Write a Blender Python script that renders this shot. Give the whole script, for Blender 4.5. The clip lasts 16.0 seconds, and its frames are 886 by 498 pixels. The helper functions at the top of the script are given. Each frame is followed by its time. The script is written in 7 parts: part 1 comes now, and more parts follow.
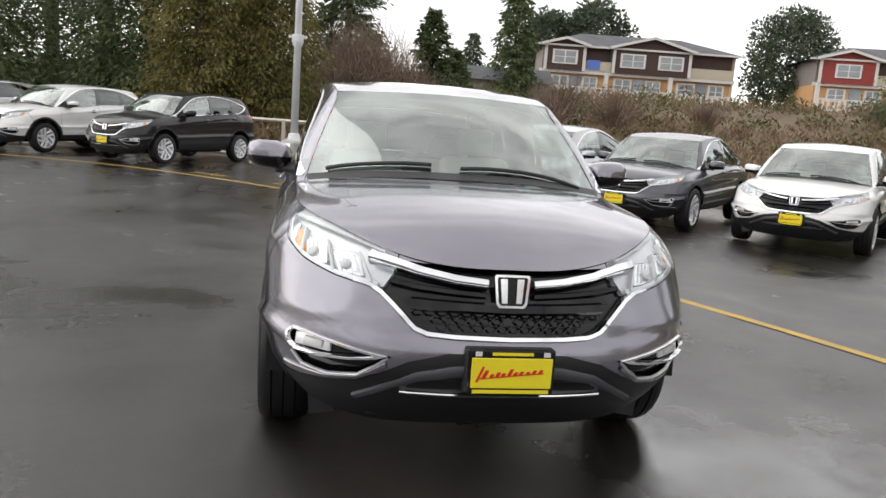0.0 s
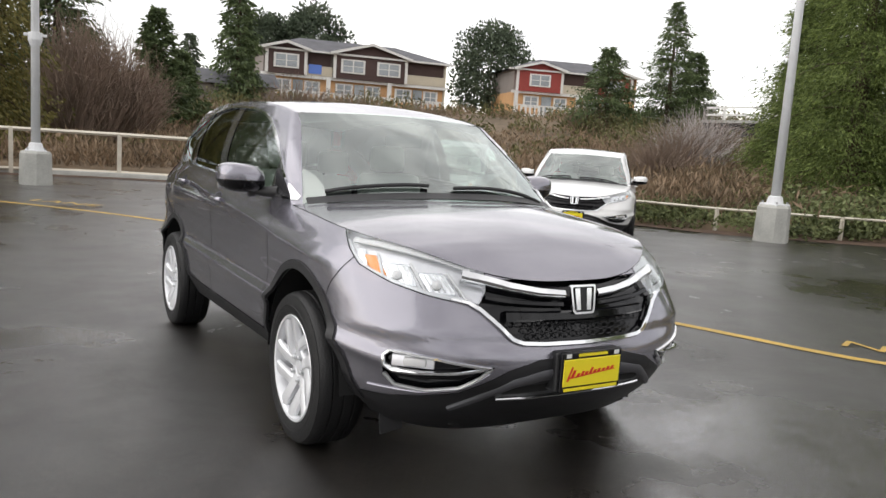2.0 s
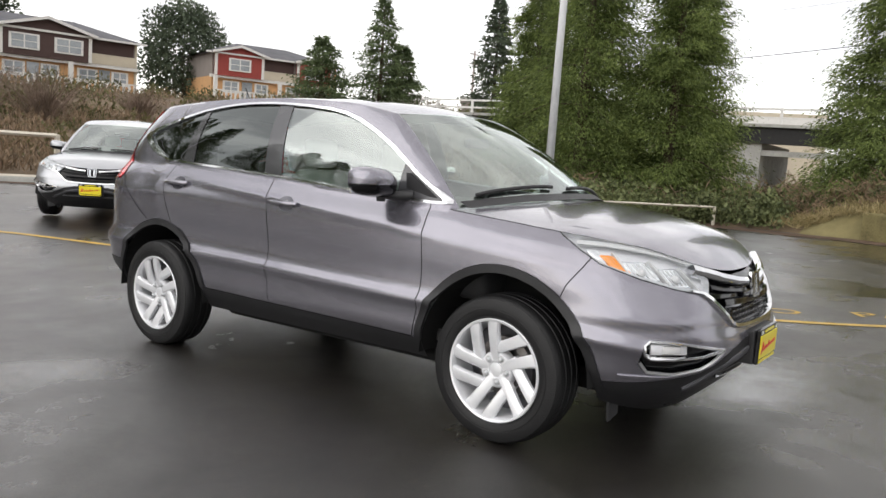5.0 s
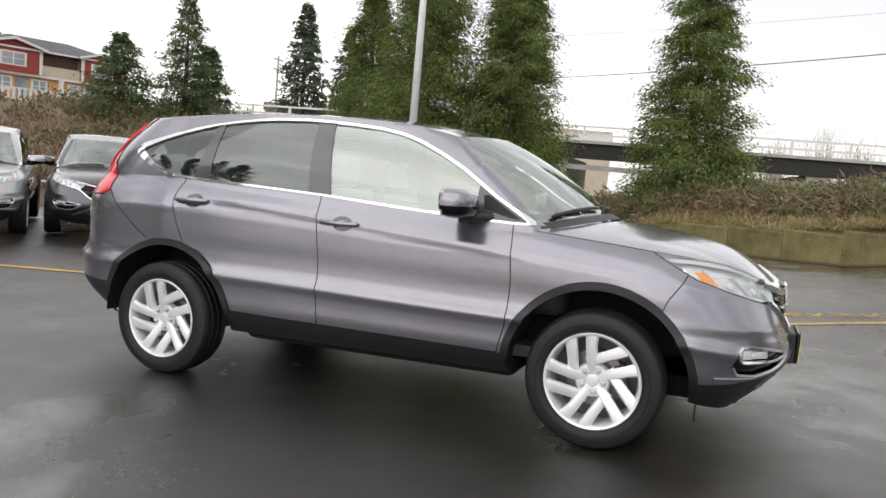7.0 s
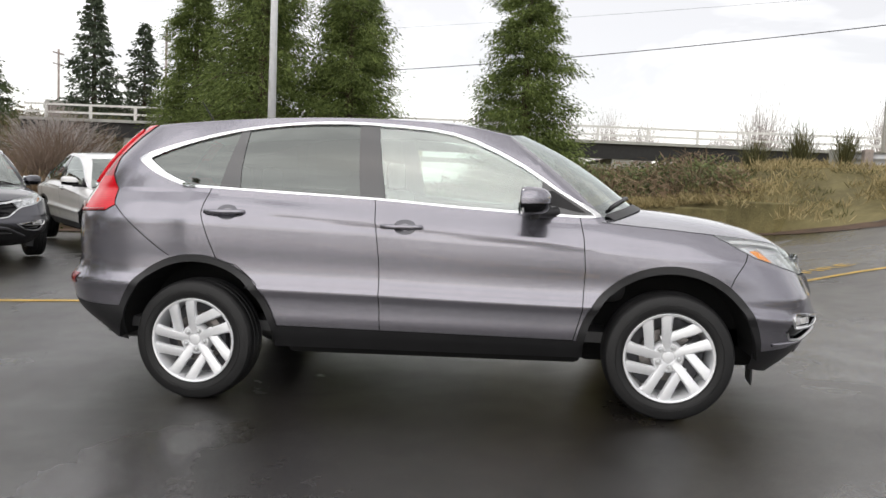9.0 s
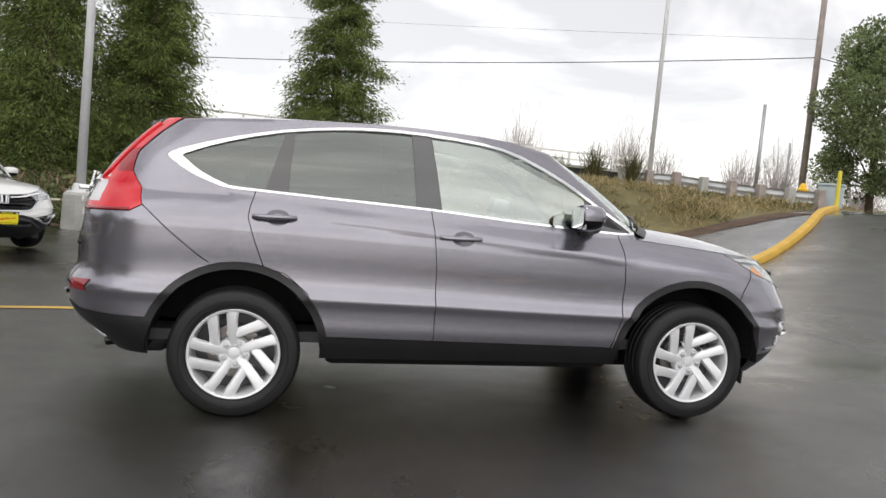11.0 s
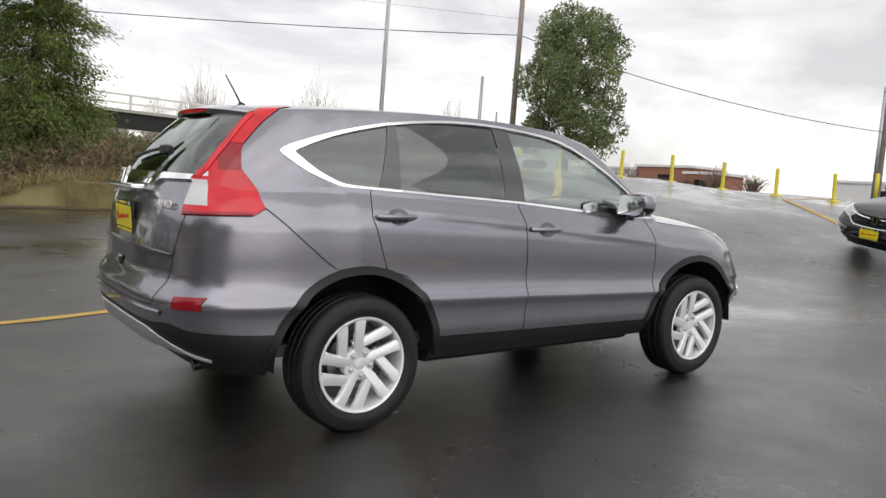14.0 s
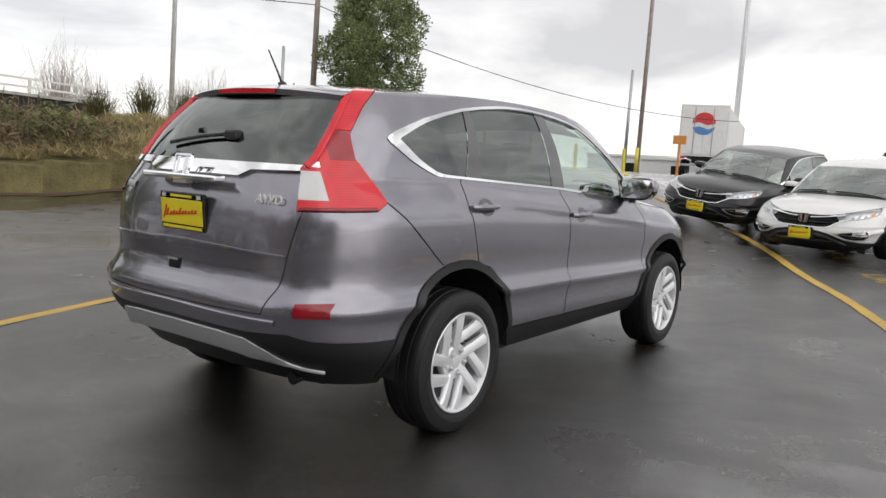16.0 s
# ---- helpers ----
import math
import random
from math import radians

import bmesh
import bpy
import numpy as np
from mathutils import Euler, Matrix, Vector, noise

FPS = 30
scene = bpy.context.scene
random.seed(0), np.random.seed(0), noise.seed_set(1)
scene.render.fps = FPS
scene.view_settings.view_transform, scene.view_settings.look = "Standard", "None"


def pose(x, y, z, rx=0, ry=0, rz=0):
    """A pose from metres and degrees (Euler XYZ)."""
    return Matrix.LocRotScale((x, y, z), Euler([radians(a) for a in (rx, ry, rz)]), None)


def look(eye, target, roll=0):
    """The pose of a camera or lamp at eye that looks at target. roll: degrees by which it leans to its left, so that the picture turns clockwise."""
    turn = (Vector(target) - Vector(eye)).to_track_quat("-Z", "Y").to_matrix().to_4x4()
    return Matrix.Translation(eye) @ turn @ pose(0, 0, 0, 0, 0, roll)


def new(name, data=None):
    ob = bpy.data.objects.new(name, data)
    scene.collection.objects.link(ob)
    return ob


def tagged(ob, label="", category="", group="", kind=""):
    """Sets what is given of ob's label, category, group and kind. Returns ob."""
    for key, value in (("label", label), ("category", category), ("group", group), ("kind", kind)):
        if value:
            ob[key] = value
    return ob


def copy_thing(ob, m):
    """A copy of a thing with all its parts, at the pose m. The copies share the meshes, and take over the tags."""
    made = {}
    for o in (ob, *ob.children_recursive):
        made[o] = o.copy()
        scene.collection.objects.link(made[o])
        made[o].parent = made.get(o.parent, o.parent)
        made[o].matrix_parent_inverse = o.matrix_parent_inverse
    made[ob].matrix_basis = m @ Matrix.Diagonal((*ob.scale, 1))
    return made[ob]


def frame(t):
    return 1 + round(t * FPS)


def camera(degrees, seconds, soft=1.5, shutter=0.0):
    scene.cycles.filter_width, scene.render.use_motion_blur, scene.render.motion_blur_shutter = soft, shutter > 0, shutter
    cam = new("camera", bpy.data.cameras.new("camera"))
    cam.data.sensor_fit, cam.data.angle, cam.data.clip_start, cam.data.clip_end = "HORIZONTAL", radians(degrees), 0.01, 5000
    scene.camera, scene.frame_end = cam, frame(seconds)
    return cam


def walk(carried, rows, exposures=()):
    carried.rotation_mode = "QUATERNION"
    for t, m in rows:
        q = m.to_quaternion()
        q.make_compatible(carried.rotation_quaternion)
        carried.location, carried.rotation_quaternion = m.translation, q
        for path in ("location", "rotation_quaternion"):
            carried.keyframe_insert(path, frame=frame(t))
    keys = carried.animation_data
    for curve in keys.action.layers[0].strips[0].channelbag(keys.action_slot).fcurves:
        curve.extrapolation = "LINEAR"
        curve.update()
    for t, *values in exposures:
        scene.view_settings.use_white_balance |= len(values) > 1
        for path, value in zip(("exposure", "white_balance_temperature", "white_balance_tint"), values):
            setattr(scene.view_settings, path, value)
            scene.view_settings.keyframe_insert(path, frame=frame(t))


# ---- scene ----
cam = camera(59.8, 16.0)
PATH = [
    (0, (-0.703, -4.806, 1.498), (-0.355, -2.865, 1.167), 4.2),
    (0.5, (-1.064, -4.83, 1.514), (-0.599, -2.912, 1.19), 3.5),
    (1, (-1.405, -4.734, 1.477), (-0.761, -2.867, 1.159), 4.3),
    (1.5, (-1.713, -4.614, 1.482), (-0.889, -2.815, 1.189), 5.0),
    (2, (-2.073, -4.536, 1.5), (-1.052, -2.838, 1.227), 3.9),
    (2.5, (-2.381, -4.366, 1.456), (-1.273, -2.727, 1.164), 4.1),
    (3, (-2.689, -4.149, 1.48), (-1.489, -2.576, 1.189), 3.8),
    (3.5, (-3.027, -3.954, 1.476), (-1.706, -2.474, 1.223), 3.2),
    (4, (-3.309, -3.73, 1.45), (-1.875, -2.358, 1.204), 3.8),
    (4.2, (-3.434, -3.611, 1.446), (-1.956, -2.287, 1.199), 3.4),
    (6.3, (-4.364, -2.288, 1.396), (-2.59, -1.385, 1.206), 5.8),
    (6.5, (-4.461, -2.166, 1.399), (-2.656, -1.322, 1.224), 5.1),
    (7, (-4.649, -1.885, 1.386), (-2.787, -1.179, 1.197), 5.1),
    (7.5, (-4.772, -1.518, 1.373), (-2.874, -0.925, 1.163), 5.0),
    (8, (-4.91, -1.202, 1.36), (-2.966, -0.77, 1.174), 4.3),
    (8.5, (-5.049, -0.875, 1.353), (-3.078, -0.583, 1.173), 3.6),
    (8.7, (-5.046, -0.738, 1.339), (-3.072, -0.472, 1.161), 3.1),
    (10.8, (-5.061, 1.006, 1.311), (-3.095, 0.661, 1.174), 4.9),
    (11, (-5.053, 1.152, 1.292), (-3.099, 0.744, 1.159), 5.3),
    (11.5, (-4.969, 1.535, 1.283), (-3.051, 0.988, 1.127), 4.5),
    (12, (-4.8, 1.916, 1.271), (-2.924, 1.245, 1.101), 4.3),
    (12.5, (-4.679, 2.292, 1.281), (-2.864, 1.466, 1.131), 4.4),
    (13, (-4.56, 2.625, 1.279), (-2.811, 1.665, 1.133), 4.4),
    (13.5, (-4.334, 2.959, 1.277), (-2.635, 1.917, 1.114), 4.0),
    (14, (-4.135, 3.305, 1.277), (-2.526, 2.127, 1.115), 4.4),
    (14.5, (-3.871, 3.606, 1.254), (-2.396, 2.266, 1.075), 4.2),
    (15, (-3.532, 3.863, 1.252), (-2.172, 2.406, 1.085), 4.0),
    (15.5, (-3.228, 4.151, 1.26), (-1.966, 2.609, 1.095), 4.5),
    (16, (-2.909, 4.364, 1.243), (-1.737, 2.754, 1.054), 4.1),
]
walk(cam, [(t, look(eye, target, roll)) for t, eye, target, roll in PATH], [(0, 0.52), (4, 0.49), (8, 0.35), (12, 0.20), (16, 0.10)])

# ---- world and light: a bright overcast sky ----
world = bpy.data.worlds.new("overcast")
scene.world = world
world.use_nodes = True
wn, wl = world.node_tree.nodes, world.node_tree.links
wn.clear()
w_out = wn.new("ShaderNodeOutputWorld")
w_bg = wn.new("ShaderNodeBackground")
w_sky = wn.new("ShaderNodeTexSky")
w_sky.sky_type = 'NISHITA'
w_sky.sun_disc = False
w_sky.sun_elevation = radians(37)
w_sky.sun_rotation = radians(284)
w_co = wn.new("ShaderNodeTexCoord")
w_map = wn.new("ShaderNodeMapping")
w_map.inputs["Scale"].default_value = (1.6, 1.6, 4.0)
w_noise = wn.new("ShaderNodeTexNoise")
w_noise.inputs["Scale"].default_value = 1.7
w_noise.inputs["Detail"].default_value = 5
w_noise.inputs["Roughness"].default_value = 0.55
w_noise.inputs["Distortion"].default_value = 0.4
w_ramp = wn.new("ShaderNodeValToRGB")
w_ramp.color_ramp.elements[0].position = 0.42
w_ramp.color_ramp.elements[0].color = (0.70, 0.675, 0.668, 1)
w_ramp.color_ramp.elements[1].position = 0.64
w_ramp.color_ramp.elements[1].color = (1.155, 1.12, 1.09, 1)
w_mix = wn.new("ShaderNodeMixRGB")
w_mix.inputs[0].default_value = 0.02
wl.new(w_co.outputs["Generated"], w_map.inputs["Vector"])
wl.new(w_map.outputs["Vector"], w_noise.inputs["Vector"])
wl.new(w_noise.outputs["Fac"], w_ramp.inputs["Fac"])
wl.new(w_ramp.outputs["Color"], w_mix.inputs[1])
wl.new(w_sky.outputs["Color"], w_mix.inputs[2])
# the cloud is thinner and lighter towards the horizon
w_sep = wn.new("ShaderNodeSeparateXYZ")
w_up = wn.new("ShaderNodeMapRange")
w_up.inputs["From Min"].default_value, w_up.inputs["From Max"].default_value = 0.0, 1.0
w_up.inputs["To Min"].default_value, w_up.inputs["To Max"].default_value = 1.06, 0.98
w_dim = wn.new("ShaderNodeVectorMath")
w_dim.operation = 'SCALE'
wl.new(w_co.outputs["Generated"], w_sep.inputs[0])
wl.new(w_sep.outputs["Z"], w_up.inputs["Value"])
wl.new(w_mix.outputs["Color"], w_dim.inputs[0])
# heavier cloud over the road side
w_side = wn.new("ShaderNodeMapRange")
w_side.inputs["From Min"].default_value, w_side.inputs["From Max"].default_value = -1.0, 0.6
w_side.inputs["To Min"].default_value, w_side.inputs["To Max"].default_value = 0.84, 1.06
w_mul = wn.new("ShaderNodeMath")
w_mul.operation = 'MULTIPLY'
wl.new(w_sep.outputs["Y"], w_side.inputs["Value"])
wl.new(w_up.outputs[0], w_mul.inputs[0])
wl.new(w_side.outputs[0], w_mul.inputs[1])
wl.new(w_mul.outputs[0], w_dim.inputs["Scale"])
wl.new(w_dim.outputs["Vector"], w_bg.inputs["Color"])
w_bg.inputs["Strength"].default_value = 1.0
wl.new(w_bg.outputs["Background"], w_out.inputs["Surface"])
sun = new("sun", bpy.data.lights.new("sun", 'SUN'))
sun.data.energy = 0.9
sun.data.angle = radians(80)
sun.data.color = (1.0, 0.97, 0.93)
sun.matrix_world = look((-20, 3, 15), (0, 0, 0))

# ---- materials ----
def mat(name, color, rough=0.6, metal=0.0, coat=0.0, spec=0.5, var=0.0, scale=6.0, bump=0.0, bscale=60.0, rvar=0.0, per_object=0.0):
    """A principled material with colour variation at two scales, fine relief and uneven gloss."""
    m = bpy.data.materials.new(name)
    m.use_nodes = True
    nt = m.node_tree
    b = nt.nodes["Principled BSDF"]
    b.inputs["Base Color"].default_value = (*color, 1)
    b.inputs["Roughness"].default_value = rough
    b.inputs["Metallic"].default_value = metal
    b.inputs["Coat Weight"].default_value = coat
    b.inputs["Coat Roughness"].default_value = 0.03
    b.inputs["Specular IOR Level"].default_value = spec
    co = nt.nodes.new("ShaderNodeTexCoord")
    if var or rvar:
        n1 = nt.nodes.new("ShaderNodeTexNoise")
        n1.inputs["Scale"].default_value = scale
        n1.inputs["Detail"].default_value = 4
        n2 = nt.nodes.new("ShaderNodeTexNoise")
        n2.inputs["Scale"].default_value = scale * 9
        n2.inputs["Detail"].default_value = 3
        add = nt.nodes.new("ShaderNodeMath")
        add.operation = 'MULTIPLY_ADD'
        add.inputs[1].default_value = 0.5
        nt.links.new(co.outputs["Object"], n1.inputs["Vector"])
        nt.links.new(co.outputs["Object"], n2.inputs["Vector"])
        nt.links.new(n2.outputs["Fac"], add.inputs[0])
        nt.links.new(n1.outputs["Fac"], add.inputs[2])
        val = add.outputs[0]
        if per_object:
            oi = nt.nodes.new("ShaderNodeObjectInfo")
            ad2 = nt.nodes.new("ShaderNodeMath")
            ad2.operation = 'MULTIPLY_ADD'
            ad2.inputs[1].default_value = per_object
            nt.links.new(oi.outputs["Random"], ad2.inputs[0])
            nt.links.new(val, ad2.inputs[2])
            val = ad2.outputs[0]
        if var:
            mr = nt.nodes.new("ShaderNodeMapRange")
            mr.inputs["From Min"].default_value = 0.45
            mr.inputs["From Max"].default_value = 1.05 + per_object
            mr.inputs["To Min"].default_value = 1 - var
            mr.inputs["To Max"].default_value = 1 + var
            nt.links.new(val, mr.inputs["Value"])
            mix = nt.nodes.new("ShaderNodeVectorMath")
            mix.operation = 'SCALE'
            mix.inputs[0].default_value = color
            nt.links.new(mr.outputs[0], mix.inputs["Scale"])
            nt.links.new(mix.outputs["Vector"], b.inputs["Base Color"])
        if rvar:
            mr2 = nt.nodes.new("ShaderNodeMapRange")
            mr2.inputs["From Min"].default_value = 0.5
            mr2.inputs["From Max"].default_value = 1.0
            mr2.inputs["To Min"].default_value = max(0.02, rough - rvar)
            mr2.inputs["To Max"].default_value = rough + rvar
            nt.links.new(add.outputs[0], mr2.inputs["Value"])
            nt.links.new(mr2.outputs[0], b.inputs["Roughness"])
    if bump:
        n3 = nt.nodes.new("ShaderNodeTexNoise")
        n3.inputs["Scale"].default_value = bscale
        n3.inputs["Detail"].default_value = 4
        bp = nt.nodes.new("ShaderNodeBump")
        bp.inputs["Strength"].default_value = bump
        bp.inputs["Distance"].default_value = 0.02
        nt.links.new(co.outputs["Object"], n3.inputs["Vector"])
        nt.links.new(n3.outputs["Fac"], bp.inputs["Height"])
        nt.links.new(bp.outputs["Normal"], b.inputs["Normal"])
    return m


def leafy(name, dark, light, scale=0.5, trans=0.25):
    """Foliage: colour varies leaf by leaf and clump by clump, some light comes through."""
    m = bpy.data.materials.new(name)
    m.use_nodes = True
    nt = m.node_tree
    b = nt.nodes["Principled BSDF"]
    b.inputs["Roughness"].default_value = 0.6
    b.inputs["Specular IOR Level"].default_value = 0.25
    geo = nt.nodes.new("ShaderNodeNewGeometry")
    n1 = nt.nodes.new("ShaderNodeTexNoise")
    n1.inputs["Scale"].default_value = scale
    n1.inputs["Detail"].default_value = 3
    co = nt.nodes.new("ShaderNodeTexCoord")
    nt.links.new(co.outputs["Object"], n1.inputs["Vector"])
    add = nt.nodes.new("ShaderNodeMath")
    add.operation = 'MULTIPLY_ADD'
    add.inputs[1].default_value = 0.55
    nt.links.new(geo.outputs["Random Per Island"], add.inputs[0])
    nt.links.new(n1.outputs["Fac"], add.inputs[2])
    rp = nt.nodes.new("ShaderNodeValToRGB")
    rp.color_ramp.elements[0].position = 0.35
    rp.color_ramp.elements[0].color = (*dark, 1)
    rp.color_ramp.elements[1].position = 1.0
    rp.color_ramp.elements[1].color = (*light, 1)
    nt.links.new(add.outputs[0], rp.inputs["Fac"])
    nt.links.new(rp.outputs["Color"], b.inputs["Base Color"])
    tr = nt.nodes.new("ShaderNodeBsdfTranslucent")
    nt.links.new(rp.outputs["Color"], tr.inputs["Color"])
    mx = nt.nodes.new("ShaderNodeMixShader")
    mx.inputs[0].default_value = trans
    out = nt.nodes["Material Output"]
    nt.links.new(b.outputs[0], mx.inputs[1])
    nt.links.new(tr.outputs[0], mx.inputs[2])
    nt.links.new(mx.outputs[0], out.inputs["Surface"])
    return m


def glassy(name, tint, rough=0.0, clear=0.7):
    """Window glass as a thin sheet: part clear and tinted, part glossy by Fresnel."""
    m = bpy.data.materials.new(name)
    m.use_nodes = True
    nt = m.node_tree
    nt.nodes.remove(nt.nodes["Principled BSDF"])
    out = nt.nodes["Material Output"]
    t = nt.nodes.new("ShaderNodeBsdfTransparent")
    t.inputs["Color"].default_value = (*tint, 1)
    g = nt.nodes.new("ShaderNodeBsdfGlossy")
    g.inputs["Roughness"].default_value = rough
    g.inputs["Color"].default_value = (0.94, 1.0, 0.97, 1)
    lw = nt.nodes.new("ShaderNodeLayerWeight")
    lw.inputs["Blend"].default_value = 0.5
    pw = nt.nodes.new("ShaderNodeMath")
    pw.operation = 'POWER'
    pw.inputs[1].default_value = 4.0
    f = nt.nodes.new("ShaderNodeMapRange")
    f.inputs["To Min"].default_value = clear
    f.inputs["To Max"].default_value = 0.95
    nt.links.new(lw.outputs["Facing"], pw.inputs[0])
    nt.links.new(pw.outputs[0], f.inputs["Value"])
    mx = nt.nodes.new("ShaderNodeMixShader")
    nt.links.new(f.outputs[0], mx.inputs[0])
    nt.links.new(t.outputs[0], mx.inputs[1])
    nt.links.new(g.outputs[0], mx.inputs[2])
    nt.links.new(mx.outputs[0], out.inputs["Surface"])
    return m


def asphalt_material():
    """Damp dark asphalt: stones, worn lighter patches, and puddles where it is smooth and wet."""
    m = bpy.data.materials.new("wet_asphalt")
    m.use_nodes = True
    nt = m.node_tree
    N, L = nt.nodes, nt.links
    b = N["Principled BSDF"]
    co = N.new("ShaderNodeTexCoord")

    def noise_node(scale, detail, rough=0.5, dist=0.0):
        n = N.new("ShaderNodeTexNoise")
        n.inputs["Scale"].default_value, n.inputs["Detail"].default_value = scale, detail
        n.inputs["Roughness"].default_value, n.inputs["Distortion"].default_value = rough, dist
        L.new(co.outputs["Object"], n.inputs["Vector"])
        return n

    def ramp(src, p0, c0, p1, c1):
        r = N.new("ShaderNodeValToRGB")
        e = r.color_ramp.elements
        e[0].position, e[0].color, e[1].position, e[1].color = p0, (*c0, 1), p1, (*c1, 1)
        L.new(src, r.inputs["Fac"])
        return r

    big = noise_node(0.22, 5, 0.6, 0.6)
    mid = noise_node(1.4, 6, 0.65)
    fine = noise_node(170, 3, 0.7)
    base = ramp(mid.outputs["Fac"], 0.3, (0.0115, 0.0103, 0.0092), 0.75, (0.0245, 0.0220, 0.0197))
    grain = ramp(fine.outputs["Fac"], 0.36, (0.4, 0.4, 0.4), 0.70, (2.0, 1.98, 1.94))
    mul = N.new("ShaderNodeMixRGB")
    mul.blend_type = 'MULTIPLY'
    mul.inputs[0].default_value = 1.0
    L.new(base.outputs["Color"], mul.inputs[1])
    L.new(grain.outputs["Color"], mul.inputs[2])
    chips = noise_node(48, 2, 0.6)
    chip = ramp(chips.outputs["Fac"], 0.58, (1, 1, 1), 0.70, (3.0, 2.9, 2.75))
    mul2 = N.new("ShaderNodeMixRGB")
    mul2.blend_type = 'MULTIPLY'
    mul2.inputs[0].default_value = 1.0
    L.new(mul.outputs["Color"], mul2.inputs[1])
    L.new(chip.outputs["Color"], mul2.inputs[2])
    L.new(mul2.outputs["Color"], b.inputs["Base Color"])
    wet = N.new("ShaderNodeMath")
    wet.operation = 'MULTIPLY_ADD'
    wet.inputs[1].default_value = 0.35
    L.new(mid.outputs["Fac"], wet.inputs[0])
    L.new(big.outputs["Fac"], wet.inputs[2])
    rr = ramp(wet.outputs[0], 0.52, (0.48, 0.48, 0.48), 0.86, (0.16, 0.16, 0.16))
    L.new(rr.outputs["Color"], b.inputs["Roughness"])
    b.inputs["Specular IOR Level"].default_value = 0.4
    # a thin film of water over the stones
    b.inputs["Coat Weight"].default_value = 0.9
    b.inputs["Coat IOR"].default_value = 1.52
    cr = ramp(wet.outputs[0], 0.52, (0.29, 0.29, 0.29), 0.86, (0.06, 0.06, 0.06))
    L.new(cr.outputs["Color"], b.inputs["Coat Roughness"])
    bp = N.new("ShaderNodeBump")
    bp.inputs["Distance"].default_value = 0.014
    bs = ramp(wet.outputs[0], 0.52, (0.50, 0.50, 0.50), 0.84, (0.10, 0.10, 0.10))
    L.new(bs.outputs["Color"], bp.inputs["Strength"])
    L.new(fine.outputs["Fac"], bp.inputs["Height"])
    L.new(bp.outputs["Normal"], b.inputs["Normal"])
    L.new(bp.outputs["Normal"], b.inputs["Coat Normal"])
    return m


def paint(name, color, metal=0.75, rough=0.38):
    """Metallic car paint under a clear coat with faint road film."""
    m = mat(name, color, rough, metal, 1.0, 0.5, 0.06, 3.0, 0.0)
    nt = m.node_tree
    b = nt.nodes["Principled BSDF"]
    co = nt.nodes.new("ShaderNodeTexCoord")
    n = nt.nodes.new("ShaderNodeTexNoise")
    n.inputs["Scale"].default_value = 900
    bp = nt.nodes.new("ShaderNodeBump")
    bp.inputs["Strength"].default_value = 0.05
    bp.inputs["Distance"].default_value = 0.001
    nt.links.new(co.outputs["Object"], n.inputs["Vector"])
    nt.links.new(n.outputs["Fac"], bp.inputs["Height"])
    nt.links.new(bp.outputs["Normal"], b.inputs["Normal"])
    return m


def lens(name, color):
    """A moulded lamp lens: fine optic bands under a glossy skin."""
    m = mat(name, color, 0.16, coat=0.6, spec=0.4)
    nt = m.node_tree
    b = nt.nodes["Principled BSDF"]
    co = nt.nodes.new("ShaderNodeTexCoord")
    wv = nt.nodes.new("ShaderNodeTexWave")
    wv.bands_direction = 'Z'
    wv.inputs["Scale"].default_value = 30
    wv.inputs["Distortion"].default_value = 1.2
    ns = nt.nodes.new("ShaderNodeTexNoise")
    ns.inputs["Scale"].default_value = 9
    ad = nt.nodes.new("ShaderNodeMath")
    ad.operation = 'MULTIPLY_ADD'
    ad.inputs[1].default_value = 0.4
    mr = nt.nodes.new("ShaderNodeMapRange")
    mr.inputs["From Min"].default_value, mr.inputs["From Max"].default_value = 0.25, 1.1
    mr.inputs["To Min"].default_value, mr.inputs["To Max"].default_value = 0.80, 1.22
    sc = nt.nodes.new("ShaderNodeVectorMath")
    sc.operation = 'SCALE'
    sc.inputs[0].default_value = color
    nt.links.new(co.outputs["Object"], wv.inputs["Vector"])
    nt.links.new(co.outputs["Object"], ns.inputs["Vector"])
    nt.links.new(wv.outputs["Fac"], ad.inputs[0])
    nt.links.new(ns.outputs["Fac"], ad.inputs[2])
    nt.links.new(ad.outputs[0], mr.inputs["Value"])
    nt.links.new(mr.outputs[0], sc.inputs["Scale"])
    nt.links.new(sc.outputs["Vector"], b.inputs["Base Color"])
    return m


M_ASPH = asphalt_material()
M_STEEL = paint("steel_grey_paint", (0.25, 0.243, 0.278), 0.78, 0.24)
M_BLACKP = paint("black_paint", (0.012, 0.012, 0.014), 0.0, 0.3)
M_BLACKP.node_tree.nodes["Principled BSDF"].inputs["Coat Weight"].default_value = 0.6
M_BLACKP.node_tree.nodes["Principled BSDF"].inputs["Specular IOR Level"].default_value = 0.2
M_WHITEP = paint("white_paint", (0.78, 0.78, 0.77), 0.0, 0.35)
M_SILVERP = paint("silver_paint", (0.45, 0.46, 0.48))
M_DARKGP = paint("dark_grey_paint", (0.085, 0.085, 0.10))
M_CLAD = mat("black_cladding", (0.017, 0.017, 0.0185), 0.46, bump=0.12, bscale=400, var=0.15)
M_GLOSSBLK = mat("gloss_black", (0.005, 0.005, 0.006), 0.08, coat=0.15, spec=0.3)
M_DARK = mat("dark_void", (0.006, 0.006, 0.006), 0.9)
M_CHROME = mat("chrome", (0.82, 0.83, 0.84), 0.08, 1.0, rvar=0.03, scale=5)
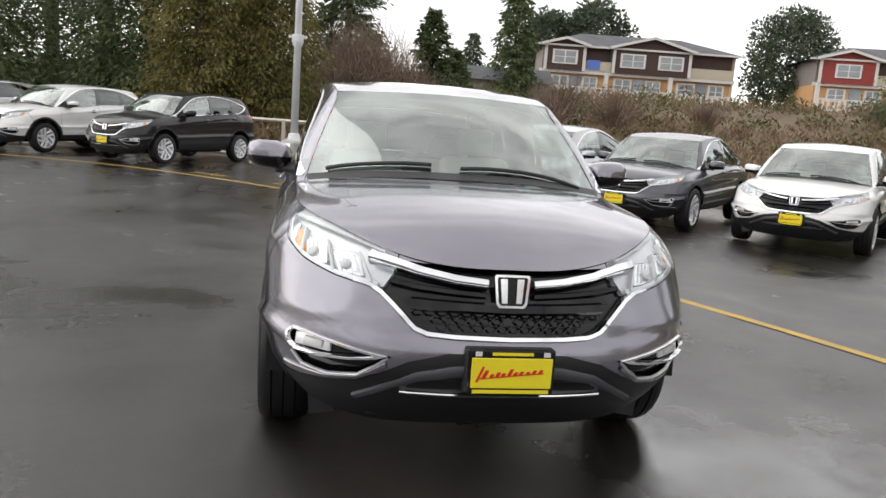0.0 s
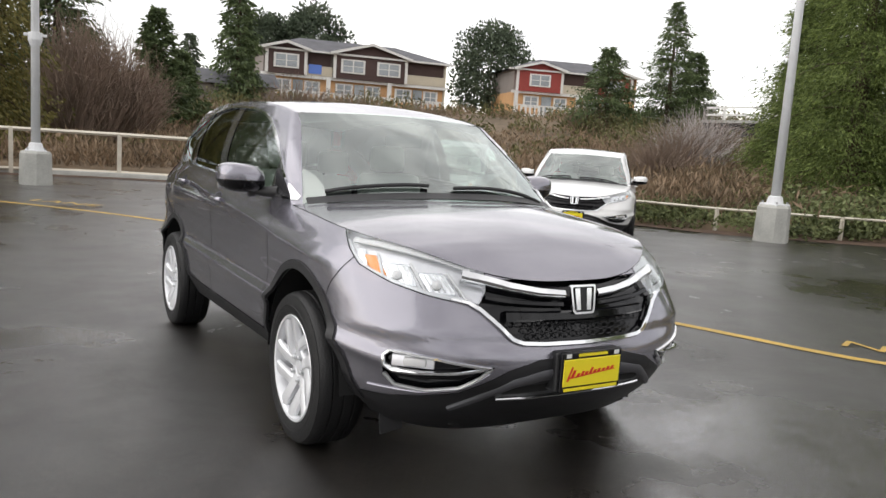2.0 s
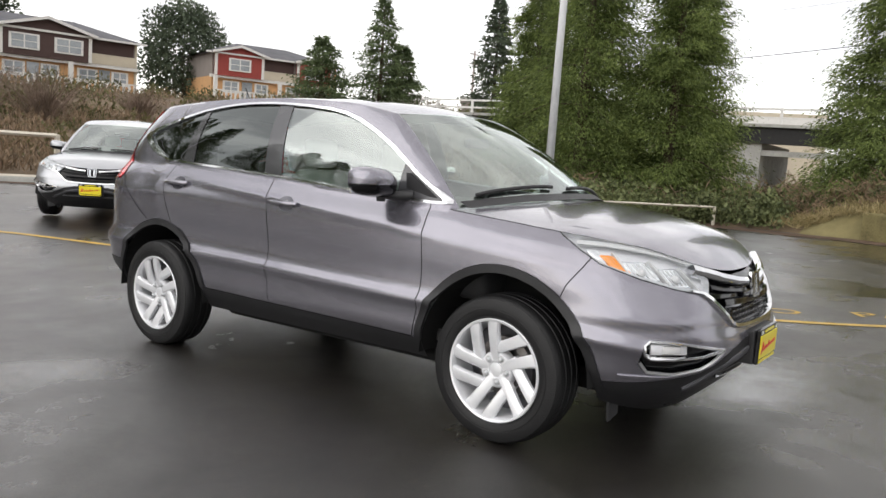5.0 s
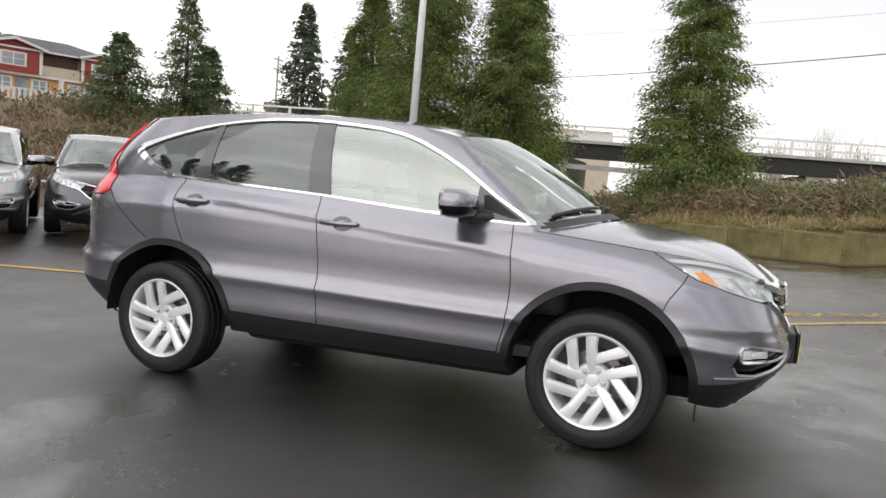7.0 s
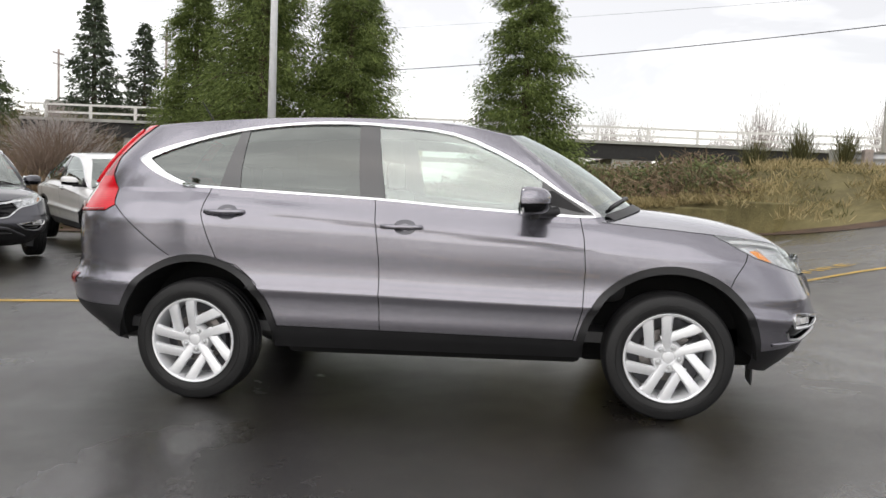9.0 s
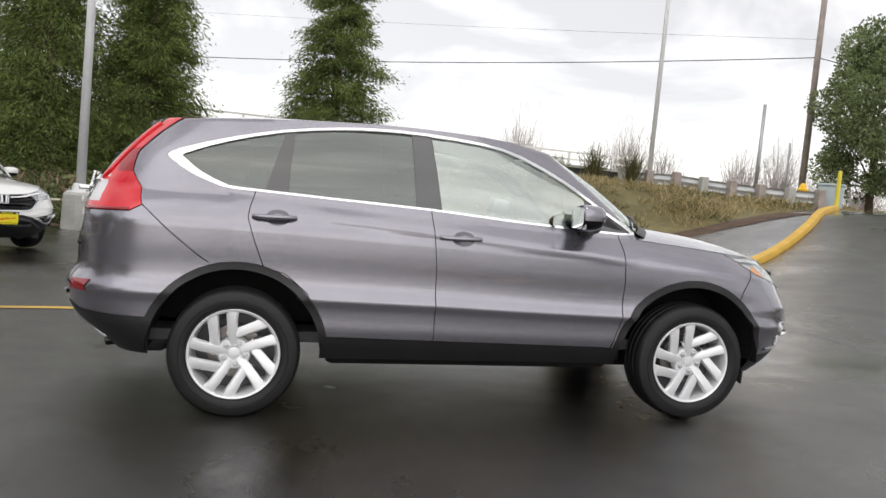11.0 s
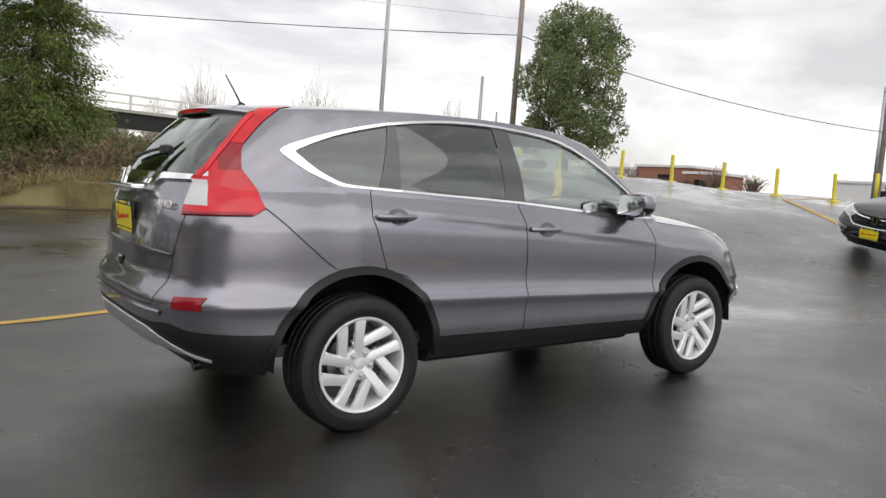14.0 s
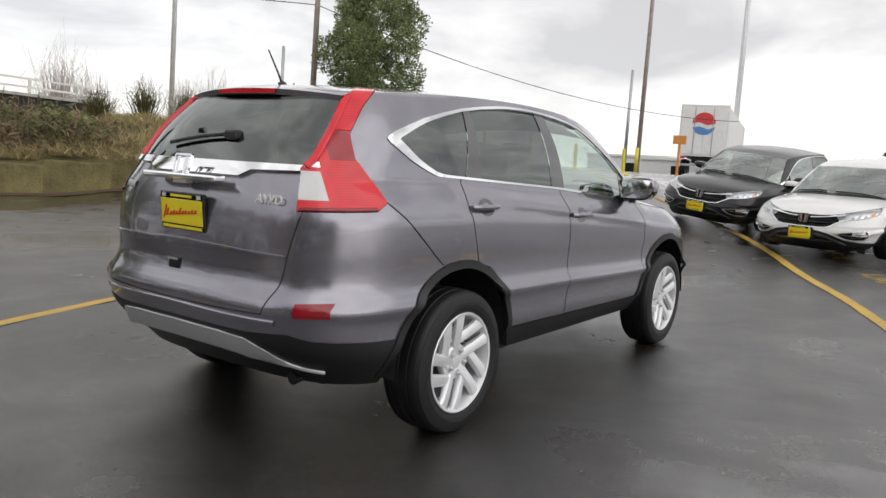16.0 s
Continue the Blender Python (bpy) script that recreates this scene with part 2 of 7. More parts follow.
M_SATIN = mat("satin_silver", (0.60, 0.61, 0.62), 0.34, 0.7, var=0.05)
M_ALLOY = mat("alloy_wheel", (0.80, 0.81, 0.83), 0.32, 0.35, coat=0.3, var=0.06)
# darkened alloy: shade painted on rim backs, own colour of calipers and skid garnish
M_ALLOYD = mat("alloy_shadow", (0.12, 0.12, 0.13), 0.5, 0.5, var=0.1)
M_TYRE = mat("tyre_rubber", (0.010, 0.010, 0.0105), 0.48, spec=0.4, var=0.2, scale=14, bump=0.2, bscale=120)
M_BRAKE = mat("brake_steel", (0.28, 0.26, 0.25), 0.4, 0.9, var=0.25, scale=12)
M_WIND = glassy("windscreen_glass", (0.84, 0.93, 0.88), 0.0, 0.27)
M_PRIV = glassy("privacy_glass", (0.075, 0.075, 0.08), 0.0, 0.14)
M_PILL = mat("dark_pillar_film", (0.05, 0.05, 0.053), 0.2, coat=1.0)
M_FRONTW = glassy("door_glass", (0.76, 0.87, 0.81), 0.0, 0.30)
M_LENS = glassy("lamp_lens", (0.93, 0.94, 0.95), 0.02, 0.05)
M_MIDRED = lens("smoked_red_lens", (0.30, 0.004, 0.010))
M_REDL = lens("red_lens", (0.62, 0.006, 0.016))
M_DREDL = lens("deep_red_lens", (0.24, 0.004, 0.010))
M_REFL = mat("lamp_reflector", (0.72, 0.72, 0.74), 0.30, 0.45, var=0.1)
M_AMBER = mat("amber_lens", (0.85, 0.28, 0.02), 0.2, coat=0.8)
M_WHITEL = mat("white_lens", (0.60, 0.60, 0.60), 0.15, coat=1.0, var=0.05)
M_SEAT = mat("pale_grey_upholstery", (0.36, 0.37, 0.36), 0.75, var=0.1, bump=0.15, bscale=200)
M_DASH = mat("dark_trim", (0.05, 0.05, 0.052), 0.6, var=0.1, bump=0.1, bscale=150)
M_PLATEY = mat("plate_yellow", (0.86, 0.72, 0.02), 0.4, coat=0.3, var=0.04)
M_PLATER = mat("plate_red", (0.65, 0.03, 0.02), 0.4)
M_YLINE = mat("yellow_road_paint", (0.55, 0.36, 0.07), 0.55, var=0.3, scale=3, bump=0.5, bscale=120, rvar=0.12)
M_YKERB = mat("yellow_kerb_paint", (0.62, 0.38, 0.05), 0.6, var=0.2, scale=4, bump=0.2)
M_YPOST = mat("yellow_post_paint", (0.72, 0.62, 0.05), 0.5, var=0.1, scale=4)
M_CONC = mat("weathered_concrete", (0.42, 0.42, 0.39), 0.85, var=0.2, scale=3, bump=0.4, bscale=40)
M_MOSSC = mat("mossy_concrete", (0.17, 0.145, 0.062), 0.9, var=0.7, scale=2.2, bump=0.7, bscale=20, per_object=0.25)
M_POLE = mat("pale_grey_steel", (0.72, 0.73, 0.74), 0.45, 0.0, var=0.08)
M_WOODP = mat("weathered_pole_wood", (0.36, 0.31, 0.28), 0.9, var=0.3, scale=5, bump=0.5, bscale=30)
M_BEIGE = mat("beige_fence_paint", (0.62, 0.57, 0.48), 0.65, var=0.15, scale=3, bump=0.2)
M_GALV = mat("galvanised_steel", (0.42, 0.43, 0.44), 0.45, 0.6, var=0.15)
M_BARK = mat("bark", (0.09, 0.065, 0.045), 0.95, var=0.4, scale=4, bump=0.9, bscale=18)
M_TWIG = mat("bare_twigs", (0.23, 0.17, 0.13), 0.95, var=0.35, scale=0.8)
# distance haze mixed into the twig colour; also the tan of nearer shrubs
M_TWIGF = mat("hazed_tan_twigs", (0.42, 0.38, 0.36), 0.95, var=0.2, scale=0.8)
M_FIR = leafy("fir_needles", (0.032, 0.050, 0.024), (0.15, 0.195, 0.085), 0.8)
# needles greyed and flattened: the haze of distance is in the colour
M_FARFIR = leafy("hazed_fir_needles", (0.045, 0.062, 0.042), (0.12, 0.15, 0.095))
M_CEDAR = leafy("cedar_sprays", (0.016, 0.028, 0.008), (0.22, 0.28, 0.08), 1.8, 0.27)
M_OLIVE = leafy("olive_cedar_sprays", (0.065, 0.068, 0.02), (0.25, 0.22, 0.075), 0.5, 0.35)
M_BROAD = leafy("evergreen_leaves", (0.055, 0.082, 0.034), (0.30, 0.36, 0.17), 0.9, 0.35)
M_IVY = leafy("bramble_leaves", (0.030, 0.040, 0.016), (0.22, 0.25, 0.11), 1.0)
M_BRUSH = leafy("winter_brush", (0.06, 0.044, 0.027), (0.32, 0.23, 0.15), 0.5, 0.12)
M_GREENB = leafy("green_brush", (0.045, 0.05, 0.018), (0.17, 0.16, 0.07), 0.3, 0.15)
M_DRYG = leafy("dry_grass", (0.15, 0.125, 0.05), (0.50, 0.41, 0.22), 0.6, 0.25)
M_SOIL = mat("brown_hillside", (0.14, 0.10, 0.06), 0.95, var=0.5, scale=0.25, bump=0.6, bscale=3)
M_GRASSB = mat("rough_turf", (0.17, 0.145, 0.065), 0.95, var=0.45, scale=0.5, bump=0.8, bscale=12)
M_HBROWN = mat("brown_siding", (0.075, 0.045, 0.04), 0.8, var=0.12, scale=1)
M_HRED = mat("red_siding", (0.30, 0.055, 0.045), 0.8, var=0.12, scale=1)
M_HORANGE = mat("apricot_siding", (0.62, 0.36, 0.17), 0.8, var=0.1, scale=1)
M_HCREAM = mat("cream_siding", (0.55, 0.49, 0.38), 0.8, var=0.1, scale=1)
M_HGREY = mat("taupe_siding", (0.25, 0.22, 0.20), 0.8, var=0.1, scale=1)
M_TRIMW = mat("white_trim", (0.72, 0.71, 0.68), 0.6, var=0.06)
M_ROOF = mat("grey_shingles", (0.11, 0.11, 0.12), 0.9, var=0.25, scale=1.2, bump=0.5, bscale=8)
M_PANE = mat("house_pane", (0.30, 0.33, 0.35), 0.08, coat=0.5, var=0.3, scale=0.6)
M_BLUE = mat("blue_cloth", (0.12, 0.22, 0.62), 0.7)
M_BRIDGE = mat("dark_bridge_steel", (0.025, 0.025, 0.025), 0.8, var=0.2)
M_LOGOR = mat("logo_red", (0.62, 0.05, 0.05), 0.5)
M_LOGOB = mat("logo_blue", (0.10, 0.25, 0.55), 0.5)
M_CONTAIN = mat("faded_red_container", (0.36, 0.16, 0.11), 0.8, var=0.15)
M_ORANGE = mat("orange_sign", (0.70, 0.28, 0.06), 0.6, var=0.08)
M_HYDR = mat("hydrant_yellow", (0.85, 0.50, 0.02), 0.45, var=0.08)
M_UTIL = mat("utility_box_paint", (0.45, 0.52, 0.54), 0.5, var=0.12)
M_MUD = mat("leaf_litter", (0.09, 0.055, 0.035), 0.95, var=0.5, scale=3, bump=0.6, bscale=25)
M_WHITEB = mat("white_cladding_panel", (0.80, 0.80, 0.79), 0.7, var=0.06)
M_WIRE = mat("overhead_cable", (0.03, 0.03, 0.03), 0.7)
M_STICK = mat("sticker_white", (0.7, 0.7, 0.68), 0.6)

# ---- helpers for building ----
def mesh_of(bm, name, smooth=False, angle=None):
    me = bpy.data.meshes.new(name)
    bm.normal_update()
    bm.to_mesh(me)
    bm.free()
    if smooth:
        me.polygons.foreach_set("use_smooth", [True] * len(me.polygons))
        if angle:
            me.set_sharp_from_angle(angle=radians(angle))
    return me


def part(name, bm, material, parent, label="", smooth=False, angle=None):
    ob = new(name, mesh_of(bm, name, smooth, angle))
    ob.data.materials.append(material)
    ob.parent = parent
    if label:
        ob["label"] = label
    return ob


def empty(name, m=None):
    ob = new(name)
    ob.empty_display_size = 0.2
    if m is not None:
        ob.matrix_world = m
    return ob


def bm_box(x0, x1, y0, y1, z0, z1, bevel=0.0, bm=None):
    own = bmesh.new()
    bmesh.ops.create_cube(own, size=1)
    for v in own.verts:
        v.co = Vector((x0 + (v.co.x + 0.5) * (x1 - x0), y0 + (v.co.y + 0.5) * (y1 - y0), z0 + (v.co.z + 0.5) * (z1 - z0)))
    if bevel:
        bmesh.ops.bevel(own, geom=own.edges[:], offset=bevel, segments=2, profile=0.5, affect='EDGES')
    return own if bm is None else merge(bm, own)


def merge(bm, other):
    me = bpy.data.meshes.new("tmp")
    other.to_mesh(me)
    other.free()
    bm.from_mesh(me)
    bpy.data.meshes.remove(me)
    return bm


def bm_tube(points, radius, sides=8, taper=None, bm=None, cap=True):
    """A round bar along a line of points."""
    bm = bm or bmesh.new()
    pts = [Vector(p) for p in points]
    rings = []
    for i, p in enumerate(pts):
        d = (pts[min(i + 1, len(pts) - 1)] - pts[max(i - 1, 0)]).normalized()
        up = Vector((0, 0, 1)) if abs(d.z) < 0.9 else Vector((1, 0, 0))
        a = d.cross(up).normalized()
        b = d.cross(a)
        r = radius if taper is None else radius + (taper - radius) * i / (len(pts) - 1)
        rings.append([bm.verts.new(p + (a * math.cos(t) + b * math.sin(t)) * r) for t in [2 * math.pi * k / sides for k in range(sides)]])
    for r0, r1 in zip(rings, rings[1:]):
        for k in range(sides):
            bm.faces.new((r0[k], r0[(k + 1) % sides], r1[(k + 1) % sides], r1[k]))
    if cap:
        bm.faces.new(rings[0][::-1])
        bm.faces.new(rings[-1])
    return bm


def bm_lathe(profile, steps=48, axis='x', closed=False):
    """Turns a profile of (along, radius) about the axis."""
    bm = bmesh.new()
    rings = []
    for k in range(steps):
        t = 2 * math.pi * k / steps
        ring = []
        for a, r in profile:
            c = (a, r * math.cos(t), r * math.sin(t)) if axis == 'x' else (r * math.cos(t), r * math.sin(t), a)
            ring.append(bm.verts.new(c))
        rings.append(ring)
    n = len(profile)
    for k in range(steps):
        r0, r1 = rings[k], rings[(k + 1) % steps]
        for i in range(n if closed else n - 1):
            j = (i + 1) % n
            bm.faces.new((r0[i], r0[j], r1[j], r1[i]))
    bmesh.ops.recalc_face_normals(bm, faces=bm.faces[:])
    return bm


def bm_prism(poly, y0, y1, axes="xz"):
    """A flat outline given depth. axes: the plane the outline lies in."""
    bm = bmesh.new()
    third = ({"x", "y", "z"} - set(axes)).pop()

    def place(p, d):
        c = {axes[0]: p[0], axes[1]: p[1], third: d}
        return (c["x"], c["y"], c["z"])

    a = [bm.verts.new(place(p, y0)) for p in poly]
    b = [bm.verts.new(place(p, y1)) for p in poly]
    bm.faces.new(a)
    bm.faces.new(b[::-1])
    for i in range(len(poly)):
        j = (i + 1) % len(poly)
        bm.faces.new((a[j], a[i], b[i], b[j]))
    bmesh.ops.recalc_face_normals(bm, faces=bm.faces[:])
    return bm


def curve_at(knots, x):
    """A smooth curve through (x, y) knots."""
    k = np.array(knots, float)
    xs, ys = k[:, 0], k[:, 1]
    s = np.diff(ys) / np.diff(xs)
    m = np.r_[s[0], (s[:-1] + s[1:]) / 2, s[-1]]
    x = min(max(x, xs[0]), xs[-1])
    i = min(max(int(np.searchsorted(xs, x)) - 1, 0), len(xs) - 2)
    h = xs[i + 1] - xs[i]
    t = (x - xs[i]) / h
    return float((2 * t**3 - 3 * t**2 + 1) * ys[i] + (t**3 - 2 * t**2 + t) * h * m[i] + (3 * t**2 - 2 * t**3) * ys[i + 1] + (t**3 - t**2) * h * m[i + 1])


def inside(p, poly):
    x, y = p
    hit = False
    for (x0, y0), (x1, y1) in zip(poly, poly[1:] + poly[:1]):
        if (y0 > y) != (y1 > y) and x < (x1 - x0) * (y - y0) / (y1 - y0) + x0:
            hit = not hit
    return hit


def bm_grid(rows, bm=None):
    """A sheet through a grid of points."""
    bm = bm or bmesh.new()
    vs = [[bm.verts.new(p) for p in r] for r in rows]
    for a, b in zip(vs, vs[1:]):
        for i in range(len(a) - 1):
            bm.faces.new((a[i], a[i + 1], b[i + 1], b[i]))
    return bm

# ---- ground: a lot that turns into a ramp up to the road ----
RISE = [(-1.3, 0.0), (1.3, 0.08), (4.0, 0.22), (6.8, 0.42), (8.4, 0.58), (9.9, 0.72), (11.0, 0.82), (12.2, 0.95), (15, 1.16), (20, 1.48), (30, 1.95), (45, 2.35), (75, 2.6), (300, 2.6)]
SIDEWAYS = [(4.0, 0.0), (7.0, 0.05), (10, 0.098), (12.5, 0.10), (15, 0.07), (20, 0.04), (32, 0.0), (33, 0.0)]


def ground_z(x, y):
    """The height of the asphalt: level by the fence, a ramp towards the road."""
    s = -y
    if s < -1.3:
        return 0.012
    h = curve_at(RISE, s) + 0.012
    if s > 4.0:
        h += curve_at(SIDEWAYS, s) * max(0.0, min(x, 9.0)) * max(0.0, min(1.0, (17.0 - x) / 4.0))
    return h


def ground_sheet():
    bm = bmesh.new()
    def steps(lo, hi):
        return sorted(set([-2500, -900, -400, -200, -120, -90, -70] + [round(v, 2) for v in np.arange(lo, hi, 1.0)] + [70, 90, 120, 200, 400, 900, 2500]))
    xs, ys = steps(-30, 62), steps(-60, 31)
    bm_grid([[(x, y, ground_z(x, y)) for x in xs] for y in ys], bm)
    return part("ground", bm, M_ASPH, None, smooth=True)


tagged(ground_sheet(), "damp dark asphalt lot rising to a ramp", "ground", kind="structure")


def ribbon(name, pts, width, lift, material, label, category, kind="structure"):
    """A painted stripe that lies on the ground along a line."""
    fine = []
    for (x0, y0), (x1, y1) in zip(pts, pts[1:]):
        n = max(2, int(math.hypot(x1 - x0, y1 - y0) / 0.3))
        fine += [(x0 + (x1 - x0) * i / n, y0 + (y1 - y0) * i / n) for i in range(n)]
    fine.append(pts[-1])
    rows = []
    for i, (x, y) in enumerate(fine):
        a, b = fine[max(i - 1, 0)], fine[min(i + 1, len(fine) - 1)]
        d = Vector((b[0] - a[0], b[1] - a[1])).normalized()
        w = width * 0.5 * (1 + 0.05 * math.sin(i * 1.7))
        rows.append([(x - d.y * s * w, y + d.x * s * w, ground_z(x - d.y * s * w, y + d.x * s * w) + lift) for s in (-1, -0.33, 0.33, 1)])
    bm = bm_grid(rows)
    for f in bm.faces:
        if f.normal.z < 0:
            f.normal_flip()
    return tagged(part(name, bm, material, None, smooth=True), label, category, kind=kind)


def smooth_line(knots, n=60):
    """A smooth plan line through knots."""
    d = [0.0]
    for a, b in zip(knots, knots[1:]):
        d.append(d[-1] + math.hypot(b[0] - a[0], b[1] - a[1]))
    kx, ky = list(zip(d, [k[0] for k in knots])), list(zip(d, [k[1] for k in knots]))
    return [(curve_at(kx, d[-1] * i / n), curve_at(ky, d[-1] * i / n)) for i in range(n + 1)]


LANE = [(-16, 15.8), (-7.5, 13.9), (-5.0, 12.9), (-1.4, 9.95), (0.54, 7.4), (1.35, 5.3), (2.1, 3.4), (2.38, 2.4), (2.84, 1.35), (3.3, -0.2), (3.6, -1.4), (4.15, -2.4), (4.75, -3.2), (5.35, -4.1), (5.75, -5.0), (6.0, -6.0), (6.76, -7.0)]
ribbon("fire_lane_line", smooth_line(LANE, 90), 0.11, 0.006, M_YLINE, "worn yellow painted line curving over wet asphalt", "line")

from mathutils.bvhtree import BVHTree

# ---- the parked compact SUV: one shell, cut into panels ----
HOOD_C = [(-2.14, 0.855), (-2.08, 0.905), (-2.02, 0.952), (-1.9, 1.02), (-1.75, 1.064), (-1.6, 1.092), (-1.4, 1.118), (-1.19, 1.138), (-1.0, 1.15)]
ROOF_C = [(-0.58, 1.565), (-0.42, 1.60), (-0.2, 1.645), (0, 1.668), (0.4, 1.688), (0.8, 1.69), (1.2, 1.678), (1.6, 1.652), (1.9, 1.615)]
NOSE = [(0.20, -1.98), (0.30, -2.09), (0.40, -2.17), (0.47, -2.22), (0.55, -2.235), (0.62, -2.215), (0.70, -2.195), (0.80, -2.17), (0.855, -2.13)]
TAIL = [(0.20, 2.06), (0.30, 2.15), (0.36, 2.22), (0.45, 2.29), (0.52, 2.31), (0.62, 2.315), (0.66, 2.30), (0.70, 2.275), (0.86, 2.262), (1.0, 2.25), (1.1, 2.235), (1.22, 2.195)]
FLANK = [(0.20, 0.81), (0.30, 0.866), (0.38, 0.891), (0.45, 0.895), (0.52, 0.905), (0.562, 0.922), (0.61, 0.898), (0.70, 0.889), (0.82, 0.897), (0.90, 0.898), (0.95, 0.896), (0.99, 0.884), (1.05, 0.862), (1.12, 0.82)]
BELT_Z = [(-1.30, 1.045), (-1.05, 1.068), (-0.95, 1.078), (-0.72, 1.088), (-0.15, 1.125), (0.3, 1.160), (0.82, 1.188), (1.27, 1.212), (1.45, 1.218)]
BELT_W = [(-1.30, 0.790), (-1.05, 0.797), (-0.95, 0.803), (-0.8, 0.810), (-0.3, 0.822), (0.3, 0.828), (1.0, 0.816), (1.3, 0.800), (1.45, 0.788)]
RAIL_W = [(-0.42, 0.622), (0, 0.652), (0.4, 0.664), (0.9, 0.658), (1.4, 0.622)]
YF, YR = -1.30, 1.45


def super_pt(w, span, n, a):
    return (w * math.sin(a) ** (2 / n) if a > 2e-4 else 0.0), span * math.cos(a) ** (2 / n)


def shell():
    """Half of the painted shell (on the +x side), as one welded sheet of fine quads."""
    nf, ns, nr, nv = 34, 62, 30, 40
    cols = [("f", math.pi / 2 * i / nf) for i in range(nf)] + [("s", YF + (YR - YF) * i / ns) for i in range(ns)] + [("r", math.pi / 2 * (1 - i / nr)) for i in range(nr + 1)]
    belt, rail, col_kind = [], [], []
    for kind, a in cols:
        if kind == "f":
            w, l = super_pt(0.790, 0.84, 2.4, max(a, 1e-4))
            e = (w, YF - l)
            ez = curve_at(HOOD_C, e[1]) - 0.083 * (w / 0.790) ** 2
        elif kind == "s":
            e, ez = (curve_at(BELT_W, a), a), curve_at(BELT_Z, a)
        else:
            w, l = super_pt(0.788, 0.745, 3.3, max(a, 1e-4))
            e, ez = (w, YR + l), 1.22
        col = []
        for j in range(nv + 1):
            v = j / nv
            zs = 0.20 + (1.12 - 0.20) * v
            wv = curve_at(FLANK, zs)
            tuck = max(0.0, (v - 0.8) / 0.2) ** 1.6
            zb = 0.22 if kind == "f" else 0.33
            if kind == "f":
                zb += 0.11 * math.sin(a) ** 3
            z = zb + (ez - zb) * v
            if kind == "f":
                fz = curve_at(NOSE, 0.20 + (0.855 - 0.20) * v)
                q = max(0.0, min(1.0, (v - 0.45) / 0.55))
                n = 3.2 - 0.8 * q * q * (3 - 2 * q)
                wv = wv + (0.790 - 0.82) * tuck
                w, l = super_pt(wv, YF - fz, n, max(a, 1e-4))
                off = 0.016 * math.exp(-((z - 0.668) / (0.07 if z > 0.668 else 0.014)) ** 2) * math.sin(a) ** 0.6 * (1 - math.sin(a) ** 8)
                p = (w + off * math.sin(a), YF - l - 0.6 * off, z)
            elif kind == "s":
                ww = wv + (e[0] - 0.82) * tuck
                d = z - (1.028 + 0.087 * (a - 0.0))
                fade = max(0.0, min(1.0, (a + 0.95) / 0.25)) * max(0.0, min(1.0, (1.15 - a) / 0.3))
                ww += fade * (0.016 * math.exp(-(d / 0.045) ** 2) if d > 0 else 0.016 * math.exp(-(d / 0.012) ** 2))
                p = (ww, a, z)
            else:
                rz = curve_at(TAIL, 0.20 + (1.22 - 0.20) * v)
                wv = wv + (0.788 - 0.82) * tuck - 0.012 * v
                w, l = super_pt(wv, rz - YR, 3.6, max(a, 1e-4))
                p = (w, YR + l, z)
            # the flare of the front wing over the wheel
            flare = 0.020 * math.exp(-((p[1] + 1.45) / 0.38) ** 2) * math.exp(-((p[2] - 0.58) / 0.22) ** 2)
            col.append((p[0] * (1 + flare / 0.9), p[1], p[2]))
        belt.append(col)
        col_kind.append((kind, a))
    bm = bmesh.new()
    pl = bm.faces.layers.int.new("patch")

    def sheet(rows, number):
        before = len(bm.faces)
        bm_grid(rows, bm)
        bm.faces.ensure_lookup_table()
        for i in range(before, len(bm.faces)):
            bm.faces[i][pl] = number

    sheet(belt, 0)
    edge = [c[-1] for c in belt]
    # greenhouse sides and rear
    start = next(i for i, (k, a) in enumerate(cols) if k == "s" and a >= -0.95)
    up = []
    for i in range(start, len(cols)):
        kind, a = cols[i]
        b = edge[i]
        if kind == "s":
            f = (a - cols[start][1]) / (YR - cols[start][1])
            y = -0.42 + 1.82 * f
            t = (curve_at(RAIL_W, y), y, curve_at(ROOF_C, y) - 0.042)
        else:
            w, l = super_pt(0.622, 0.47, 3.6, max(a, 1e-4))
            t = (w, 1.40 + l, curve_at(ROOF_C, 1.40 + l) - 0.042 * (w / 0.622) ** 2)
        col = []
        for j in range(23):
            q = j / 22
            s = math.sin(math.pi * q)
            p = [b[k] + (t[k] - b[k]) * q for k in range(3)]
            if kind == "s":
                p[0] += 0.034 * s
            else:
                c, d = math.sin(a), math.cos(a)
                p[0] += 0.034 * s * c
                p[1] += 0.036 * s * d
            col.append(tuple(p))
        up.append(col)
    sheet(up, 1)
    top = [c[-1] for c in up]

    def coons(c0, c1, d0, d1, bulge=0.0):
        nu, nvv = len(c0) - 1, len(d0) - 1
        V = lambda p: np.array(p, float)  # noqa: E731
        rows = []
        for j in range(nvv + 1):
            v = j / nvv
            row = []
            for i in range(nu + 1):
                u = i / nu
                p = (1 - v) * V(c0[i]) + v * V(c1[i]) + (1 - u) * V(d0[j]) + u * V(d1[j])
                p -= (1 - u) * (1 - v) * V(c0[0]) + u * (1 - v) * V(c0[-1]) + (1 - u) * v * V(c1[0]) + u * v * V(c1[-1])
                p[2] += bulge * math.sin(math.pi * u) * math.sin(math.pi * v)
                row.append(tuple(p))
            rows.append(row)
        return rows

    # bonnet
    k0 = next(i for i, p in enumerate(edge) if p[0] > 0.5)
    c0 = edge[:k0 + 1]
    d1 = edge[k0:start + 1]
    n = len(d1) - 1
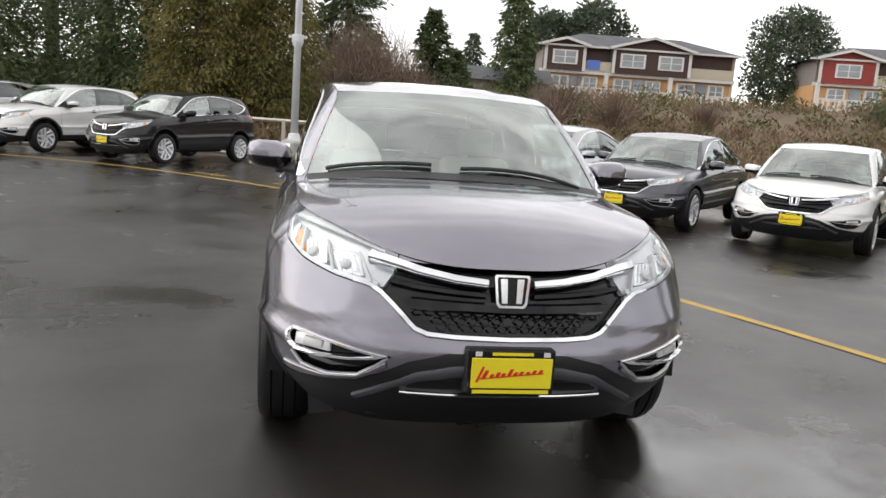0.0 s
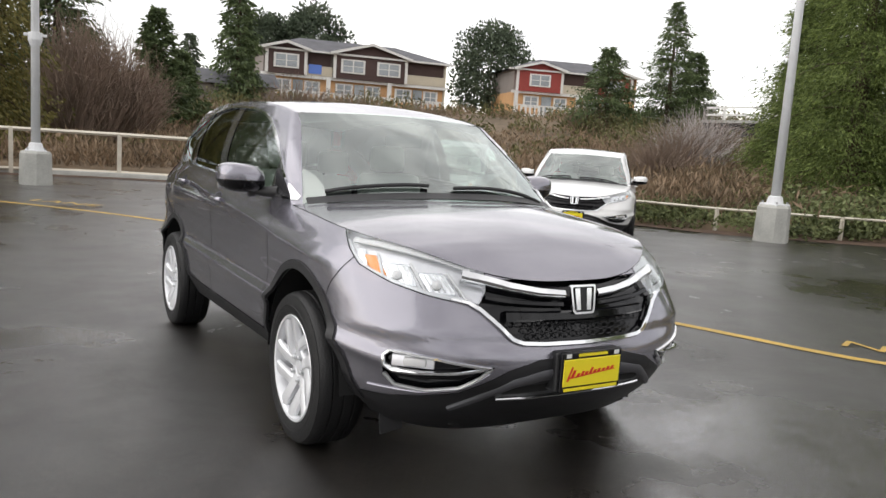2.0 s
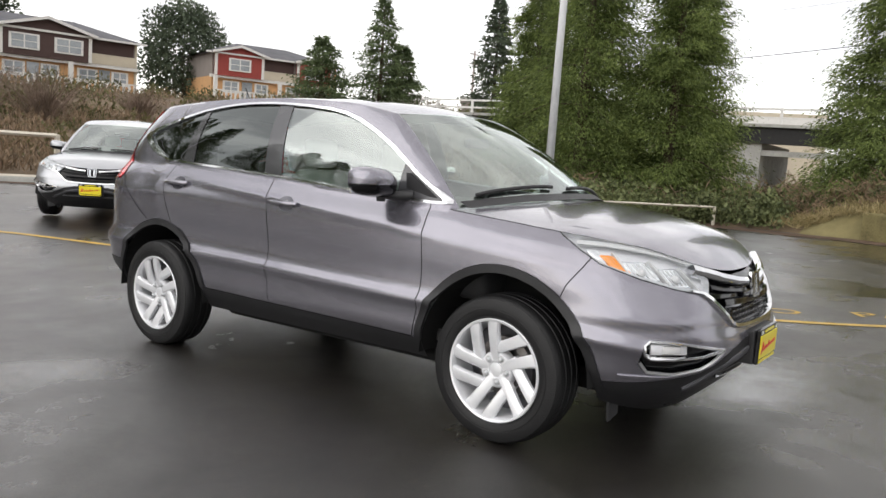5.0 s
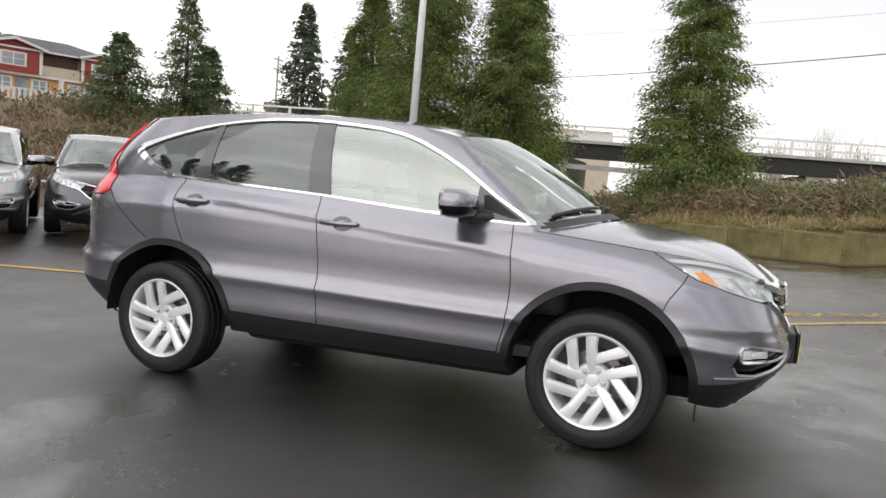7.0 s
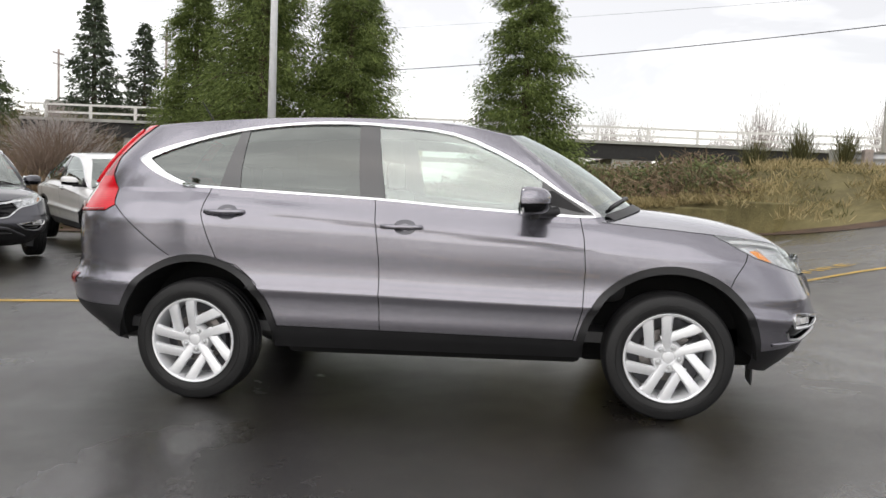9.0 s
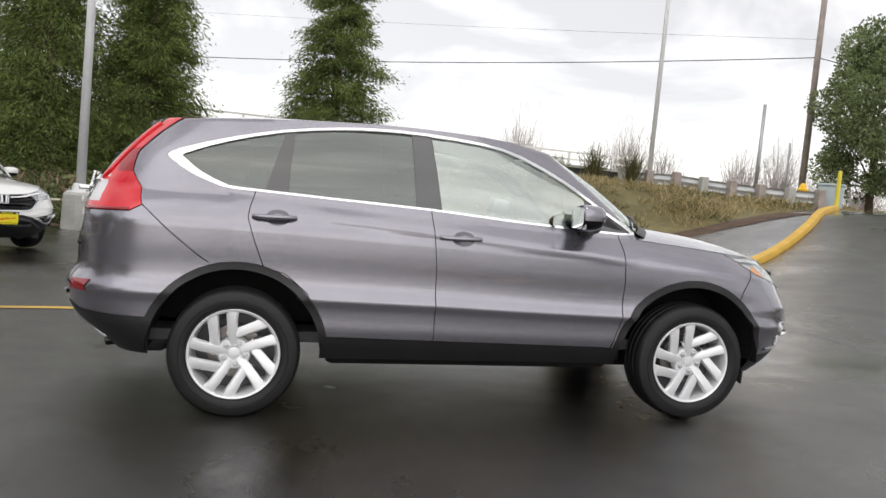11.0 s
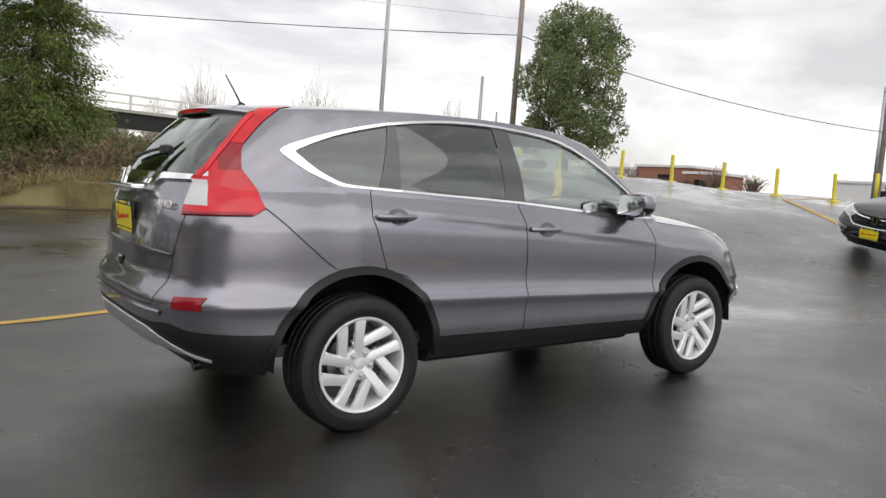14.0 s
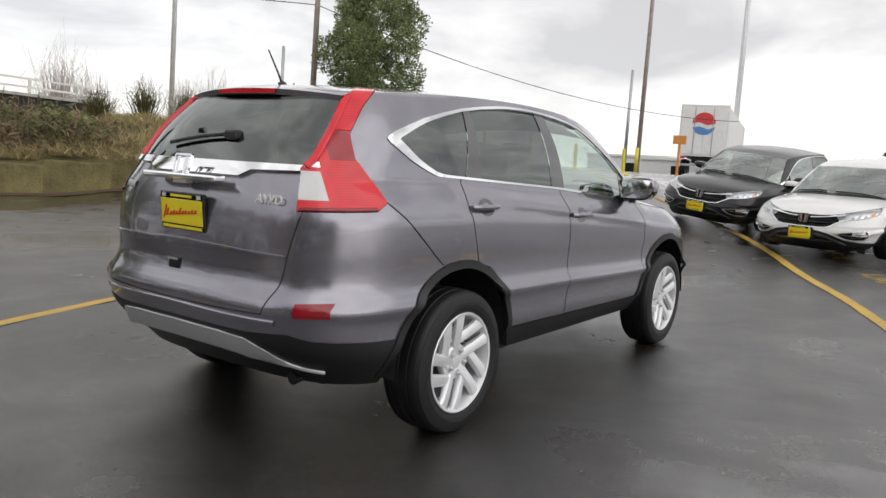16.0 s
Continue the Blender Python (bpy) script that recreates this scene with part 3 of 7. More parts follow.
    d0 = [(0, c0[0][1] + (-1.22 - c0[0][1]) * (j / n) ** 0.9, 0) for j in range(n + 1)]
    d0 = [(0, y, curve_at(HOOD_C, y)) for _, y, _ in d0]
    m = len(c0) - 1
    cowl = [(d1[-1][0] * i / m, -1.22 + (d1[-1][1] + 1.22) * (i / m) ** 2.2, 1.136 + (d1[-1][2] - 1.136) * (i / m) ** 2.5) for i in range(m + 1)]
    sheet(coons(c0, cowl, d0, d1, 0.012), 2)
    # windscreen
    pil = up[0]
    head = [(pil[-1][0] * i / m, -0.53 + (pil[-1][1] + 0.53) * (i / m) ** 2, 1.585 + (pil[-1][2] - 1.585) * (i / m) ** 2) for i in range(m + 1)]
    mid = [(0, -1.22 + 0.69 * j / 22, 1.136 + 0.449 * j / 22 + 0.035 * math.sin(math.pi * j / 22)) for j in range(23)]
    sheet(coons(cowl, head, mid, pil, 0.012), 3)
    # roof
    n2 = len(top) - 1
    fan = []
    for i, q in enumerate(top):
        f = i / n2
        ys = -0.53 + (top[-1][1] + 0.53) * f
        row = []
        for j in range(25):
            u = j / 24
            y = ys + (q[1] - ys) * (u + (u * u - u) * max(0.0, 1 - f * 8))
            drop = curve_at(ROOF_C, q[1]) - q[2]
            row.append((q[0] * u, y, curve_at(ROOF_C, y) - drop * u * u))
        fan.append(row)
    sheet(fan, 4)
    bmesh.ops.remove_doubles(bm, verts=bm.verts[:], dist=0.0015)
    bmesh.ops.recalc_face_normals(bm, faces=bm.faces[:])
    probe = max(bm.faces, key=lambda f: f.calc_center_median().x)
    if probe.normal.x < 0:
        bmesh.ops.reverse_faces(bm, faces=bm.faces[:])
    return bm


D45 = 0.70710678
SIDE = (Vector((0, 1, 0)), Vector((0, 0, 1)), Vector((1, 0, 0)))
FRONT = (Vector((1, 0, 0)), Vector((0, 0, 1)), Vector((0, -1, 0)))
BACK = (Vector((1, 0, 0)), Vector((0, 0, 1)), Vector((0, 1, 0)))
FDIAG = (Vector((D45, D45, 0)), Vector((0, 0, 1)), Vector((D45, -D45, 0)))
RDIAG = (Vector((D45, -D45, 0)), Vector((0, 0, 1)), Vector((D45, D45, 0)))
TOP = (Vector((1, 0, 0)), Vector((0, 1, 0)), Vector((0, 0, 1)))


def cut(bm, poly, view, region, layer, face=0.15, where=None, over=(0,), patches=(0, 1, 2, 3, 4)):
    """Cuts an outline, seen from one side, into the sheet and marks the faces in it with a region number."""
    e1, e2, nn = view
    pl = bm.faces.layers.int["patch"]
    where = where or (lambda c: True)

    def near():
        return [f for f in bm.faces if f[pl] in patches and f.normal.dot(nn) > face and where(f.calc_center_median())]

    for p, q in zip(poly, poly[1:] + poly[:1]):
        lo0, hi0 = min(p[0], q[0]) - 0.01, max(p[0], q[0]) + 0.01
        lo1, hi1 = min(p[1], q[1]) - 0.01, max(p[1], q[1]) + 0.01
        fs = []
        for f in near():
            a = [v.co.dot(e1) for v in f.verts]
            if max(a) < lo0 or min(a) > hi0:
                continue
            b = [v.co.dot(e2) for v in f.verts]
            if max(b) < lo1 or min(b) > hi1:
                continue
            fs.append(f)
        d0, d1 = q[0] - p[0], q[1] - p[1]
        geom = list({g for f in fs for g in (*f.verts, *f.edges, f)})
        if geom:
            bmesh.ops.bisect_plane(bm, geom=geom, dist=1e-5, plane_co=e1 * p[0] + e2 * p[1], plane_no=(e1 * d1 - e2 * d0).normalized())
    for f in near():
        c = f.calc_center_median()
        if f[layer] in over and inside((c.dot(e1), c.dot(e2)), poly):
            f[layer] = region


def circle(cy, cz, r, n=40):
    return [(cy + r * math.cos(2 * math.pi * k / n), cz + r * math.sin(2 * math.pi * k / n)) for k in range(n)]


DLO = [(1.742, 1.401), (1.70, 1.428), (1.65, 1.447), (1.446, 1.509), (1.145, 1.575), (0.833, 1.612), (0.6, 1.622), (0.358, 1.616), (0.006, 1.585), (-0.235, 1.525), (-0.52, 1.383), (-0.724, 1.244), (-0.935, 1.119), (-0.90, 1.101), (-0.72, 1.106),
       (-0.149, 1.143), (0.297, 1.18), (0.824, 1.208), (1.274, 1.232), (1.40, 1.238), (1.47, 1.252), (1.609, 1.305), (1.71, 1.368)]
DLO_IN = [(1.668, 1.402), (1.63, 1.420), (1.58, 1.437), (1.43, 1.486), (1.145, 1.550), (0.833, 1.588), (0.6, 1.598), (0.358, 1.592), (0.006, 1.560), (-0.225, 1.497), (-0.49, 1.365), (-0.68, 1.240), (-0.855, 1.131), (-0.84, 1.122), (-0.72, 1.128),
          (-0.149, 1.164), (0.297, 1.20), (0.824, 1.228), (1.274, 1.252), (1.38, 1.257), (1.44, 1.268), (1.56, 1.318), (1.64, 1.375)]
DLO_IN = [(o[0] + (i[0] - o[0]) * k, o[1] + (i[1] - o[1]) * k) for o, i, k in zip(DLO, DLO_IN, [1, 1, 0.9, 0.75] + [0.55] * 14 + [0.6, 0.7, 0.8, 0.95, 1])]


def rounded(poly, n=2):
    """A closed outline with a smooth curve through its points."""
    out, m = [], len(poly)
    for i in range(m):
        a, b, c, d = (Vector(poly[(i + k) % m]) for k in (-1, 0, 1, 2))
        for k in range(n):
            t = k / n
            p = 0.5 * (2 * b + (c - a) * t + (2 * a - 5 * b + 4 * c - d) * t * t + (3 * b - a - 3 * c + d) * t ** 3)
            out.append((p.x, p.y))
    return out


DLO, DLO_IN = rounded(DLO), rounded(DLO_IN)
PANE_F = [(0.315, 1.62), (0.245, 1.15), (-0.60, 1.10), (-0.62, 1.30), (-0.585, 1.45), (-0.2, 1.60)]
PANE_R = [(1.075, 1.62), (1.10, 1.35), (1.105, 1.15), (0.395, 1.15), (0.43, 1.65), (0.9, 1.65)]
PANE_Q = [(1.72, 1.40), (1.5, 1.55), (1.115, 1.62), (1.24, 1.20), (1.45, 1.22), (1.65, 1.33)]
DOOR_F = [(-0.822, 1.13), (0.312, 1.19), (0.290, 1.0), (0.275, 0.85), (0.270, 0.450), (-0.2, 0.444), (-0.80, 0.434), (-0.845, 0.60), (-0.857, 0.82), (-0.845, 1.0)]
DOOR_R = [(0.312, 1.19), (1.274, 1.24), (1.300, 1.15), (1.308, 1.093), (1.265, 0.96), (1.215, 0.83), (1.10, 0.80), (0.98, 0.70), (0.905, 0.53), (0.885, 0.460), (0.270, 0.450), (0.275, 0.85), (0.290, 1.0)]
HEAD = [(-0.545, 1.012), (-0.60, 0.955), (-0.67, 0.902), (-0.83, 0.848), (-0.99, 0.808), (-1.10, 0.787), (-1.175, 0.783), (-1.19, 0.83), (-1.165, 0.92), (-0.95, 1.2), (-0.5, 1.2)]
FOG = [(-0.832, 0.575), (-0.858, 0.602), (-0.93, 0.600), (-1.05, 0.584), (-1.262, 0.548), (-1.215, 0.505), (-1.14, 0.455), (-1.00, 0.434), (-0.88, 0.446), (-0.828, 0.49)]
GRILLE = [(-0.1, 0.862), (0.20, 0.866), (0.42, 0.878), (0.478, 0.885), (0.485, 0.835), (0.47, 0.782), (0.40, 0.70), (0.335, 0.645), (0.30, 0.630), (0.2, 0.624), (-0.1, 0.620)]
CHIN = [(-0.1, 0.575), (0.22, 0.57), (0.36, 0.535), (0.50, 0.462), (0.60, 0.425), (0.75, 0.40), (1.0, 0.385), (1.0, 0.1), (-0.1, 0.1)]
TAILL = [(-0.722, 1.128), (-0.79, 1.218), (-0.862, 1.305), (-0.888, 1.41), (-0.835, 1.53), (-0.745, 1.66), (-0.835, 1.66), (-0.92, 1.55), (-0.972, 1.42), (-1.035, 1.30), (-1.082, 1.25), (-1.092, 1.084), (-0.762, 1.094)]
GLASS_R = [(-0.1, 1.262), (0.655, 1.262), (0.625, 1.40), (0.565, 1.52), (0.50, 1.575), (-0.1, 1.588)]
GATE = [(-0.1, 0.655), (0.545, 0.662), (0.585, 0.78), (0.612, 0.92), (0.648, 1.09), (0.648, 1.262), (-0.1, 1.262)]
GATEBAR = [(-0.1, 1.205), (0.30, 1.205), (0.36, 1.232), (0.64, 1.240), (0.64, 1.262), (-0.1, 1.262)]
REFLEC = [(0.675, 0.660), (0.79, 0.662), (0.79, 0.720), (0.675, 0.714)]
REVERSE = [(-1.13, 1.130), (-0.965, 1.130), (-0.985, 1.19), (-1.005, 1.245), (-1.13, 1.245)]
REV_BAR = [(-1.13, 1.262), (-1.005, 1.262), (-1.01, 1.284), (-1.13, 1.284)]
SMOKED = [(-1.01, 1.415), (-0.90, 1.415), (-0.80, 1.295), (-0.965, 1.295)]
JOINT = [(-1.2, 1.417), (-0.8, 1.417), (-0.8, 1.423), (-1.2, 1.423)]
RBLACK = [(-0.1, 0.578), (0.2, 0.578), (0.45, 0.575), (0.64, 0.585), (0.72, 0.560), (1.0, 0.535), (1.0, 0.1), (-0.1, 0.1)]
BODY, TRIM, PILLAR, WF, WR, WQ, DF, DR, HOLE, ARCH, SILL, LAMP, FOGR, GRIL, CHN, HOOD, SCREEN, TL, RG, GT, BAR, REFR, RB, BUMP, REV, RBAR, SMOKE, JNT = range(28)


def islands(bm):
    """The separate pieces of a sheet, each as a sheet of its own."""
    todo, out = set(bm.faces), []
    while todo:
        seed = todo.pop()
        group, stack = {seed}, [seed]
        while stack:
            f = stack.pop()
            for v in f.verts:
                for g in v.link_faces:
                    if g in todo:
                        todo.discard(g)
                        group.add(g)
                        stack.append(g)
        one = bmesh.new()
        known = {}
        for f in group:
            for v in f.verts:
                if v not in known:
                    known[v] = one.verts.new(v.co)
        for f in group:
            one.faces.new([known[v] for v in f.verts])
        if len(group) > 3:
            out.append(one)
        else:
            one.free()
    return out


def rim_edges(bm, depth):
    """Gives a panel a turned-in edge all round."""
    bm.normal_update()
    border = [e for e in bm.edges if len(e.link_faces) == 1]
    known = {}
    for e in border:
        for v in e.verts:
            if v not in known:
                known[v] = bm.verts.new(v.co - v.normal * depth)
    for e in border:
        a, b = e.verts
        if e.link_faces[0].loops[0].vert and e.link_loops[0].vert == a:
            a, b = b, a
        bm.faces.new((a, b, known[b], known[a]))


def suv(name):
    """Builds the car at the world's origin: nose to -y, wheels on z = 0."""
    root = empty(name)
    bm = shell()
    lay = bm.faces.layers.int.new("region")
    low = lambda c: c.x > 0.45  # noqa: E731
    cut(bm, DLO, SIDE, TRIM, lay, 0.1, lambda c: c.x > 0.45 and c.z > 1.0)
    cut(bm, DLO_IN, SIDE, PILLAR, lay, 0.1, lambda c: c.x > 0.45 and c.z > 1.0, (TRIM,))
    for poly, r in ((PANE_F, WF), (PANE_R, WR), (PANE_Q, WQ)):
        cut(bm, poly, SIDE, r, lay, 0.1, lambda c: c.x > 0.45 and c.z > 1.0, (PILLAR,))
    for cy in (-1.31, 1.35):
        wl = lambda c, cy=cy: c.x > 0.45 and abs(c.y - cy) < 0.6 and c.z < 1.0  # noqa: E731
        cut(bm, circle(cy, 0.36, 0.455, 64), SIDE, HOLE, lay, -0.2, wl)
        cut(bm, [(cy - 0.455, 0.36), (cy + 0.455, 0.36), (cy + 0.42, 0.1), (cy - 0.42, 0.1)], SIDE, HOLE, lay, -0.9, wl)
        cut(bm, circle(cy, 0.36, 0.494, 64), SIDE, ARCH, lay, 0.0, lambda c, wl=wl: wl(c) and c.z > 0.36)
    cut(bm, [(-1.0, 0.1), (-1.0, 0.428), (-0.80, 0.432), (-0.2, 0.442), (0.9, 0.458), (1.0, 0.46), (1.0, 0.1)], SIDE, SILL, lay, -0.9, low, (0, ARCH))
    cut(bm, DOOR_F, SIDE, DF, lay, 0.1, lambda c: c.x > 0.6)
    cut(bm, DOOR_R, SIDE, DR, lay, 0.1, lambda c: c.x > 0.6)
    fwd = lambda c: c.y < -1.4  # noqa: E731
    cut(bm, HEAD, FDIAG, LAMP, lay, 0.0, lambda c: c.y < -1.4 and c.z > 0.7 and c.x > 0.38, patches=(0,))
    cut(bm, FOG, FDIAG, FOGR, lay, 0.05, fwd)
    cut(bm, GRILLE, FRONT, GRIL, lay, 0.05, lambda c: c.y < -1.8 and c.z < 0.92, patches=(0,))
    cut(bm, CHIN, FRONT, CHN, lay, -1, lambda c: c.y < -1.62 and c.z < 0.6)
    rear = lambda c: c.y > 1.6  # noqa: E731
    cut(bm, TAILL, RDIAG, TL, lay, 0.05, rear)
    cut(bm, REVERSE, RDIAG, REV, lay, 0.05, rear, (TL,))
    cut(bm, REV_BAR, RDIAG, RBAR, lay, 0.05, rear, (TL,))
    cut(bm, SMOKED, RDIAG, SMOKE, lay, 0.05, rear, (TL,))
    cut(bm, JOINT, RDIAG, JNT, lay, 0.05, rear, (TL,))
    cut(bm, GLASS_R, BACK, RG, lay, 0.05, lambda c: c.y > 1.75)
    cut(bm, REFLEC, BACK, REFR, lay, 0.05, lambda c: c.y > 1.9)
    cut(bm, GATE, BACK, GT, lay, 0.05, lambda c: c.y > 1.9)
    cut(bm, GATEBAR, BACK, BAR, lay, 0.05, lambda c: c.y > 1.9, (GT,))
    cut(bm, RBLACK, BACK, RB, lay, -1, lambda c: c.y > 1.55 and c.z < 0.66)
    cut(bm, [(-1.60, 0.70), (-1.64, 0.80), (-1.70, 0.885), (-1.75, 1.0), (-3, 1.0), (-3, 0.1), (-1.5, 0.1), (-1.5, 0.5)], SIDE, BUMP, lay, -1, lambda c: c.y < -1.45, patches=(0,))
    cut(bm, [(-0.1, -3), (-0.1, 0), (0.602, -0.41), (0.612, -0.50), (0.772, -1.0), (0.772, -3)], TOP, SCREEN, lay, -1, patches=(3,))
    pl = bm.faces.layers.int["patch"]
    for f in bm.faces:
        if f[pl] == 2:
            f[lay] = HOOD
    bm.normal_update()
    tree = BVHTree.FromBMesh(bm)
    areas = [f.calc_area() for f in bm.faces]

    def even_normals(ob):
        """Glass takes the smooth run of the shell, free of its cuts."""
        out = []
        for v in ob.data.vertices:
            s = -1 if v.co.x < 0 else 1
            p = Vector((abs(v.co.x), v.co.y, v.co.z))
            n = Vector()
            for _, nor, i, d in tree.find_nearest_range(p, 0.06):
                n += nor * areas[i]
            n = n.normalized() if n.length > 1e-9 else Vector((1, 0, 0))
            out.append((n.x * s, n.y, n.z))
        ob.data.normals_split_custom_set_from_vertices(out)

    def piece(name, regions, material, label="", both=True, shift=0.0, thick=0.0, apart=False):
        """Takes regions out of the shell as a panel, for one side and its mirror image or for both in one."""
        me = bpy.data.meshes.new("tmp")
        bm.to_mesh(me)
        made = []
        for sides in (((1,), (-1,)) if both else ((1, -1),)):
            out = bmesh.new()
            for s in sides:
                one = bmesh.new()
                one.from_mesh(me)
                ly = one.faces.layers.int["region"]
                bmesh.ops.delete(one, geom=[f for f in one.faces if f[ly] not in regions], context='FACES')
                if "window" in name and "trim" not in name:
                    bmesh.ops.remove_doubles(one, verts=one.verts[:], dist=0.0025)
                    bmesh.ops.dissolve_degenerate(one, edges=one.edges[:], dist=0.002)
                one.normal_update()
                if shift:
                    for v in one.verts:
                        v.co += v.normal * shift
                if s < 0:
                    for v in one.verts:
                        v.co.x = -v.co.x
                    bmesh.ops.reverse_faces(one, faces=one.faces[:])
                merge(out, one)
            bmesh.ops.remove_doubles(out, verts=[v for v in out.verts if abs(v.co.x) < 0.004], dist=0.004)
            if thick:
                rim_edges(out, thick)
            if out.faces and apart:
                for cut_out in islands(out):
                    made.append(part(name, cut_out, material, root, label, True, 50))
                out.free()
            elif out.faces:
                made.append(part(name, out, material, root, label, True, 50))
        bpy.data.meshes.remove(me)
        if name in ("door_window", "rear_door_window", "quarter_window"):
            for ob in made:
                even_normals(ob)
        return made

    seams = bmesh.new()
    pairs = {frozenset(p) for p in ((BODY, DF), (BODY, DR), (DF, DR), (BODY, HOOD), (HOOD, LAMP), (BODY, LAMP), (BUMP, LAMP), (BODY, BUMP), (HOOD, GRIL), (BUMP, HOOD), (GT, BODY), (TL, BODY), (TL, GT), (GT, RG), (TL, RG), (GT, RB), (DF, SILL), (DR, SILL), (DR, ARCH), (BODY, ARCH), (BODY, RG), (HOOD, SCREEN))}
    for ed in bm.edges:
        if len(ed.link_faces) == 2:
            a, b = ed.link_faces
            if frozenset((a[lay], b[lay])) in pairs:
                n = (a.normal + b.normal).normalized()
                p, q = ed.verts[0].co, ed.verts[1].co
                t = (q - p).cross(n).normalized() * 0.0024
                for s in (1, -1):
                    quad = [p - t + n * 0.001, q - t + n * 0.001, q + t + n * 0.001, p + t + n * 0.001]
                    quad = [Vector((v.x * s, v.y, v.z)) for v in quad]
                    seams.faces.new([seams.verts.new(v) for v in quad])
    piece("body", (BODY,), M_STEEL, "grey metallic painted body shell", False)
    piece("bonnet", (HOOD,), M_STEEL, "grey metallic bonnet with reflections of trees", False, 0.0015)
    piece("front_bumper", (BUMP,), M_STEEL, "grey metallic bumper cover", False)
    piece("front_door", (DF,), M_STEEL, "grey metallic door skin")
    piece("rear_door", (DR,), M_STEEL, "grey metallic door skin")
    piece("tailgate", (GT,), M_STEEL, "grey metallic tailgate", False)
    piece("windscreen", (SCREEN,), M_WIND, "clear laminated windscreen", False, -0.003)
    piece("door_window", (WF,), M_FRONTW, "clear side glass", True, -0.008)
    piece("rear_door_window", (WR,), M_PRIV, "dark privacy glass", True, -0.008)
    piece("quarter_window", (WQ,), M_PRIV, "dark privacy glass", True, -0.008)
    piece("tailgate_window", (RG,), M_PRIV, "dark privacy glass", False, -0.003)
    piece("window_trim", (TRIM,), M_CHROME, "bright chrome surround", True, 0.006, 0.010)
    piece("window_pillar", (PILLAR,), M_PILL, "dark grey pillar film", True, -0.004, 0.0, True)
    piece("arch_moulding", (ARCH,), M_CLAD, "dark plastic arch moulding", True, 0.009, 0.016, True)
    piece("sill_cladding", (SILL,), M_CLAD, "black plastic sill", True, 0.004)
    piece("front_valance", (CHN,), M_CLAD, "black plastic lower bumper", False, 0.002)
    piece("rear_valance", (RB,), M_CLAD, "black plastic lower bumper", False, 0.002)
    piece("tail_light", (TL,), M_REDL, "red wraparound lens", True, 0.005)
    piece("tail_light_smoked", (SMOKE,), M_MIDRED, "smoked red lens", True, 0.005)
    piece("tail_light_joint", (JNT,), M_DREDL, "dark lens joint", True, 0.003)
    piece("tail_light_bar", (RBAR,), M_CHROME, "chrome bar in the lens", True, 0.005)
    piece("reversing_lamp", (REV,), M_WHITEL, "white reversing lens", True, 0.005)
    piece("reflector", (REFR,), M_DREDL, "deep red reflector", True, 0.005)
    piece("tailgate_bar", (BAR,), M_CHROME, "chrome garnish", False, 0.018, 0.022)
    piece("headlight_lens", (LAMP,), M_LENS, "clear headlight lens", True, 0.001)
    piece("headlight_housing", (LAMP,), M_REFL, "bright reflector bowl", True, -0.030, -0.032)
    piece("grille_backing", (GRIL,), M_GLOSSBLK, "gloss black grille", False, -0.022)
    piece("fog_light_recess", (FOGR,), M_GLOSSBLK, "black fog light surround", True, -0.02)
    part("panel_gap", seams, M_DARK, root, "dark shut lines")
    bm.free()
    fit_out(root, tree)
    return root


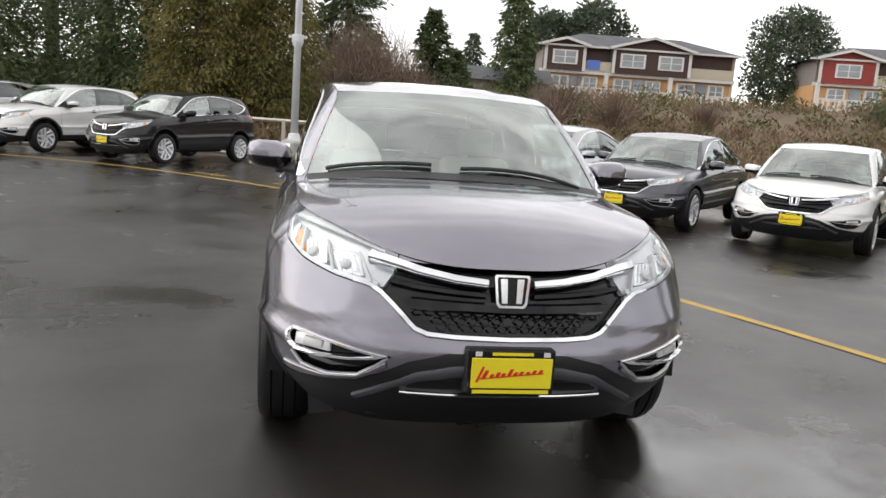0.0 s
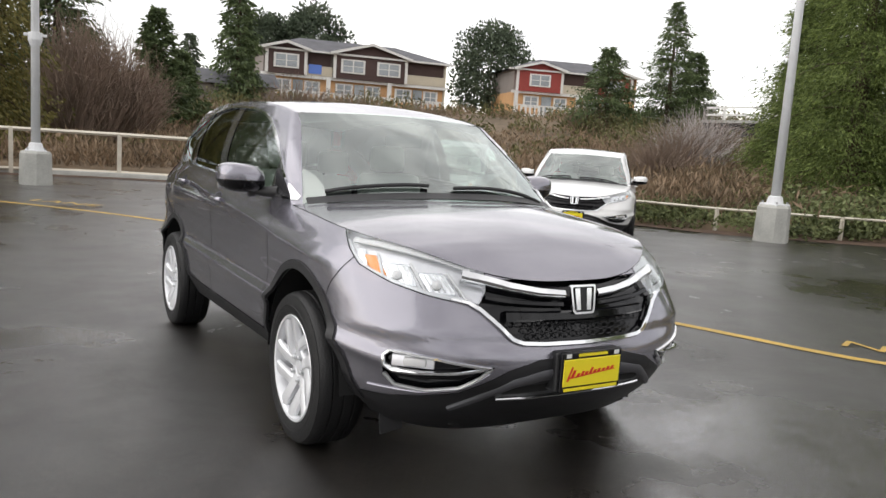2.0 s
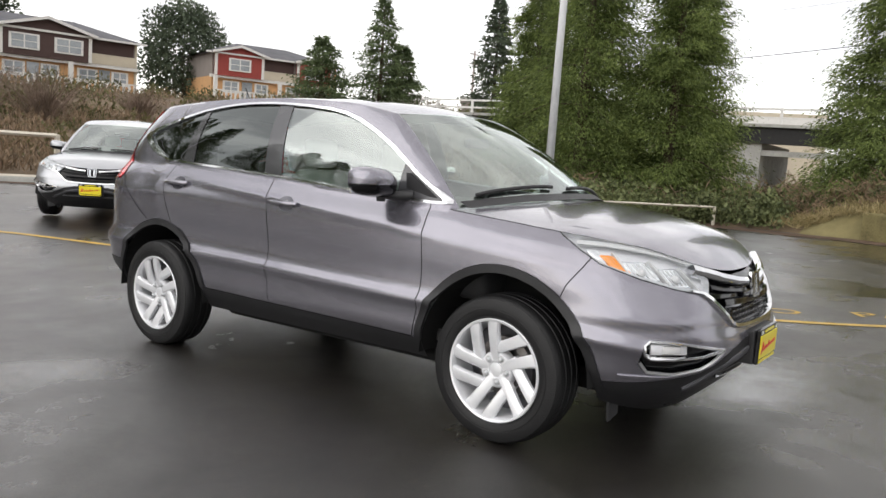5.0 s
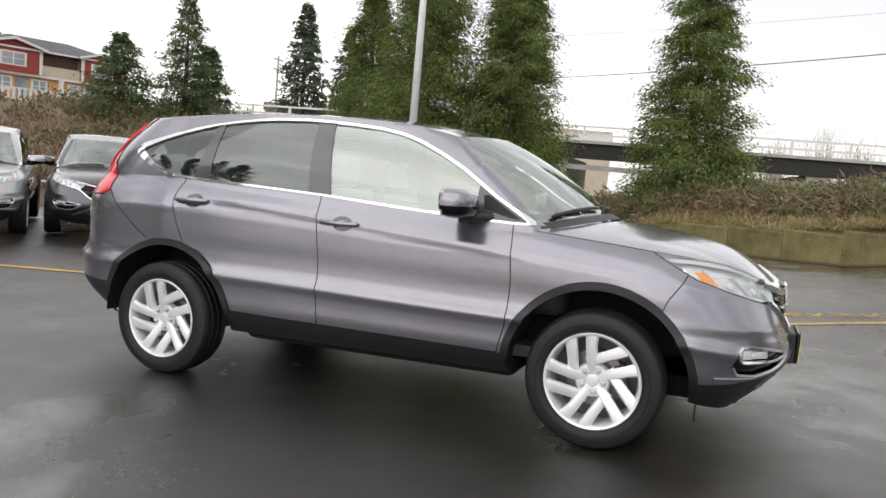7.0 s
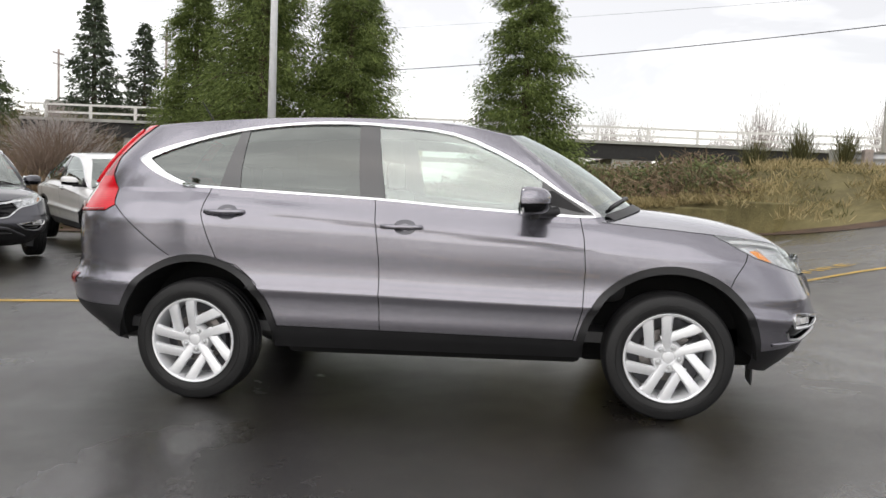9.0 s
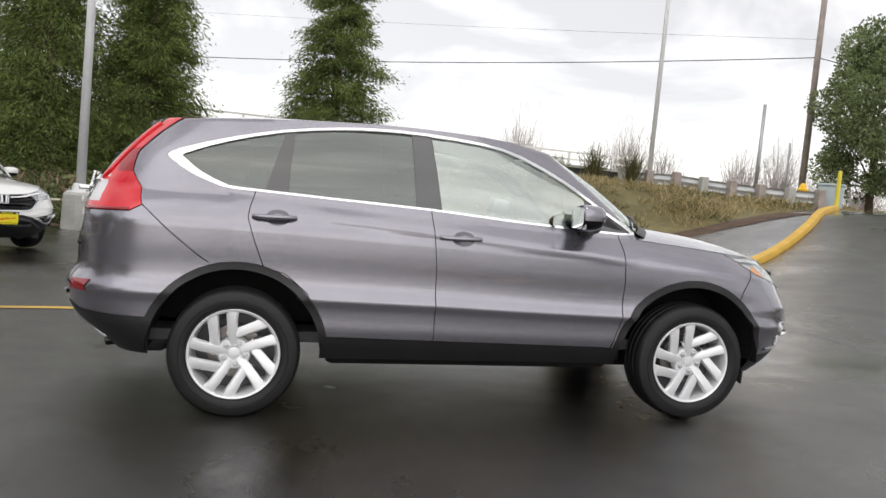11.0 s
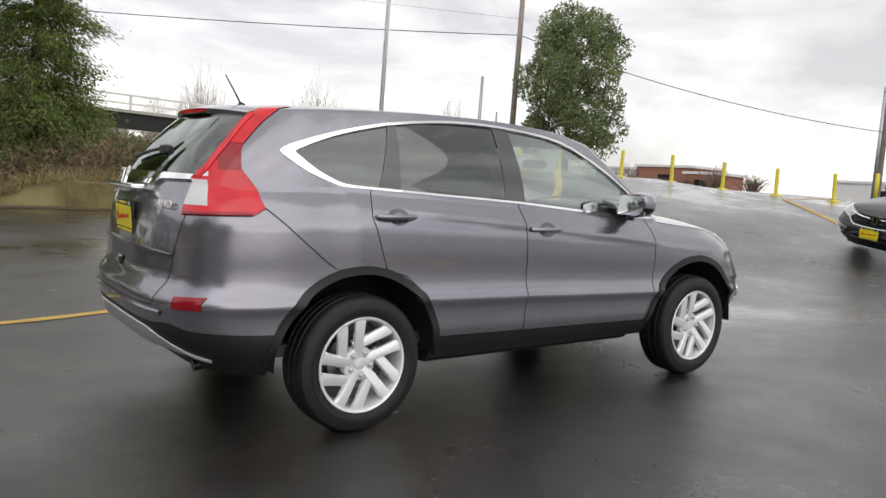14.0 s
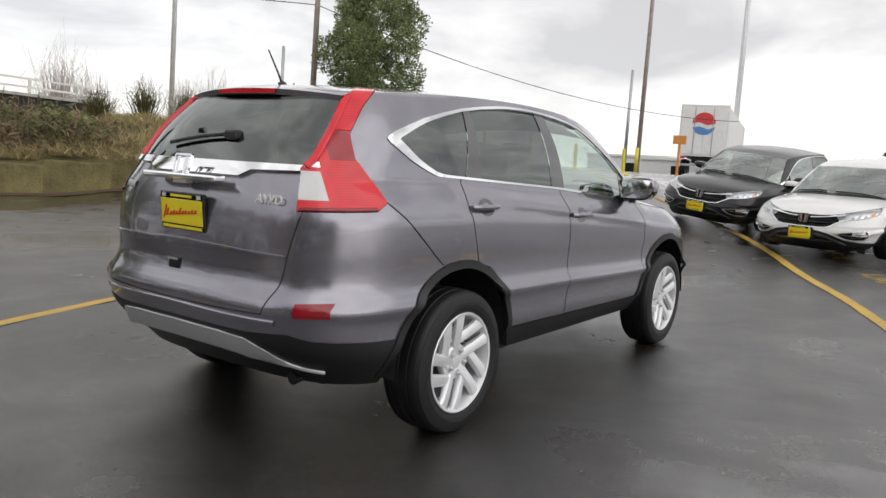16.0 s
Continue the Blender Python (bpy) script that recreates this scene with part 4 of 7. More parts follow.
def make_wheel(root, x, y, side, spokes=5):
    """A wheel with its tyre, alloy rim, brake and nuts. side: the way it faces along x."""
    hub = empty("wheel")
    hub.parent = root
    hub.matrix_local = pose(x, y, 0.362, 0, 0, 0 if side > 0 else 180)
    prof = [(-0.105, 0.235), (-0.112, 0.265), (-0.114, 0.30), (-0.107, 0.328), (-0.088, 0.344), (-0.055, 0.349), (-0.05, 0.341), (-0.045, 0.349), (-0.005, 0.350), (0, 0.342), (0.005, 0.350), (0.045, 0.349), (0.05, 0.341), (0.055, 0.349), (0.078, 0.346), (0.094, 0.339), (0.103, 0.330), (0.1055, 0.3305), (0.110, 0.316), (0.1135, 0.300), (0.1145, 0.286), (0.1125, 0.284), (0.1145, 0.282), (0.113, 0.262), (0.108, 0.252), (0.110, 0.249), (0.104, 0.240), (0.098, 0.235)]
    tyre = bm_lathe(prof, 72)
    part("tyre", tyre, M_TYRE, hub, "black rubber tyre with moulded sidewall", True, 35)
    rim = part("rim", bm_lathe([(0.098, 0.236), (0.106, 0.244), (0.110, 0.240), (0.107, 0.230), (0.090, 0.222), (0.02, 0.212), (-0.09, 0.215), (-0.10, 0.236)], 72), M_ALLOY, hub, "bright machined alloy rim", True, 40)
    # disc behind the spokes, the shade there put into its dark colour
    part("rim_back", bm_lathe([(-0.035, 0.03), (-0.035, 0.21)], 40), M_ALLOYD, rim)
    part("brake_disc", bm_lathe([(-0.03, 0.05), (0.0, 0.07), (0.0, 0.145), (-0.03, 0.148)], 40), M_BRAKE, hub, "grey steel brake disc", True, 30)
    cal = bm_prism([(0.08 * math.cos(a), 0.08 * math.sin(a)) for a in np.linspace(-0.6, 0.6, 6)] + [(0.165 * math.cos(a), 0.165 * math.sin(a)) for a in np.linspace(0.6, -0.6, 6)], -0.03, 0.028, "yz")
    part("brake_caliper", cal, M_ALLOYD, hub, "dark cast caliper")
    for k in range(spokes):
        t = 2 * math.pi * k / spokes + radians(94)
        ux, uz, vx, vz = math.cos(t), math.sin(t), -math.sin(t), math.cos(t)
        for mid, u0 in ((0.0965, 0.000), (0.0035, 0.030)):
            far = math.sqrt(0.233 ** 2 - mid ** 2)
            rows = []
            for f, wide in ((0.0, 0.024), (0.25, 0.025), (0.5, 0.027), (0.75, 0.031), (0.9, 0.036), (0.97, 0.044), (1.0, 0.054)):
                u = u0 + (far - u0) * f
                bow = 0.074 + 0.031 * min(1.0, 1.25 * f) ** 0.8
                depth = 0.042 - 0.02 * f
                out = 1.0 if mid > 0.05 else -1.0
                pts = [(-1, bow - depth), (-1, bow - 0.012), (-0.72, bow - 0.002), (0.30, bow), (1, bow - 0.010), (1, bow - depth)]
                rows.append([(xx, u * ux + (mid + q * 0.0265 + (q * out > 0) * q * (wide - 0.0265)) * vx, u * uz + (mid + q * 0.0265 + (q * out > 0) * q * (wide - 0.0265)) * vz) for q, xx in pts])
            bm = bm_grid(rows)
            bmesh.ops.recalc_face_normals(bm, faces=bm.faces[:])
            part("spoke", bm, M_ALLOY, rim, "", True, 40)
    part("hub", bm_lathe([(0.03, 0.092), (0.066, 0.088), (0.076, 0.078), (0.077, 0.042), (0.070, 0.036), (0.070, 0.0)], 40), M_ALLOY, hub, "", True, 40)
    part("centre_cap", bm_lathe([(0.068, 0.031), (0.0765, 0.030), (0.0775, 0.026), (0.0775, 0.0)], 32), M_ALLOY, hub, "silver centre cap", True, 40)
    for k in range(5):
        a = 2 * math.pi * k / 5 + radians(135)
        nut = bm_lathe([(0.060, 0.017), (0.0775, 0.017), (0.0775, 0.011), (0.090, 0.010), (0.094, 0.006), (0.094, 0.0)], 12)
        bmesh.ops.translate(nut, verts=nut.verts[:], vec=(0, 0.058 * math.cos(a), 0.058 * math.sin(a)))
        part("wheel_nut", nut, M_SATIN, hub)
    return hub


def plate(root, at, tilt, back, name="licence_plate"):
    """A yellow dealer plate in a dark frame; its lettering as plain bars."""
    p = empty(name)
    p.parent = root
    p.matrix_local = pose(*at, tilt, 0, 180 if back else 0)
    part("plate_frame", bm_box(-0.158, 0.158, -0.006, 0.014, -0.083, 0.083, 0.006), M_GLOSSBLK, p, "black plate frame")
    part("plate_sheet", bm_box(-0.148, 0.148, -0.010, -0.004, -0.058, 0.054, 0.003), M_PLATEY, p, "yellow dealer plate sheet")
    # red script as plain slanted bars
    for x, h in ((-0.104, 0.034), (-0.076, 0.017), (-0.055, 0.022), (-0.034, 0.017), (-0.012, 0.030), (0.010, 0.017), (0.031, 0.018), (0.056, 0.015), (0.078, 0.018), (0.102, 0.017)):
        z0, w, k = -0.014 + 0.10 * x, 0.0065, 0.4 * h
        stroke = [(x - 0.013, z0), (x + 0.014, z0 + 0.002), (x + 0.014, z0 + 0.006), (x + w + 0.1 * k, z0 + 0.006), (x + w + k, z0 + h), (x - w + k, z0 + h), (x - w, z0 + 0.005), (x - 0.013, z0 + 0.004)]
        part("script_bar", bm_prism(stroke, -0.0118, -0.0105), M_PLATER, p)
    part("script_swash", bm_prism([(-0.132, -0.034), (-0.124, -0.036), (-0.100, 0.022), (-0.108, 0.024)], -0.0119, -0.0105), M_PLATER, p)
    part("upper_bar", bm_box(-0.075, 0.075, -0.009, -0.0055, 0.063, 0.074), M_PLATEY, p, "yellow lettering bar")
    part("lower_bar", bm_box(-0.14, 0.14, -0.009, -0.0055, -0.077, -0.064), M_PLATEY, p, "yellow lettering bar")
    for s in (-1, 1):
        part("frame_clip", bm_box(s * 0.125 - 0.012, s * 0.125 + 0.012, -0.009, -0.0055, 0.06, 0.076), M_STICK, p)
    return p


def emblem(root, at, tilt, back, k=1.0):
    """A chrome emblem: a rounded frame with plain bars inside it."""
    e = empty("emblem")
    e.parent = root
    e.matrix_local = pose(*at, tilt, 0, 180 if back else 0)
    out = [(-0.072, 0.058), (-0.066, 0.066), (0.066, 0.066), (0.072, 0.058), (0.062, -0.050), (0.050, -0.064), (-0.050, -0.064), (-0.062, -0.050)]
    inn = [(x * 0.86, z * 0.86) for x, z in out]
    bm = bmesh.new()
    for pol, y in ((out, 0.0), (out, -0.012), (inn, -0.012), (inn, 0.0)):
        for x, z in pol:
            bm.verts.new((x * k, y, z * k))
    bm.verts.ensure_lookup_table()
    n = len(out)
    for r in range(3):
        for i in range(n):
            j = (i + 1) % n
            bm.faces.new([bm.verts[r * n + i], bm.verts[r * n + j], bm.verts[(r + 1) * n + j], bm.verts[(r + 1) * n + i]])
    bmesh.ops.recalc_face_normals(bm, faces=bm.faces[:])
    part("emblem_frame", bm, M_CHROME, e)
    if not back:
        part("emblem_back", bm_prism([(x * k, z * k) for x, z in inn], 0.0, 0.006), M_GLOSSBLK, e, "black emblem field")
    for s in (-1, 1):
        part("emblem_bar", bm_prism([(s * 0.020 * k, 0.05 * k), (s * 0.048 * k, 0.05 * k), (s * 0.040 * k, -0.046 * k), (s * 0.018 * k, -0.046 * k)], -0.013 * k, 0.0), M_CHROME, e)
    return e


def strip_on(tree, pts, view_from, width, lift, thick=0.006, closed=False, tilt=0.0):
    """A raised strip laid on the shell along a line seen from one side (the +x half)."""
    out = []
    for p in pts:
        o, d = view_from(p)
        loc, nor, _, _ = tree.ray_cast(Vector(o), Vector(d))
        if loc is None:
            continue
        if nor.dot(Vector(d)) > 0:
            nor = -nor
        out.append((loc, nor))
    rows = []
    n = len(out)
    for i, (loc, nor) in enumerate(out):
        a, b = out[(i - 1) % n if closed else max(i - 1, 0)][0], out[(i + 1) % n if closed else min(i + 1, n - 1)][0]
        t = (b - a).normalized()
        s = t.cross(nor).normalized()
        w = width(i / max(n - 1, 1)) if callable(width) else width
        rows.append([loc - s * w + nor * (lift - thick), loc - s * w + nor * (lift + tilt * (w / 0.038)), loc - s * w * 0.6 + nor * (lift + thick * 0.5 + tilt * 0.8 * (w / 0.038)), loc + s * w * 0.6 + nor * (lift + thick * 0.5), loc + s * w + nor * lift, loc + s * w + nor * (lift - thick)])
    if closed:
        rows.append(rows[0])
    bm = bm_grid(rows)
    bmesh.ops.recalc_face_normals(bm, faces=bm.faces[:])
    return bm


def mirrored(bm):
    out = bm.copy()
    for v in out.verts:
        v.co.x = -v.co.x
    bmesh.ops.reverse_faces(out, faces=out.faces[:])
    return out


def both_sides(name, bm, material, root, label="", smooth=True, angle=40):
    part(name, mirrored(bm), material, root, label, smooth, angle)
    return part(name, bm, material, root, label, smooth, angle)


FROM_FRONT = lambda p: ((p[0], -4, p[1]), (0, 1, 0))  # noqa: E731
FROM_BACK = lambda p: ((p[0], 4, p[1]), (0, -1, 0))  # noqa: E731
FROM_SIDE = lambda p: ((3, p[0], p[1]), (-1, 0, 0))  # noqa: E731
FROM_FD = lambda p: ((p[0] * D45 + 3 * D45, p[0] * D45 - 3 * D45, p[1]), (-D45, D45, 0))  # noqa: E731


def finer(pts, n=6, closed=False):
    src = list(pts) + ([pts[0]] if closed else [])
    out = []
    for (x0, y0), (x1, y1) in zip(src, src[1:]):
        out += [(x0 + (x1 - x0) * i / n, y0 + (y1 - y0) * i / n) for i in range(n)]
    return out if closed else out + [src[-1]]


def seat(root, x, y, wide, tall, name):
    """An upholstered seat: cushion, bolstered back and headrest."""
    s = empty(name)
    s.parent = root
    s.matrix_local = pose(x, y, 0)
    bm = bm_box(-wide / 2, wide / 2, -0.28, 0.26, 0.50, 0.68, 0.05)
    part("cushion", bm, M_SEAT, s, "", True)
    bm = bm_box(-wide / 2, wide / 2, -0.06, 0.07, 0.0, tall, 0.05)
    for v in bm.verts:
        v.co.x *= 1 - 0.12 * max(0, v.co.z - 0.3) / tall
    bmesh.ops.rotate(bm, verts=bm.verts[:], cent=(0, 0, 0), matrix=Matrix.Rotation(-0.22, 3, 'X'))
    bmesh.ops.translate(bm, verts=bm.verts[:], vec=(0, 0.22, 0.64))
    part("backrest", bm, M_SEAT, s, "", True)
    for k in ((0,) if wide < 0.8 else (-0.33, 0.33)):
        hr = bm_box(k - 0.13, k + 0.13, 0.33, 0.42, 0.64 + tall, 0.82 + tall, 0.04)
        part("headrest", hr, M_SEAT, s, "", True)
    return s


def fit_out(root, tree):
    """All that is fixed to the shell: lamps, grille, mirrors, handles, wipers, plates, cabin."""
    for x, y in ((0.808, -1.31), (0.808, 1.35), (-0.808, -1.31), (-0.808, 1.35)):
        make_wheel(root, x, y, 1 if x > 0 else -1)
        well = bmesh.new()
        s = 1 if x > 0 else -1
        ang = [math.pi * (0.0 + 1.0 * k / 20) for k in range(21)]
        bm_grid([[(s * xx, y + 0.46 * math.cos(a), 0.36 + 0.46 * math.sin(a)) for xx in (0.5, 0.88)] for a in ang], well)
        fan = [well.verts.new((s * 0.5, y + 0.46 * math.cos(a), 0.36 + 0.46 * math.sin(a))) for a in ang]
        well.faces.new(fan)
        part("wheel_liner", well, M_DARK, root, "black wheel-arch liner")
    # floor pan and exhaust
    part("underbody", bm_box(-0.72, 0.72, -0.86, 0.86, 0.27, 0.40, 0.04), M_DARK, root, "dark underbody")
    part("front_subframe", bm_box(-0.5, 0.5, -2.0, -0.86, 0.24, 0.5, 0.04), M_DARK, root)
    part("rear_subframe", bm_box(-0.5, 0.5, 0.86, 2.0, 0.37, 0.52, 0.04), M_DARK, root)
    part("exhaust_pipe", bm_tube([(-0.52, 1.7, 0.36), (-0.52, 1.98, 0.36), (-0.52, 2.07, 0.345)], 0.030, 14), M_GLOSSBLK, root, "dark tailpipe", True, 40)
    part("silencer", bm_box(-0.62, -0.12, 1.72, 1.98, 0.30, 0.41, 0.05), M_CLAD, root, "dark silencer box", True, 40)
    for s in (-1, 1):
        flap = bm_prism([(0.60, 0.20), (0.70, 0.185), (0.71, 0.30), (0.60, 0.28)], -1.80, -1.79, "xz")
        if s < 0:
            flap = mirrored(flap)
        part("air_deflector", flap, M_CLAD, root, "black rubber air deflector")
    # headlights: bezel, projector, indicator
    for s in (-1, 1):
        def put(name, h, z, depth, make, material, label=""):
            o, d = FROM_FD((h, z))
            loc, nor, _, _ = tree.ray_cast(Vector(o), Vector(d))
            if loc is None:
                return
            m = (loc - Vector((0, 0, 0))) - nor * depth
            bm = make()
            q = nor.to_track_quat('X', 'Z').to_matrix()
            bmesh.ops.transform(bm, matrix=Matrix.Translation(m) @ q.to_4x4(), verts=bm.verts[:])
            if s < 0:
                bm2 = mirrored(bm)
                bm.free()
                bm = bm2
            part(name, bm, material, root, label, True, 40)
        def slanted(w, h, d0, d1, lean, bev=0.003):
            bm = bm_box(d0, d1, -w, w, -h, h, bev)
            for v in bm.verts:
                v.co.y += lean * v.co.z
            return bm

        put("indicator_lamp", -0.735, 0.912, 0.020, lambda: slanted(0.034, 0.044, -0.01, 0.010, 0.9, 0.012), M_AMBER, "amber indicator")
        put("indicator_bowl", -0.665, 0.935, 0.022, lambda: slanted(0.026, 0.040, -0.01, 0.010, 0.6, 0.008), M_CHROME, "chrome reflector")
        for h, z, w in ((-0.845, 0.888, 0.062), (-1.01, 0.860, 0.055)):
            put("lamp_chamber", h, z, 0.024, lambda w=w: slanted(w, 0.046, -0.01, 0.006, 0.6, 0.012), M_CHROME, "grey mirrored chamber")
            for q in (-0.6, -0.2, 0.2, 0.6):
                put("chamber_facet", h + q * w, z, 0.018, lambda: slanted(0.004, 0.036, -0.006, 0.004, 0.6, 0.002), M_SATIN, "satin facet")
            put("lamp_bulb", h, z - 0.008, 0.018, lambda: bm_lathe([(0.0, 0.022), (0.012, 0.020), (0.018, 0.012), (0.020, 0.0)], 20), M_WHITEL, "pale bulb cover")
        for h, z in ((-0.765, 0.908), (-0.93, 0.878), (-1.085, 0.850)):
            put("lamp_divider", h, z, 0.028, lambda: slanted(0.006, 0.060, -0.02, 0.022, 0.6), M_WHITEL, "pale divider")
        put("fog_lamp_chamber", -0.955, 0.562, 0.020, lambda: bm_box(-0.01, 0.006, -0.085, 0.085, -0.024, 0.024, 0.006), M_REFL, "grey mirrored chamber")
        put("fog_lamp", -0.965, 0.560, 0.012, lambda: bm_box(-0.01, 0.010, -0.045, 0.045, -0.018, 0.018, 0.009), M_WHITEL, "clear fog lamp")
    low = strip_on(tree, finer([(-0.565, 0.985), (-0.62, 0.938), (-0.69, 0.895), (-0.83, 0.852), (-0.99, 0.815), (-1.15, 0.792)], 5), FROM_FD, 0.013, -0.010)
    both_sides("headlight_bezel", low, M_SATIN, root, "silver bezel strip")
    guide = strip_on(tree, finer([(-0.60, 0.992), (-0.72, 0.988), (-0.86, 0.972), (-1.0, 0.946), (-1.12, 0.912)], 5), FROM_FD, 0.013, -0.010)
    both_sides("light_guide", guide, M_WHITEL, root, "white light guide strip")
    # grille: chrome wings, bright lower frame, black slats and honeycomb
    wing = strip_on(tree, finer([(0.085, 0.808), (0.20, 0.818), (0.32, 0.838), (0.42, 0.862), (0.50, 0.880)], 5), FROM_FRONT, lambda f: 0.017 + 0.006 * f, 0.016, 0.03)
    both_sides("grille_wing", wing, M_CHROME, root, "chrome grille wing")
    under = strip_on(tree, finer([(0.09, 0.775), (0.22, 0.782), (0.34, 0.792), (0.43, 0.806)], 5), FROM_FRONT, 0.012, -0.002, 0.02)
    both_sides("grille_slat", under, M_GLOSSBLK, root, "gloss black slat")
    mid = strip_on(tree, finer([(0.0, 0.728), (0.2, 0.732), (0.36, 0.738)], 6), FROM_FRONT, 0.022, 0.0, 0.02)
    both_sides("grille_slat", mid, M_GLOSSBLK, root, "gloss black slat")
    lip = [(0.0, 0.622), (0.2, 0.626), (0.30, 0.633), (0.345, 0.652), (0.40, 0.705), (0.46, 0.762), (0.50, 0.785), (0.56, 0.797)]
    both_sides("grille_surround", strip_on(tree, finer(lip, 5), FROM_FRONT, lambda f: 0.012 if f < 0.8 else 0.012 - 0.03 * (f - 0.8), 0.006, 0.02), M_CHROME, root, "chrome lower grille frame")
    for s in (-1, 1):
        comb = bmesh.new()
        for r in range(3):
            for c in range(9):
                x = 0.02 + c * 0.045 + (0.0225 if r % 2 else 0)
                z = 0.655 + r * 0.026
                if x > 0.36 - 0.05 * (2 - r) or x < 0:
                    continue
                loc, _, _, _ = tree.ray_cast(Vector((x, -4, z)), Vector((0, 1, 0)))
                if loc is None:
                    continue
                ring = [(x + 0.022 * math.cos(math.pi / 3 * k), z + 0.013 * math.sin(math.pi / 3 * k)) for k in range(6)]
                for k in range(6):
                    p, q = ring[k], ring[(k + 1) % 6]
                    bm_tube([(s * p[0], loc.y + 0.010, p[1]), (s * q[0], loc.y + 0.010, q[1])], 0.0028, 4, None, comb, False)
        part("grille_mesh", comb, M_GLOSSBLK, root, "black honeycomb mesh")
    emblem(root, (0, -2.192, 0.795), -8, False, 0.92)
    # fog lights
    lit = [(-0.838, 0.575), (-0.862, 0.597), (-0.93, 0.595), (-1.05, 0.579), (-1.245, 0.545), (-1.12, 0.527), (-1.0, 0.522), (-0.87, 0.522), (-0.842, 0.540)]
    ring = strip_on(tree, finer(lit, 4, True), FROM_FD, 0.007, 0.004, 0.012, True)
    both_sides("fog_light_frame", ring, M_CHROME, root, "chrome fog light frame")
    lower_lip = strip_on(tree, finer([(-0.832, 0.50), (-0.875, 0.452), (-1.00, 0.440), (-1.13, 0.460), (-1.21, 0.508), (-1.25, 0.545)], 5), FROM_FD, 0.006, 0.003, 0.008)
    both_sides("fog_recess_lip", lower_lip, M_SATIN, root, "satin lower edge of the recess")
    blade = strip_on(tree, finer([(0.44, 0.520), (0.54, 0.452), (0.66, 0.428), (0.80, 0.432)], 5), FROM_FRONT, 0.010, 0.004, 0.008)
    both_sides("bumper_blade", blade, M_STEEL, root, "grey lower bumper blade")
    # lower bumper: grey skid and slot
    skid = strip_on(tree, finer([(0.0, 0.508), (0.2, 0.503), (0.33, 0.478), (0.47, 0.40), (0.54, 0.36)], 5), FROM_FRONT, lambda f: 0.026 - 0.012 * f, 0.006, 0.012)
    both_sides("skid_plate", skid, M_ALLOYD, root, "grey plastic skid garnish")
    slot = strip_on(tree, finer([(0.0, 0.445), (0.36, 0.440)], 8), FROM_FRONT, 0.026, 0.002, 0.004)
    both_sides("lower_intake", slot, M_DARK, root, "dark lower intake")
    bar = strip_on(tree, finer([(0.0, 0.405), (0.2, 0.405), (0.38, 0.412)], 6), FROM_FRONT, 0.007, 0.012, 0.012)
    both_sides("lower_bar", bar, M_CHROME, root, "chrome lower bar")
    part("plate_holder", bm_box(-0.165, 0.165, -2.262, -2.16, 0.435, 0.60, 0.01), M_CLAD, root, "black plate holder")
    plate(root, (0, -2.276, 0.520), 2, False)
    # wipers
    for x0, x1, y0, y1 in ((-0.66, -0.16, -1.03, -1.18), (-0.02, 0.62, -1.20, -1.09)):
        pts = []
        for i in range(9):
            x = x0 + (x1 - x0) * i / 8
            y = y0 + (y1 - y0) * i / 8 - 0.02 * math.sin(math.pi * i / 8)
            loc, nor, _, _ = tree.ray_cast(Vector((abs(x), y + 0.03, 3)), Vector((0, 0, -1)))
            pts.append((x, y + 0.03, loc.z + 0.018))
        part("wiper", bm_tube(pts, 0.011, 6), M_CLAD, root, "black wiper blade", True)
    part("cowl_panel", bm_grid([[(x, -1.235 + 0.25 * (abs(x) / 0.79) ** 2.2 + dy, 1.146 - 0.06 * (abs(x) / 0.79) ** 2.5 + dz) for x in np.linspace(-0.75, 0.75, 25)] for dy, dz in ((-0.01, -0.004), (0.02, 0.010), (0.045, 0.024))]), M_CLAD, root, "black plastic scuttle", True)
    # mirrors
    for s in (-1, 1):
        shellm = bmesh.new()
        rings = []
        for yy, k in ((0.062, 0.90), (0.056, 0.97), (0.03, 1.0), (-0.01, 0.985), (-0.045, 0.90), (-0.070, 0.74), (-0.084, 0.50), (-0.089, 0.2), (-0.090, 0.01)):
            ring = []
            for i in range(28):
                q = 2 * math.pi * i / 28
                cx, cz = math.cos(q), math.sin(q)
                ring.append((0.122 * k * math.copysign(abs(cx) ** 0.72, cx), yy + 0.10 * 0.122 * k * cx, 0.076 * k * math.copysign(abs(cz) ** 0.75, cz) + 0.014 * cx))
            rings.append(ring + [ring[0]])
        bm_grid(rings, shellm)
        bmesh.ops.remove_doubles(shellm, verts=shellm.verts[:], dist=0.0005)
        bmesh.ops.bisect_plane(shellm, geom=shellm.verts[:] + shellm.edges[:] + shellm.faces[:], plane_co=(0, 0, -0.010), plane_no=(0, 0, 1))
        bmesh.ops.recalc_face_normals(shellm, faces=shellm.faces[:])
        bmesh.ops.translate(shellm, verts=shellm.verts[:], vec=(0.955, -0.575, 1.192))
        m, lowm = shellm.copy(), shellm
        bmesh.ops.delete(m, geom=[f for f in m.faces if f.calc_center_median().z < 1.182], context='FACES')
        bmesh.ops.delete(lowm, geom=[f for f in lowm.faces if f.calc_center_median().z >= 1.182], context='FACES')
        arm = bm_tube([(0.79, -0.70, 1.130), (0.84, -0.63, 1.125), (0.90, -0.585, 1.135)], 0.030, 10, 0.026)
        glass = bm_box(0.848, 1.062, -0.522, -0.512, 1.130, 1.254, 0.003)
        sail = bm_prism([(-0.86, 1.128), (-0.66, 1.138), (-0.655, 1.245), (-0.68, 1.245)], 0.778, 0.796, "yz")
